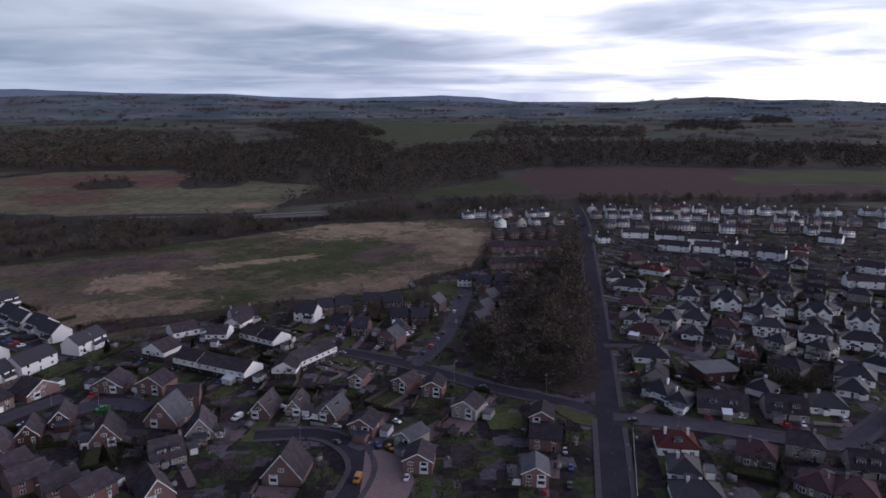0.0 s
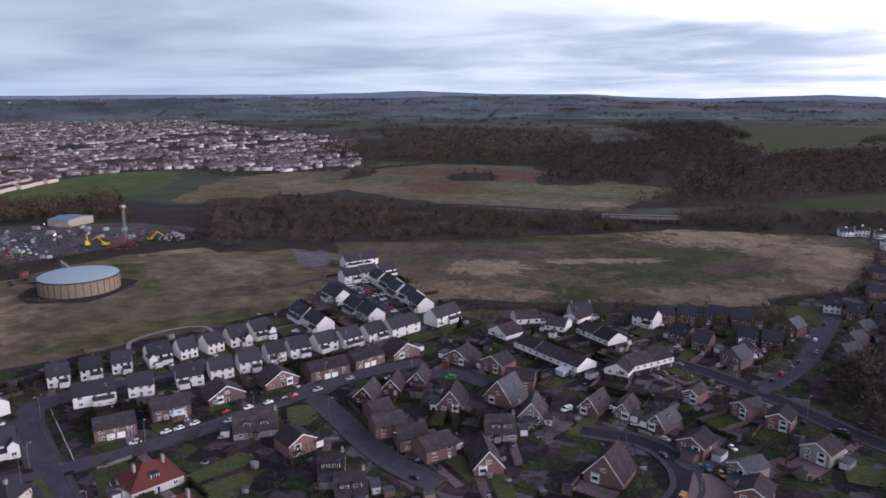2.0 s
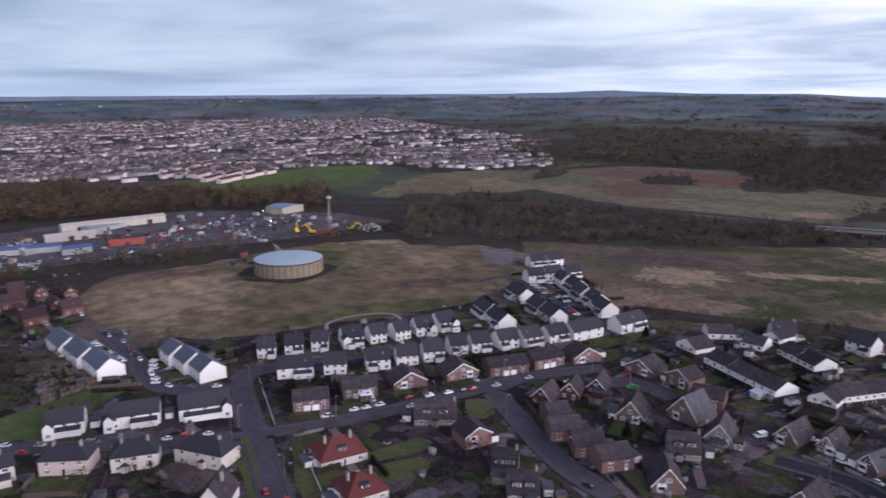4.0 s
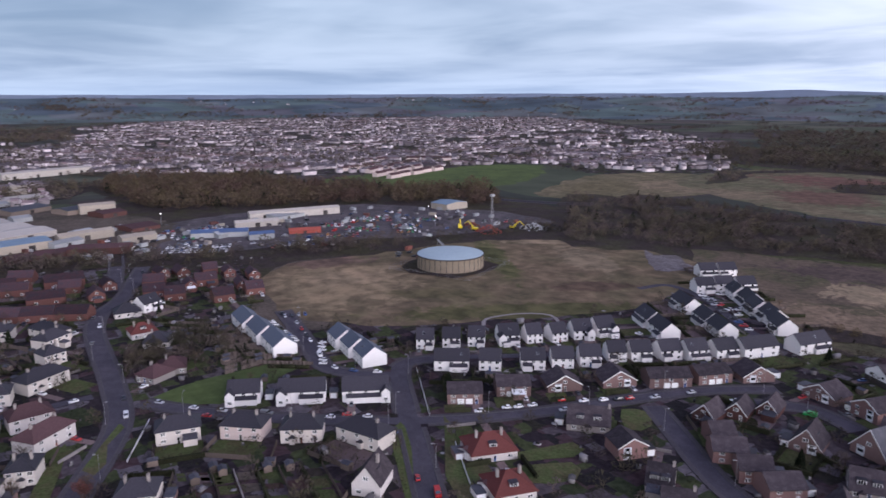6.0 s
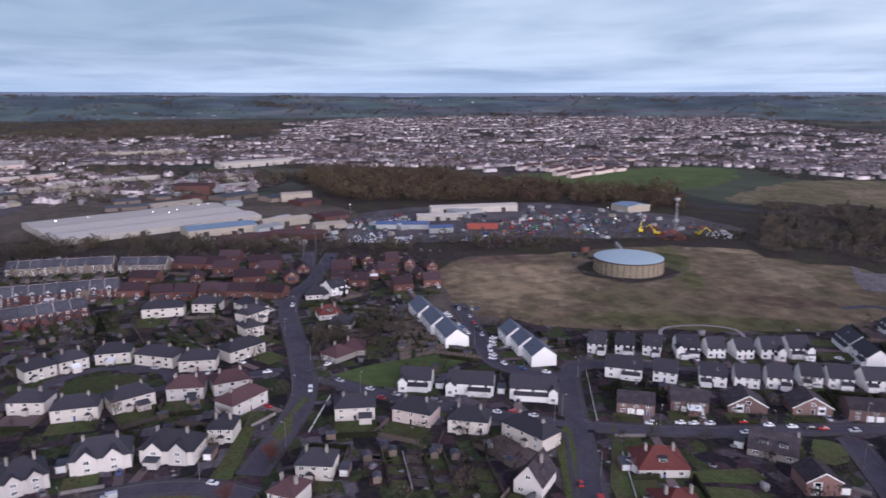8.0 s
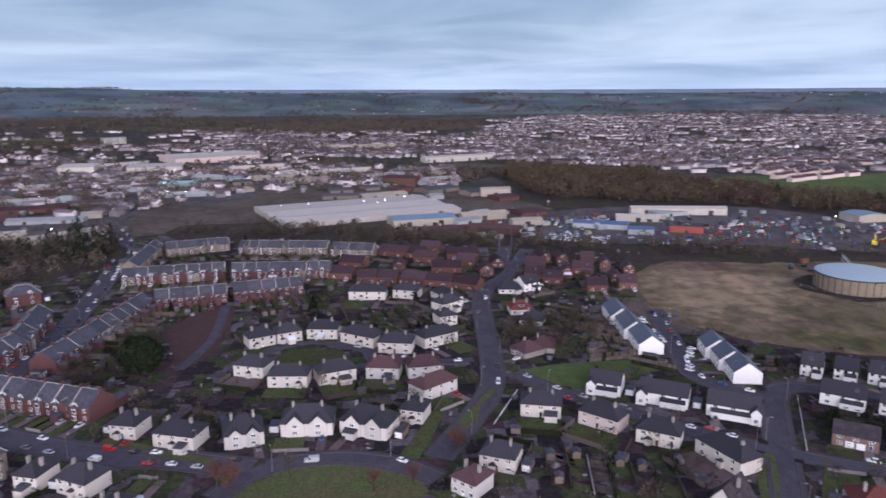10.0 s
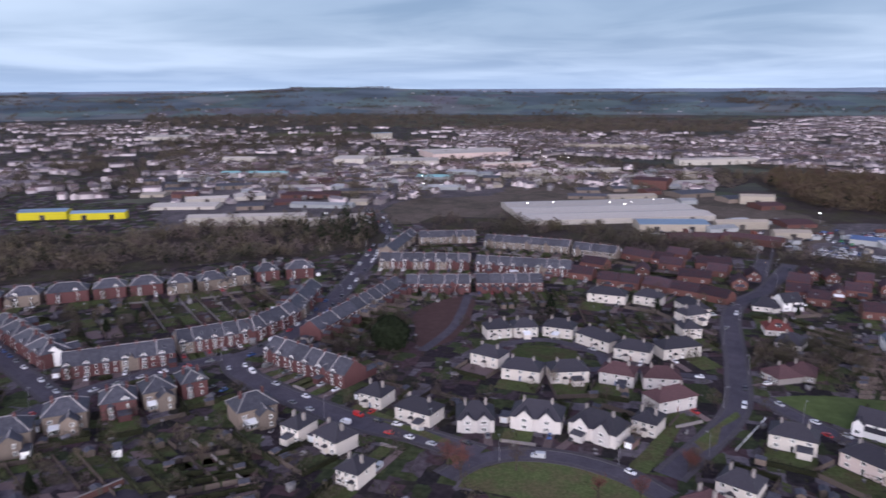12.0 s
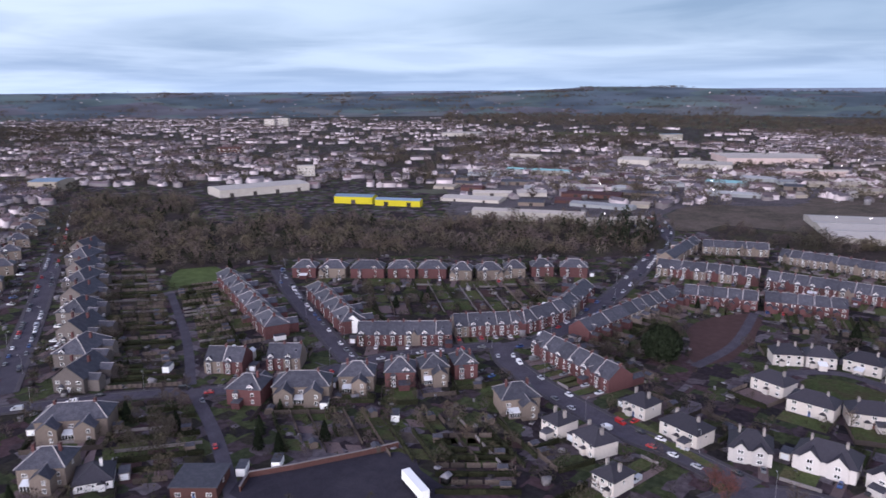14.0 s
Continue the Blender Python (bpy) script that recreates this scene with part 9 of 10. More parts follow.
def fence_run(a, b, kind):
    a, b = Vector(a), Vector(b)
    n = (b - a).length
    deg = math.degrees(math.atan2(b.y - a.y, b.x - a.x))
    nq = round(n)
    if nq < 3:
        return
    m = pose(a.x, a.y, 0.03, 0, 0, deg)

    def make():
        s = Shape()
        rnd = random.Random(nq)
        if kind == "fence":
            prof = []
            for k in range(int(nq / 2) + 1):
                h = 1.6 + rnd.uniform(-0.06, 0.1)
                prof += [(k * 2 - 0.06, 0.06, 1.78), (k * 2 + 0.06, 0.06, 1.78), (k * 2 + 0.07, 0.02, h), (k * 2 + 1.92, 0.02, h)]
            prof = prof[:-2]
            n2 = len(prof)
            s.v = [(x, y, 0) for x, y, z in prof] + [(x, y, z) for x, y, z in prof] + [(x, -y, z) for x, y, z in prof] + [(x, -y, 0) for x, y, z in prof]
            for r in range(3):
                for k in range(n2 - 1):
                    s.f.append((r * n2 + k, r * n2 + k + 1, (r + 1) * n2 + k + 1, (r + 1) * n2 + k))
                    s.m.append(0)
        elif kind == "wall":
            s.box(0, -0.12, 0, nq, 0.12, 0.95)
            s.box(-0.04, -0.17, 0.95, nq + 0.04, 0.17, 1.05)
        else:
            for k in range(nq * 14):
                c = Vector((rnd.uniform(0, nq), rnd.gauss(0, 0.38), rnd.uniform(0.1, 1.9)))
                d = [Vector((rnd.uniform(-1, 1), rnd.uniform(-1, 1), rnd.uniform(-0.7, 1))) * 0.42 for _ in range(3)]
                s.face([c + v for v in d])
            s.box(0, -0.35, 0, nq, 0.35, 1.55)
        return s
    mat = {"fence": "fence", "wall": "wallstone", "hedge": "hedge"}[kind]
    if (a + b).length / 2 > 262:
        JOINED.setdefault(kind, []).append((unit(("t", kind, nq), lambda: template([make()])), (a.x, a.y, radians(deg), 1.0, 1.0)))
        return
    me = unit((kind, nq), lambda: make().mesh(kind, [mat]))
    words = {"fence": "weathered timber garden fence", "wall": "low rendered garden wall with coping", "hedge": "clipped dark garden hedge"}[kind]
    thing("fence" if kind == "fence" else "garden_wall" if kind == "wall" else "hedge", words, kind, m, me, "garden boundaries")


def garden_shed(x, y, deg):
    s = gable_walls(2.4, 3.0, 1.9, 0.5, "y")
    root = thing("garden_shed", "small timber garden shed with felt roof", "shed", pose(x, y, 0.03, 0, 0, deg), unit("shedwall", lambda: s.mesh("wall", ["shed"])), "garden sheds")
    part("roof", unit("shedroof", lambda: gable_roof(2.4, 3.0, 1.9, 0.5, "y", 0.15, 0.06).mesh("roof", ["slatew", "slatew"])), root)


def lone_garage(x, y, deg, wall):
    def body():
        s = Shape()
        s.box(-1.4, 0, 0, 1.4, 5.0, 2.2, 0)
        s.solid([(-1.55, -0.15, 2.35), (1.55, -0.15, 2.35), (1.55, 5.15, 2.2), (-1.55, 5.15, 2.2), (-1.55, -0.15, 2.2), (1.55, -0.15, 2.2)], [(0, 1, 2, 3), (0, 4, 5, 1), (0, 3, 4), (1, 5, 2)], 1)
        return s.mesh("garage", [wall, "slatew"])
    root = thing("garage", "small detached garage with a flat grey roof", "garage", pose(x, y, 0.02, 0, 0, deg), unit(("lone", wall), body), "garages")

    def gd():
        s = Shape()
        s.box(-1.1, -0.05, 0.05, 1.1, 0.0, 1.95, 0)
        return s.mesh("garage_door", ["panel"])
    part("garage_door", unit("lonedoor", gd), root)


def clear_run(a, b, skip):
    for t in (0.0, 0.2, 0.4, 0.6, 0.8, 1.0):
        p = (a[0] + (b[0] - a[0]) * t, a[1] + (b[1] - a[1]) * t)
        if near_road(p, 1.9) or in_house(p, 0.3, skip):
            return False
    return True


PATCHES = {}


def patch(corners, z, mat, name, words, far):
    """A level piece of lawn or paving; those farther off are joined."""
    if far > 245:
        PATCHES.setdefault(mat, Shape()).face([(*c, z) for c in corners])
        return
    s = Shape()
    s.face([(*c, z) for c in corners])
    thing(name, words, name, None, s.mesh(name, [mat]), "gardens", "structure")


def gardens():
    for i, (hx, hy, deg, w, d) in enumerate(HOUSES):
        far = math.hypot(hx, hy)
        if far > 500:
            continue
        rnd = random.Random(i * 31 + 5)
        a = radians(deg)
        ux, uy = math.cos(a), math.sin(a)

        def at(u, v):
            return (hx + ux * u - uy * v, hy + uy * u + ux * v)

        # the street side is the one nearer to a road
        def road_gap(p):
            return min(((q.x - p[0]) ** 2 + (q.y - p[1]) ** 2) ** 0.5 for _, _, line in ROADS for q in line[::2])
        street_front = road_gap(at(0, -6)) <= road_gap(at(0, d + 6))
        back0, back1 = (d + 0.5, d + rnd.uniform(9, 15)) if street_front else (-0.5, -rnd.uniform(9, 15))
        fr0, fr1 = (-0.3, -5.5) if street_front else (d + 0.3, d + 5.5)
        half = w / 2 + 0.8
        # rear lawn and its boundaries
        corners = [at(-half + 0.6, back0), at(half - 0.6, back0), at(half - 0.6, back1), at(-half + 0.6, back1)]
        if rnd.random() < 0.7 and all(not near_road(c, 1.8) and not in_house(c, 0.2, i) for c in corners):
            patch(corners if street_front else corners[::-1], 0.034 + 0.0004 * (i % 40), rnd.choice(["lawn", "lawn", "lawn", "drive"]), "lawn", "worn green back-garden lawn", far)
        for sg in (-1, 1):
            if rnd.random() < 0.75 and clear_run(at(sg * half, back0), at(sg * half, back1), i):
                fence_run(at(sg * half, back0), at(sg * half, back1), rnd.choice(["fence", "fence", "hedge"]))
        if rnd.random() < 0.75 and clear_run(at(-half, back1), at(half, back1), i):
            fence_run(at(-half, back1), at(half, back1), rnd.choice(["fence", "hedge", "hedge"]))
        if rnd.random() < 0.5 and far < 320:
            u = rnd.choice([-1, 1]) * (half - 1.8)
            v = back1 + (-3.4 if back1 > 0 else 0.4)
            p = at(u, v)
            if not near_road(p, 3) and not in_house(p, 2.4, i) and free(p, 1.6):
                TAKEN.append((*p, 1.8))
                garden_shed(*p, deg + rnd.choice([0, 90]))
        if rnd.random() < 0.55 and far < 420:
            p = at(rnd.uniform(-half, half), back1 * 0.75 + back0 * 0.25)
            if not near_road(p, 2.5) and not in_house(p, 2) and free(p, 1.8):
                TAKEN.append((*p, 1.5))
                kind = rnd.choice(["bare", "bare", "shrub", "shrub", "conifer"])
                tree(*p, kind, rnd.uniform(0.35, 0.65) if kind != "shrub" else rnd.uniform(0.7, 1.2))
        if rnd.random() < 0.4 and far < 420:
            sg = rnd.choice([-1, 1])
            g4 = [at(sg * (w / 2 + 1.0), d * 0.3), at(sg * (w / 2 + 4.0), d * 0.3), at(sg * (w / 2 + 4.0), d * 0.3 + 5), at(sg * (w / 2 + 1.0), d * 0.3 + 5)]
            mid = at(sg * (w / 2 + 2.5), d * 0.3 + 2.5)
            if all(not near_road(c, 1.9) and not in_house(c, 0.3) for c in g4) and free(mid, 2.2):
                TAKEN.append((*mid, 2.6))
                lone_garage(*at(sg * (w / 2 + 2.5), d * 0.3), deg, rnd.choice(["cream", "brickb", "greywall", "white"]))
        # drive with a car, front lawn and wall
        u = rnd.choice([-1, 1]) * w * 0.3
        way = -1 if street_front else 1
        reach = 0.0
        while reach < 15 and not near_road(at(u, fr0 + way * (reach + 0.5)), 1.75) and not in_house(at(u, fr0 + way * (reach + 0.5)), 0.4, i):
            reach += 0.5
        if reach >= 3.0:
            fr1 = fr0 + way * reach
        c4 = [at(u - 1.4, fr0), at(u + 1.4, fr0), at(u + 1.4, fr1), at(u - 1.4, fr1)]
        if all(not near_road(c, 0.9) and not in_house(c, -0.3, i) for c in c4):
            patch(c4[::-1] if street_front else c4, 0.06, "drive", "driveway", "paved driveway beside a house", far)
            p = at(u, fr0 + way * 2.7)
            if rnd.random() < 0.85 and free(p, 1.9):
                TAKEN.append((*p, 2.3))
                car(*p, deg + 90 + rnd.choice([0, 180]) + rnd.uniform(-4, 4), rnd.choice(PAINTS), "van" if rnd.random() < 0.07 else "car", 0.07, wheels=far < 230)
            l4 = [at(-u - w * 0.28, fr0), at(-u + w * 0.28, fr0), at(-u + w * 0.28, fr1), at(-u - w * 0.28, fr1)]
            if all(not near_road(c, 1.0) and not in_house(c, 0.0, i) for c in l4):
                patch(l4[::-1] if street_front else l4, 0.055, "lawn", "lawn", "small green front lawn", far)
            if rnd.random() < 0.6 and clear_run(at(-half, fr1), at(half * 0.2, fr1), i):
                fence_run(at(-half, fr1), at(half * 0.2, fr1), rnd.choice(["wall", "wall", "hedge"]))


    for mat, s in PATCHES.items():
        tagged(new("garden_patches", s.mesh("garden_patches", [mat])), "many small lawns in the gardens" if mat == "lawn" else "many small paved drives and patios", "garden ground", kind="stuff")
    for kind, rows in JOINED.items():
        scatter("garden_boundaries", [r[0] for r in rows], [r[1] for r in rows], [{"fence": "fence", "wall": "wallstone", "hedge": "hedge"}[kind]], "many garden %ss between back gardens" % kind, "garden %s" % kind)


def garden_strips(origin, along, across, n, kinds=("hedge", "hedge", "fence", "wall", "hedge", "fence"), beds=("lawn", "lawn", "lawn", "lawn", "gravelly", "drive", "field_plough", "garden", "woodfloor")):
    """Long narrow back gardens side by side, parted by hedges, walls and fences."""
    rnd = random.Random("%.0f %.0f" % origin)
    o, u, v = Vector(origin), Vector(along), Vector(across)
    for k in range(n + 1):
        a = o + (v - o) * (k / n)
        b = a + (u - o)
        cuts = 5
        kind = rnd.choice(kinds)
        for j in range(cuts):
            p, q = a.lerp(b, j / cuts), a.lerp(b, (j + 1) / cuts)
            m = (p + q) / 2
            if not near_road(m, 2.5) and not in_house(p, 0.5) and not in_house(q, 0.5) and rnd.random() < 0.86:
                fence_run(p, q, kind)
        if k == n:
            continue
        w = (v - o) / n
        for j in range(3):
            t0, t1 = j / 3 + rnd.uniform(0.02, 0.1), (j + 1) / 3 - rnd.uniform(0.02, 0.1)
            q = [a + w * 0.12 + (u - o) * t0, a + w * 0.12 + (u - o) * t1, a + w * 0.88 + (u - o) * t1, a + w * 0.88 + (u - o) * t0]
            if all(not near_road(c, 2.0) and not in_house(c, 0.3) for c in q):
                area = (q[1] - q[0]).cross(q[2] - q[1])
                patch([tuple(c) for c in (q if area > 0 else q[::-1])], 0.05, rnd.choice(beds), "lawn", "narrow back-garden bed", 999)
        if rnd.random() < 0.6:
            p = a + w * 0.5 + (u - o) * rnd.choice([0.1, 0.9])
            if not near_road(p, 3) and not in_house(p, 2.4) and free(p, 1.6):
                TAKEN.append((p.x, p.y, 1.8))
                garden_shed(p.x, p.y, math.degrees(math.atan2((u - o).y, (u - o).x)) + 90)


def bush_shape(seed):
    t, c = leafy(seed, 1.0, 0.6, False, 27)
    s = Shape()
    s.tube((0, 0, 0), (0, 0, 0.5), 0.04, 0.02, 3)
    return s, c


def thicket(poly, count):
    """Overgrown gardens: shrubs and small bare trees close together."""
    rnd = random.Random("%.0f %.0f" % poly[0])
    xs, ys = [p[0] for p in poly], [p[1] for p in poly]
    bush, thin = [], []
    guard = 0
    while len(bush) + len(thin) < count and guard < count * 10:
        guard += 1
        p = (rnd.uniform(min(xs), max(xs)), rnd.uniform(min(ys), max(ys)))
        if not inside(p, poly) or near_road(p, 2.6) or in_house(p, 0.9) or not free(p, 0.6):
            continue
        if rnd.random() < 0.6:
            bush.append((*p, rnd.uniform(0, 6.28), rnd.uniform(1.4, 4.2), rnd.uniform(1.2, 3.6)))
        else:
            thin.append((*p, rnd.uniform(0, 6.28), rnd.uniform(4, 8), rnd.uniform(4, 8)))
    scatter("shrubs", [template(bush_shape(80 + k)) for k in range(4)], bush, ["bark", "hedge"], "dense dark shrubs in overgrown gardens", "shrubs")
    scatter("saplings", WOOD_NEAR, thin, ["bark", "twig"], "small bare brown trees in overgrown gardens", "trees")


def undergrowth():
    """Shrubs, brambles and small bare trees all over the gardens."""
    rnd = random.Random(17)
    bush, thin = [], []
    guard = 0
    while len(bush) + len(thin) < 4800 and guard < 60000:
        guard += 1
        a, r = rnd.uniform(-40, 170), 150 + 600 * rnd.random() ** 0.9
        p = (-r * math.sin(radians(a)), r * math.cos(radians(a)))
        if not inside(p, GARDENS) or near_road(p, 2.6) or in_house(p, 0.9) or not free(p, 0.6) or any(inside(p, f) for f in FIELDS[1:]):
            continue
        if rnd.random() < 0.8:
            bush.append((*p, rnd.uniform(0, 6.28), rnd.uniform(1.0, 3.4), rnd.uniform(0.8, 2.9)))
        else:
            thin.append((*p, rnd.uniform(0, 6.28), rnd.uniform(4, 7.5), rnd.uniform(3.5, 7)))
    scatter("shrubs", [template(bush_shape(80 + k)) for k in range(4)], bush, ["bark", "hedge"], "dark evergreen shrubs and brambles in the gardens", "shrubs")
    scatter("saplings", WOOD_T, thin, ["bark", "twig"], "small bare garden trees with fine twigs", "trees")


def street_lamp(x, y, deg, lit):
    root = thing("street_lamp", "slim grey street lamp beside the road" if not lit else "lit amber street lamp beside the road", "street lamp", pose(x, y, 0.15, 0, 0, deg), None, "street lamps")

    def pole():
        s = Shape()
        s.tube((0, 0, 0), (0, 0, 1.2), 0.09, 0.08, 6)
        s.tube((0, 0, 1.2), (0, 0, 7.8), 0.06, 0.045, 6)
        s.tube((0, 0, 7.8), (0.9, 0, 8.1), 0.04, 0.035, 5)
        return s.mesh("pole", ["galv"])

    def head(m):
        s = Shape()
        s.box(0.7, -0.13, 8.02, 1.4, 0.13, 8.2)
        s.box(0.8, -0.1, 7.97, 1.35, 0.1, 8.02, 1)
        return s.mesh("lamp_head", ["galv", m])
    part("pole", unit("lamppole", pole), root)
    part("lamp_head", unit("head%d" % lit, lambda: head("lit_amber" if lit else "panel")), root)


def lamps():
    rnd = random.Random(3)
    for name, half, line in ROADS:
        if half < 2.4 or half > 6:
            continue
        run, side = 15.0, 1
        for i in range(1, len(line) - 1):
            d = line[i + 1] - line[i]
            run += d.length
            if run > 34:
                run, side = 0.0, -side
                p = line[i] + Vector((-d.y, d.x)).normalized() * side * (half + 0.6)
                if p.length < 520 and not near_road(p, 0.3, name) and not in_house(p, 0.5):
                    street_lamp(p.x, p.y, math.degrees(math.atan2(d.y, d.x)) - 90 * side, rnd.random() < 0.06)


def flood_lights(rows):
    for x, y, h in rows:
        root = thing("flood_light", "lit yard floodlight on a pole", "floodlight", pose(x, y, 0.1), None, "yard lights")
        s = Shape()
        s.tube((0, 0, 0), (0, 0, h), 0.12, 0.08, 6)
        part("pole", s.mesh("pole", ["galv"]), root)
        s = Shape()
        s.tube((0, 0, h), (0, 0, h + 0.2), 0.25, 0.45, 8)
        s.tube((0, 0, h + 0.2), (0, 0, h + 0.5), 0.45, 0.2, 8)
        part("lamp_head", s.mesh("lamp_head", ["lit_white"]), root)


flood_lights([(-623, -114, 9), (-634, -92, 9), (-647, -43, 9), (-652, -24, 9), (-673, -6, 9), (-680, 2, 9), (-539, 338, 9), (-490, 314, 9), (-638, -30, 9), (-702, -362, 9), (-526, -266, 9), (-799, -275, 9), (-811, -248, 9), (-1069, -170, 9), (-1087, -151, 9), (-1071, -136, 9), (-1067, -196, 9), (-725, -228, 9), (-725, -247, 9), (-631, 125, 9), (-1143, -148, 9), (-1187, -177, 9), (-1157, -192, 9)])
infill(["bunb", "bund", "bun", "pk", "bunb", "h2"], "houses off the avenue", [(91.6, 335.5), (223.1, 340.1), (213.9, 274.8), (156.8, 210.5), (100.9, 212.5), (67.1, 231.7)], 12, 11)
infill(["bunb", "pk", "bun", "bund"], "bungalows off the avenue", [(116.8, 434.5), (290.3, 449.8), (257.3, 335.5), (91.1, 333.7)], 12, 11)
infill(["bunb", "pk", "bund"], "houses off the cross road", [(63.4, 210.5), (139.0, 203.0), (119.8, 171.7), (52.9, 171.7)], 10, 12)
car(-118.6, 228.3, 25, "green", "van", 0.1, "bright green panel van parked in a close")
car(-24.4, 182.5, 80, "amber", "van", 0.2, "orange pick-up van on the crescent road")
car(-69.9, 221.9, 60, "pearl", "van", 0.1, "white caravan-like van on a drive")
TAKEN.append((-24.4, 182.5, 5))
tree(-267.5, -107.0, "yew", 1.25)
tree(-332.9, -48.2, "conifer", 1.1)
tree(-184.1, -35.4, "bare", 0.9, "russet bare tree on the green")
for tx, ty in ((-200.3, 13.5), (-199.8, 14.5), (-180.8, -51.1), (-208.7, -3.1), (-185.3, -56.3), (-101.8, -288.6), (-93.0, -281.8), (-281.7, 64.1), (181.2, 274.8),
               (-103.6, -230.0), (-134.7, -301.7), (-142.4, -300.9), (-124.4, -296.4), (-88.3, -228.0), (-117.5, -231.3), (-126.5, -230.0), (-245.5, -251.5), (-251.4, -234.6), (-160.2, -124.8), (-327.7, -38.5), (-318.0, -18.0), (-305.0, -4.0), (-322.0, 4.0), (-246.4, -34.0), (-230.2, 0.4), (-238.0, -14.0), (-157.7, -360.8), (-127.8, -261.0)):
    tree(tx, ty, "bare", 0.7)
for tx, ty in ((-122.9, -180.4), (-133.7, -161.2), (-100.5, -223.8), (-503.6, -119.1), (113.2, 251.6), (129.4, 268.7), (-205.9, 137.4),
               (-107.5, -204.4), (-116.9, -172.8), (-119.5, -165.9), (-243.6, -378.1), (-266.3, -367.4), (-272.3, -238.5), (-264.8, -235.4), (-250.6, -241.3)):
    tree(tx, ty, "conifer", 0.7)


def boundary_wall(points):
    """Tall old brick wall with a stone coping."""
    for k, (a, b) in enumerate(zip(points, points[1:])):
        a, b = Vector(a), Vector(b)
        s = Shape()
        n = (b - a).length
        s.box(0, -0.25, 0, n, 0.25, 1.9, 0)
        s.box(-0.05, -0.32, 1.9, n + 0.05, 0.32, 2.02, 1)
        thing("boundary_wall", "tall old red brick wall with a stone coping", "wall", pose(a.x, a.y, 0.0, 0, 0, math.degrees(math.atan2(b.y - a.y, b.x - a.x))), s.mesh("boundary_wall", ["brickr", "wallstone"]), "car park walls")


boundary_wall([(-98.9, -156.5), (-105.0, -161.1), (-116.0, -154.5), (-134.1, -144.9), (-145.2, -140.0)])


def trailer(x, y, deg, length):
    root = thing("trailer", "long white box trailer parked on tarmac", "trailer", pose(x, y, 0.12, 0, 0, deg))
    s = Shape()
    s.box(-length / 2, -1.25, 1.1, length / 2, 1.25, 3.9)
    part("box", s.mesh("box", ["paint"]), root)
    s = Shape()
    s.box(-length / 2 + 0.3, -0.8, 0.75, length / 2 - 0.3, 0.8, 1.1)
    part("chassis", s.mesh("chassis", ["dark"]), root)
    w = Shape()
    w.tube((0, -0.14, 0), (0, 0.14, 0), 0.48, 0.48, 12)
    wm = w.mesh("wheel", ["tyre"])
    for xx in (length / 2 - 1.2, length / 2 - 2.5, -length / 2 + 1.5):
        for yy in (-1.05, 1.05):
            part("wheel", wm, root, Matrix.Translation((xx, yy, 0.48)))


trailer(-129.7, -118.9, 67, 13.0)


def cabin(x, y, deg):
    s = Shape()
    s.box(-2.6, -1.3, 0.1, 2.6, 1.3, 2.6, 0)
    s.box(-2.75, -1.45, 2.6, 2.75, 1.45, 2.75, 1)
    root = thing("site_cabin", "small white site cabin beside the brick wall", "cabin", pose(x, y, 0.0, 0, 0, deg), s.mesh("site_cabin", ["paint", "slatew"]), "site cabins")
    part("window", unit("window", window_mesh), root, Matrix.Translation((0.8, -1.3, 1.6)))
    part("door", unit("doordark", lambda: door_mesh("dark")), root, Matrix.Translation((-1.0, -1.3, 0.2)) @ Matrix.Diagonal((0.9, 1, 2.0, 1)))


for cx, cy in ((-105.8, -165.1), (-114.6, -160.2), (-132.6, -254.3), (-150.1, -180.2), (-158.8, -154.2)):
    cabin(cx, cy, 40)
for tx, ty, k in ((-175.6, -49.7, 1.0), (-178.8, -0.3, 0.75), (-198.1, 13.5, 0.6), (-197.5, 12.5, 0.7), (-181.6, -55.5, 0.8), (-176.3, -11.3, 0.7)):
    tree(tx, ty, "russet", k)


def side_garage(x, y, deg, w, d, roof, words):
    """Low wing with a mono-pitch roof and a white door."""
    root = thing("garage", words, "garage", pose(x, y, 0.02, 0, 0, deg), None, "garage wings")
    s = Shape()
    s.box(-w / 2, 0, 0, w / 2, d, 2.4)
    part("wall", s.mesh("wall", ["white"]), root)
    part("roof", gable_roof(w, d, 2.4, 0.9, "y", 0.2, 0.12).mesh("roof", [roof, roof]), root)
    s = Shape()
    s.box(-1.1, -0.06, 0.05, 1.1, 0, 2.1)
    part("garage_door", s.mesh("garage_door", ["paint"]), root)


side_garage(-161.0, 112.7, 8, 4.5, 11, "tileb", "long low garage wing with a dark red roof")
side_garage(-142.2, 106.2, 8, 4.5, 10, "tileb", "low garage wing with a dark red roof")


def picket_fence(a, b):
    """White boarded fence between square posts."""
    a, b = Vector(a), Vector(b)
    n = max(2, int((b - a).length / 4.0))
    if all(near_road(a.lerp(b, (k + 0.5) / n), 1.6) for k in range(n)):
        return
    deg = math.degrees(math.atan2(b.y - a.y, b.x - a.x))
    root = thing("fence", "white painted garden fence at a street corner", "fence", pose(a.x, a.y, 0.05, 0, 0, deg), None, "white fences")
    step = (b - a).length / n
    for k in range(n):
        if near_road(a.lerp(b, (k + 0.5) / n), 1.6):
            continue
        s = Shape()
        s.box(k * step, -0.03, 0.1, (k + 1) * step - 0.1, 0.03, 0.8)
        part("panel", s.mesh("panel", ["panel"]), root)
        s = Shape()
        s.box((k + 1) * step - 0.1, -0.06, 0, (k + 1) * step, 0.06, 0.9)
        part("post", s.mesh("post", ["paint"]), root)


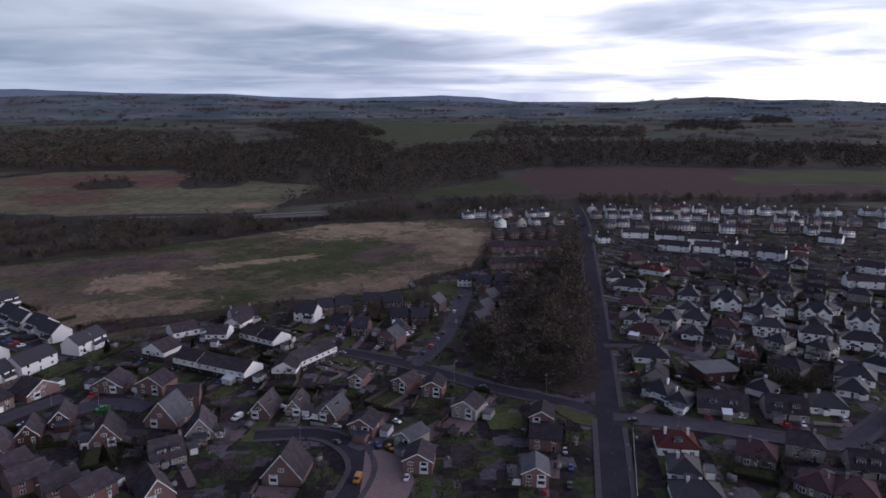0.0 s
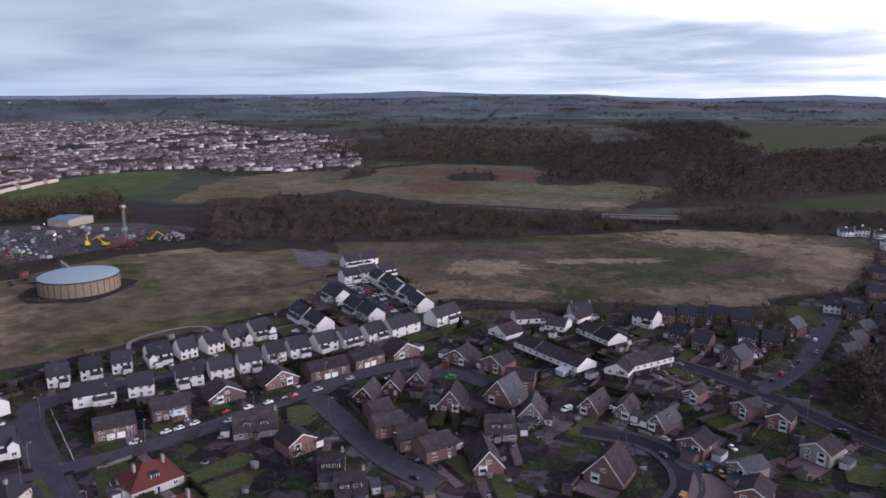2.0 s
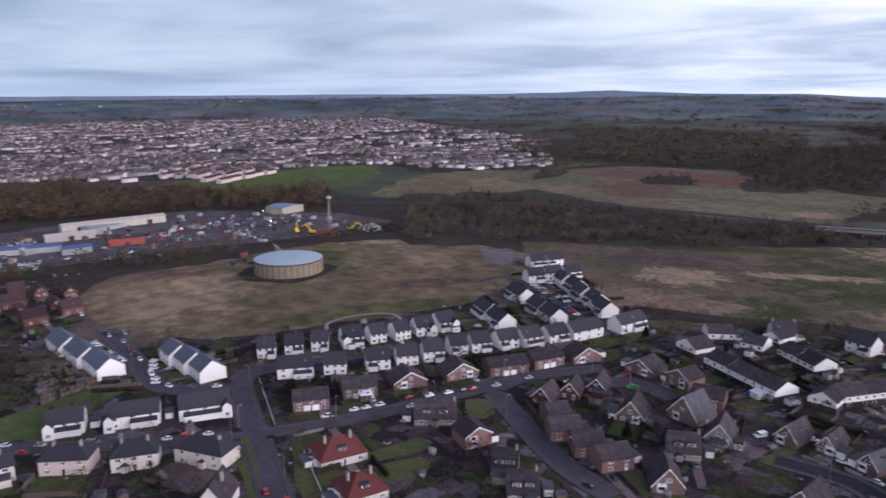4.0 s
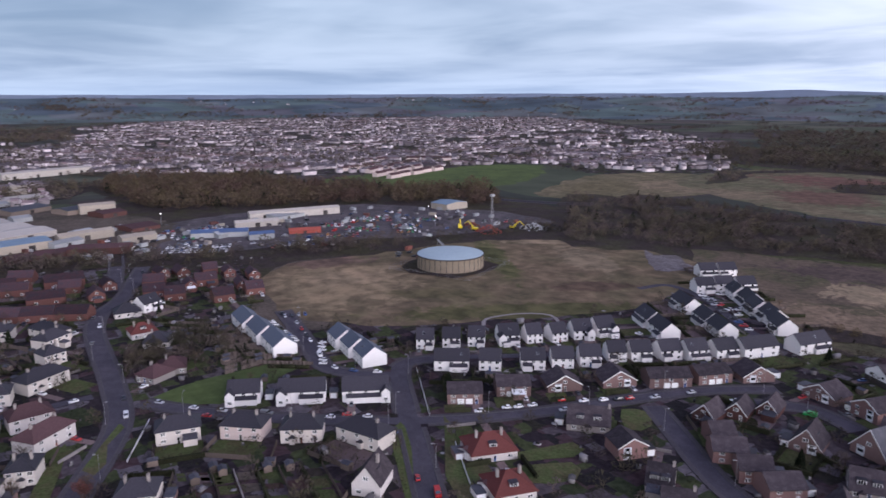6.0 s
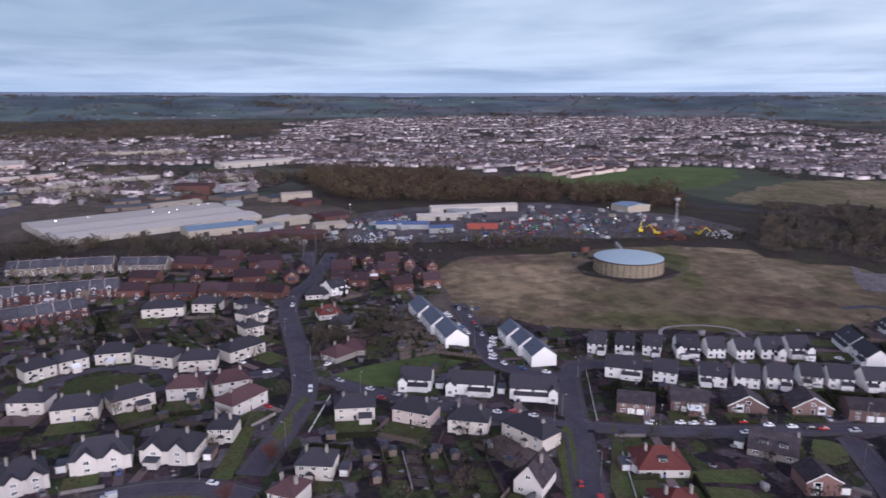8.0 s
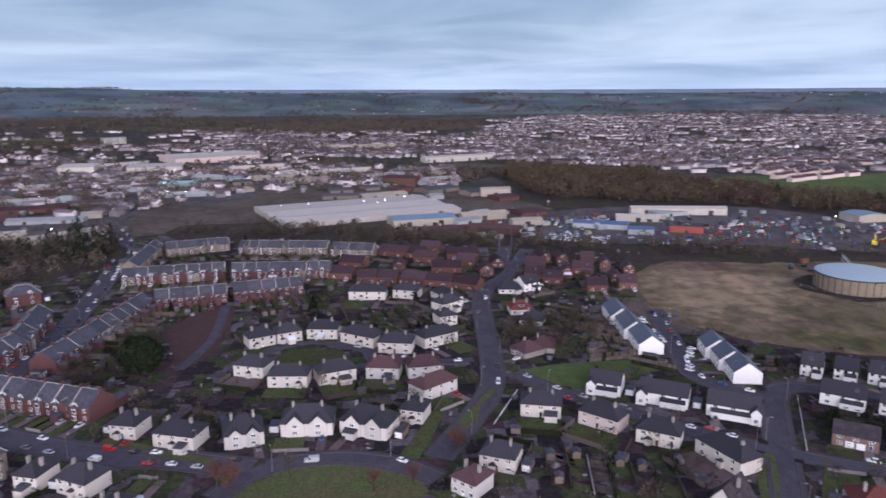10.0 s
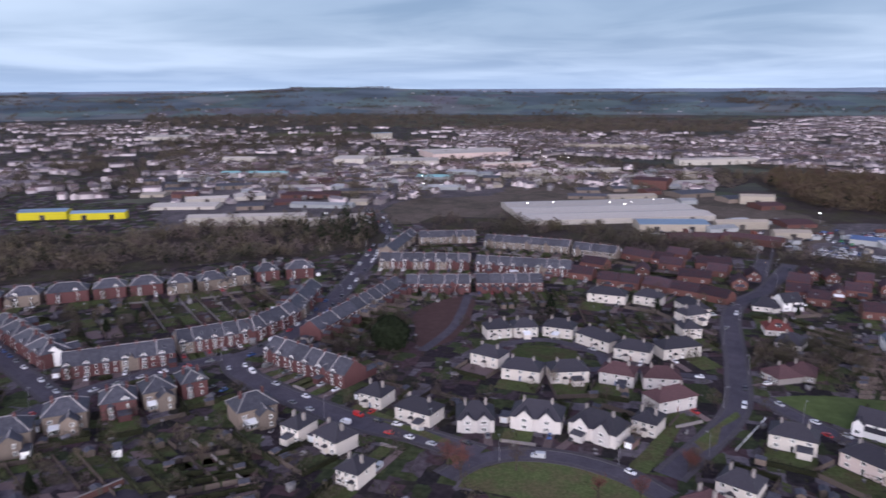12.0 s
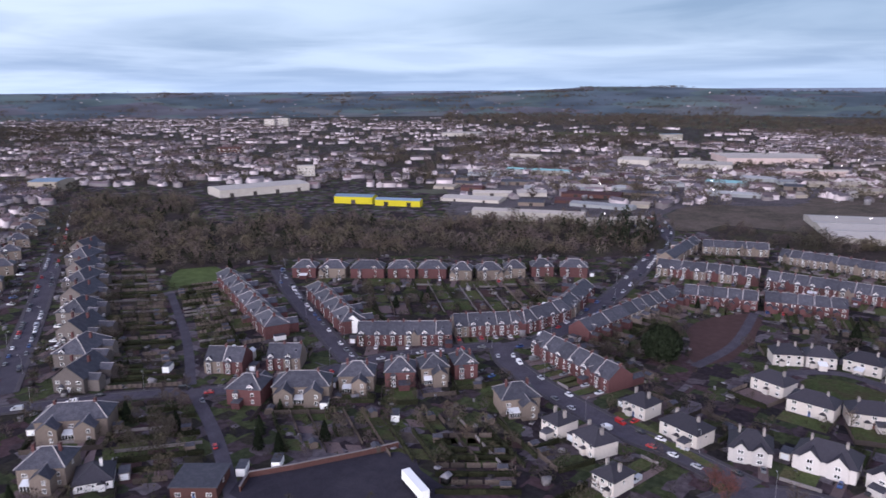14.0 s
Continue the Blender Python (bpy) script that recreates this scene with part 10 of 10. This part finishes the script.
for fa, fb in (((-240.9, 38.4), (-214.5, 26.7)), ((-231.2, 138.6), (-191.4, 119.8)), ((-170.2, 116.1), (-147.6, 105.8)), ((91.4, 393.9), (87.0, 370.6)), ((87.0, 370.6), (108.3, 354.8)), ((62.6, 214.5), (53.3, 174.4))):
    picket_fence(fa, fb)


def long_terrace(ax, ay, bx, by):
    """A long two-storey row with a red-brown roof, far across the pasture."""
    a, b = Vector((ax, ay)), Vector((bx, by))
    n = (b - a).length
    m = (a + b) / 2
    root = thing("terrace", "long pinkish terrace with a red-brown roof", "terrace", pose(m.x, m.y, 0, 0, 0, math.degrees(math.atan2(b.y - a.y, b.x - a.x))), None, "terraces by the pasture")
    part("wall", gable_walls(n, 8, 4.7, 2.4, "x").mesh("wall", ["pink"]), root)
    part("roof", gable_roof(n, 8, 4.7, 2.4, "x", 0.3).mesh("roof", ["tileb", "tileb"]), root)
    for k in range(int(n / 12)):
        part("chimney", unit("chimneycream", lambda: chimney_mesh("cream")), root, Matrix.Translation((-n / 2 + 6 + k * 12, 4, 7.0)))


for ta, tb in (((-934.6, 433.3), (-960.5, 508.2)), ((-893.1, 461.3), (-985.9, 598.8)), ((-846.0, 448.1), (-925.3, 584.6)), ((-816.8, 453.4), (-876.9, 577.7)), ((-1035.4, 605.0), (-990.8, 673.1)), ((-1021.6, 495.1), (-1053.6, 583.4))):
    ends = [Vector(ta), Vector(tb)]
    span = (ends[1] - ends[0]).length
    count = max(1, round(span / 27))
    for k in range(count):
        along = (ends[1] - ends[0]) / count
        side = Vector((-along.y, along.x)).normalized() * (1.8 if k % 2 else -1.2)
        p, q = ends[0] + along * k + side, ends[0] + along * (k + 0.84) + side
        long_terrace(p.x, p.y, q.x, q.y)


def park_at(x, y, colour):
    """A car along the nearest road, at its side."""
    best = min(((q - Vector((x, y))).length, i, j) for i, (_, _, line) in enumerate(ROADS) for j, q in enumerate(line[:-1]))
    line = ROADS[best[1]][2]
    d = line[best[2] + 1] - line[best[2]]
    if free((x, y), 1.6):
        TAKEN.append((x, y, 2.2))
        car(x, y, math.degrees(math.atan2(d.y, d.x)), colour, "car", 0.16 + 0.002 * best[1] if near_road((x, y), 0.5) else 0.07)


for px, py, paint_name in ((-184.0, 135.8, "pearl"), (-181.1, 145.4, "pearl"), (-179.3, 149.3, "pearl"), (-177.5, 154.3, "pearl"), (-174.9, 166.2, "scarlet"), (-162.2, 187.1, "scarlet"), (-164.0, 183.1, "black"),
                           (-241.6, 53.2, "pearl"), (-232.9, 55.3, "scarlet"), (-208.4, 90.3, "pearl"), (-207.1, 96.1, "scarlet"), (-201.7, 101.1, "pearl"), (-170.0, 171.8, "pearl"), (-157.8, 195.5, "silver"), (-139.9, 217.1, "pearl"),
                           (-45.9, 221.9, "pearl"), (-35.2, 215.7, "silver"), (-15.6, 219.4, "pearl"), (-56.5, 230.8, "pearl"), (-48.4, 224.9, "pearl"), (-51.1, 219.4, "grey"), (-20.6, 203.0, "blue"), (-16.5, 201.2, "amber"), (-32.4, 214.5, "black"), (-34.3, 212.1, "silver"),
                           (37.7, 199.4, "silver"), (37.7, 189.3, "blue"), (35.6, 179.5, "black"), (101.4, 222.8, "pearl"), (113.8, 216.5, "scarlet")):
    park_at(px, py, paint_name)

def parking(a, b, n, turn):
    """A row of parked cars side by side."""
    rnd = random.Random("%.0f" % a[0])
    a, b = Vector(a), Vector(b)
    deg = math.degrees(math.atan2(b.y - a.y, b.x - a.x)) + turn
    for k in range(n):
        p = a.lerp(b, k / max(1, n - 1))
        if rnd.random() < 0.85 and free(p, 1.0) and not in_house(p, 0.8):
            TAKEN.append((p.x, p.y, 1.2))
            car(p.x, p.y, deg + rnd.uniform(-3, 3), rnd.choice(["pearl", "pearl", "silver"] + PAINTS), "car", 0.15, wheels=p.length < 235)


parking((-319.4, 110.0), (-283.9, 109.4), 9, 75)
parking((-278.1, 117.9), (-255.8, 108.7), 7, 70)
parking((-324.9, 118.8), (-321.7, 131.8), 5, 90)
parking((-233.5, 323.1), (-184.5, 292.2), 11, 80)
parking((-220.2, 300.2), (-188.2, 282.8), 6, 80)
parking((-240.9, 326.9), (-201.2, 308.4), 6, 85)
parking((-219.5, 263.8), (-209.1, 244.8), 3, 80)
parking((-15.4, 310.1), (-17.9, 293.6), 3, 80)
parking((-2.6, 349.8), (1.7, 343.0), 2, 80)
parking((-166.0, -493.6), (-127.5, -402.7), 8, 70)
parking((-168.2, -424.0), (-112.5, -315.4), 12, 60)
parking((-211.5, -172.4), (-208.4, -150.1), 5, 80)
park_along()
garden_strips((-102.5, -260.2), (-129.1, -235.7), (-188.2, -437.4), 27)
garden_strips((-149.0, -264.9), (-167.5, -256.2), (-199.7, -361.3), 18)
garden_strips((-137.3, -194.5), (-121.1, -165.1), (-179.5, -126.8), 12)
garden_strips((-355.0, 62.0), (-338.0, 84.0), (-268.0, 84.0), 14)
garden_strips((-77.9, -186.7), (-98.6, -170.8), (-102.9, -236.8), 8)
garden_strips((-228.6, -243.6), (-268.0, -289.4), (-302.2, -177.3), 12)
garden_strips((-295.9, 39.7), (-354.1, 61.3), (-286.1, 38.2), 2)
garden_strips((-267.1, 71.8), (-270.3, 89.6), (-332.6, 90.7), 14, ("fence",), ("shed", "shed", "drive"))
garden_strips((-335.3, -74.3), (-360.1, -83.1), (-352.3, -41.3), 9)
garden_strips((-451.4, -154.6), (-468.5, -164.6), (-461.0, -57.8), 12)
garden_strips((152.3, 268.7), (132.1, 274.8), (134.3, 246.3), 5)
garden_strips((114.9, 427.2), (104.7, 400.1), (192.6, 376.2), 12)
garden_strips((-157.3, -135.3), (-172.1, -117.1), (-132.5, -114.2), 7)
garden_strips((-346.0, -36.0), (-322.0, -30.0), (-334.0, 20.0), 8)
garden_strips((-318.0, -26.0), (-300.0, -14.0), (-322.0, 18.0), 6)
garden_strips((-196.9, 40.3), (-176.8, 37.5), (-180.7, 75.1), 6)
garden_strips((-202.7, 34.4), (-193.7, 33.5), (-194.1, 48.6), 5)
garden_strips((-104.1, 152.2), (-97.3, 159.7), (-88.3, 144.9), 3)
gardens()
clutter("garden_clutter", GARDENS, 1900, 0.9, 560, "small huts, bins, play frames and heaps in gardens")
undergrowth()
for plot, amount in (([(-184.6, -446.5), (-220.2, -401.9), (-127.7, -230.7), (-102.6, -253.7)], 80), ([(-196.1, -351.1), (-214.8, -327.8), (-168.3, -257.5), (-151.9, -266.7)], 20), ([(-264.3, -150.2), (-327.4, -123.7), (-272.5, -97.0), (-221.9, -123.1)], 70),
                     ([(-101.4, -240.0), (-129.6, -220.5), (-98.1, -167.6), (-78.2, -187.3)], 55), ([(118.1, 274.8), (157.8, 274.8), (142.2, 241.3), (105.0, 236.4)], 70), ([(-301.8, 29.6), (-337.7, 89.4), (-287.7, 80.2), (-283.0, 37.6)], 110),
                     ([(-138.1, -194.9), (-179.5, -126.8), (-163.1, -119.3), (-122.8, -168.7)], 22), ([(-270.0, -286.8), (-344.0, -204.1), (-302.2, -177.3), (-229.9, -244.9)], 50), ([(-62.9, 335.5), (-7.5, 376.2), (4.7, 349.8), (-58.5, 310.1)], 60)):
    thicket(plot, amount)
lamps()
for (paint, kind), rows in YARD_CARS.items():
    body, glass = car_parts(kind)[:2]
    body.box(-1.6, -0.7, 0.0, 1.6, 0.7, 0.4)
    scatter("stored_vehicles", [template([body, glass])], rows, ["car_" + paint, "glass"], "many stored vehicles close together in works yards", "vehicles")
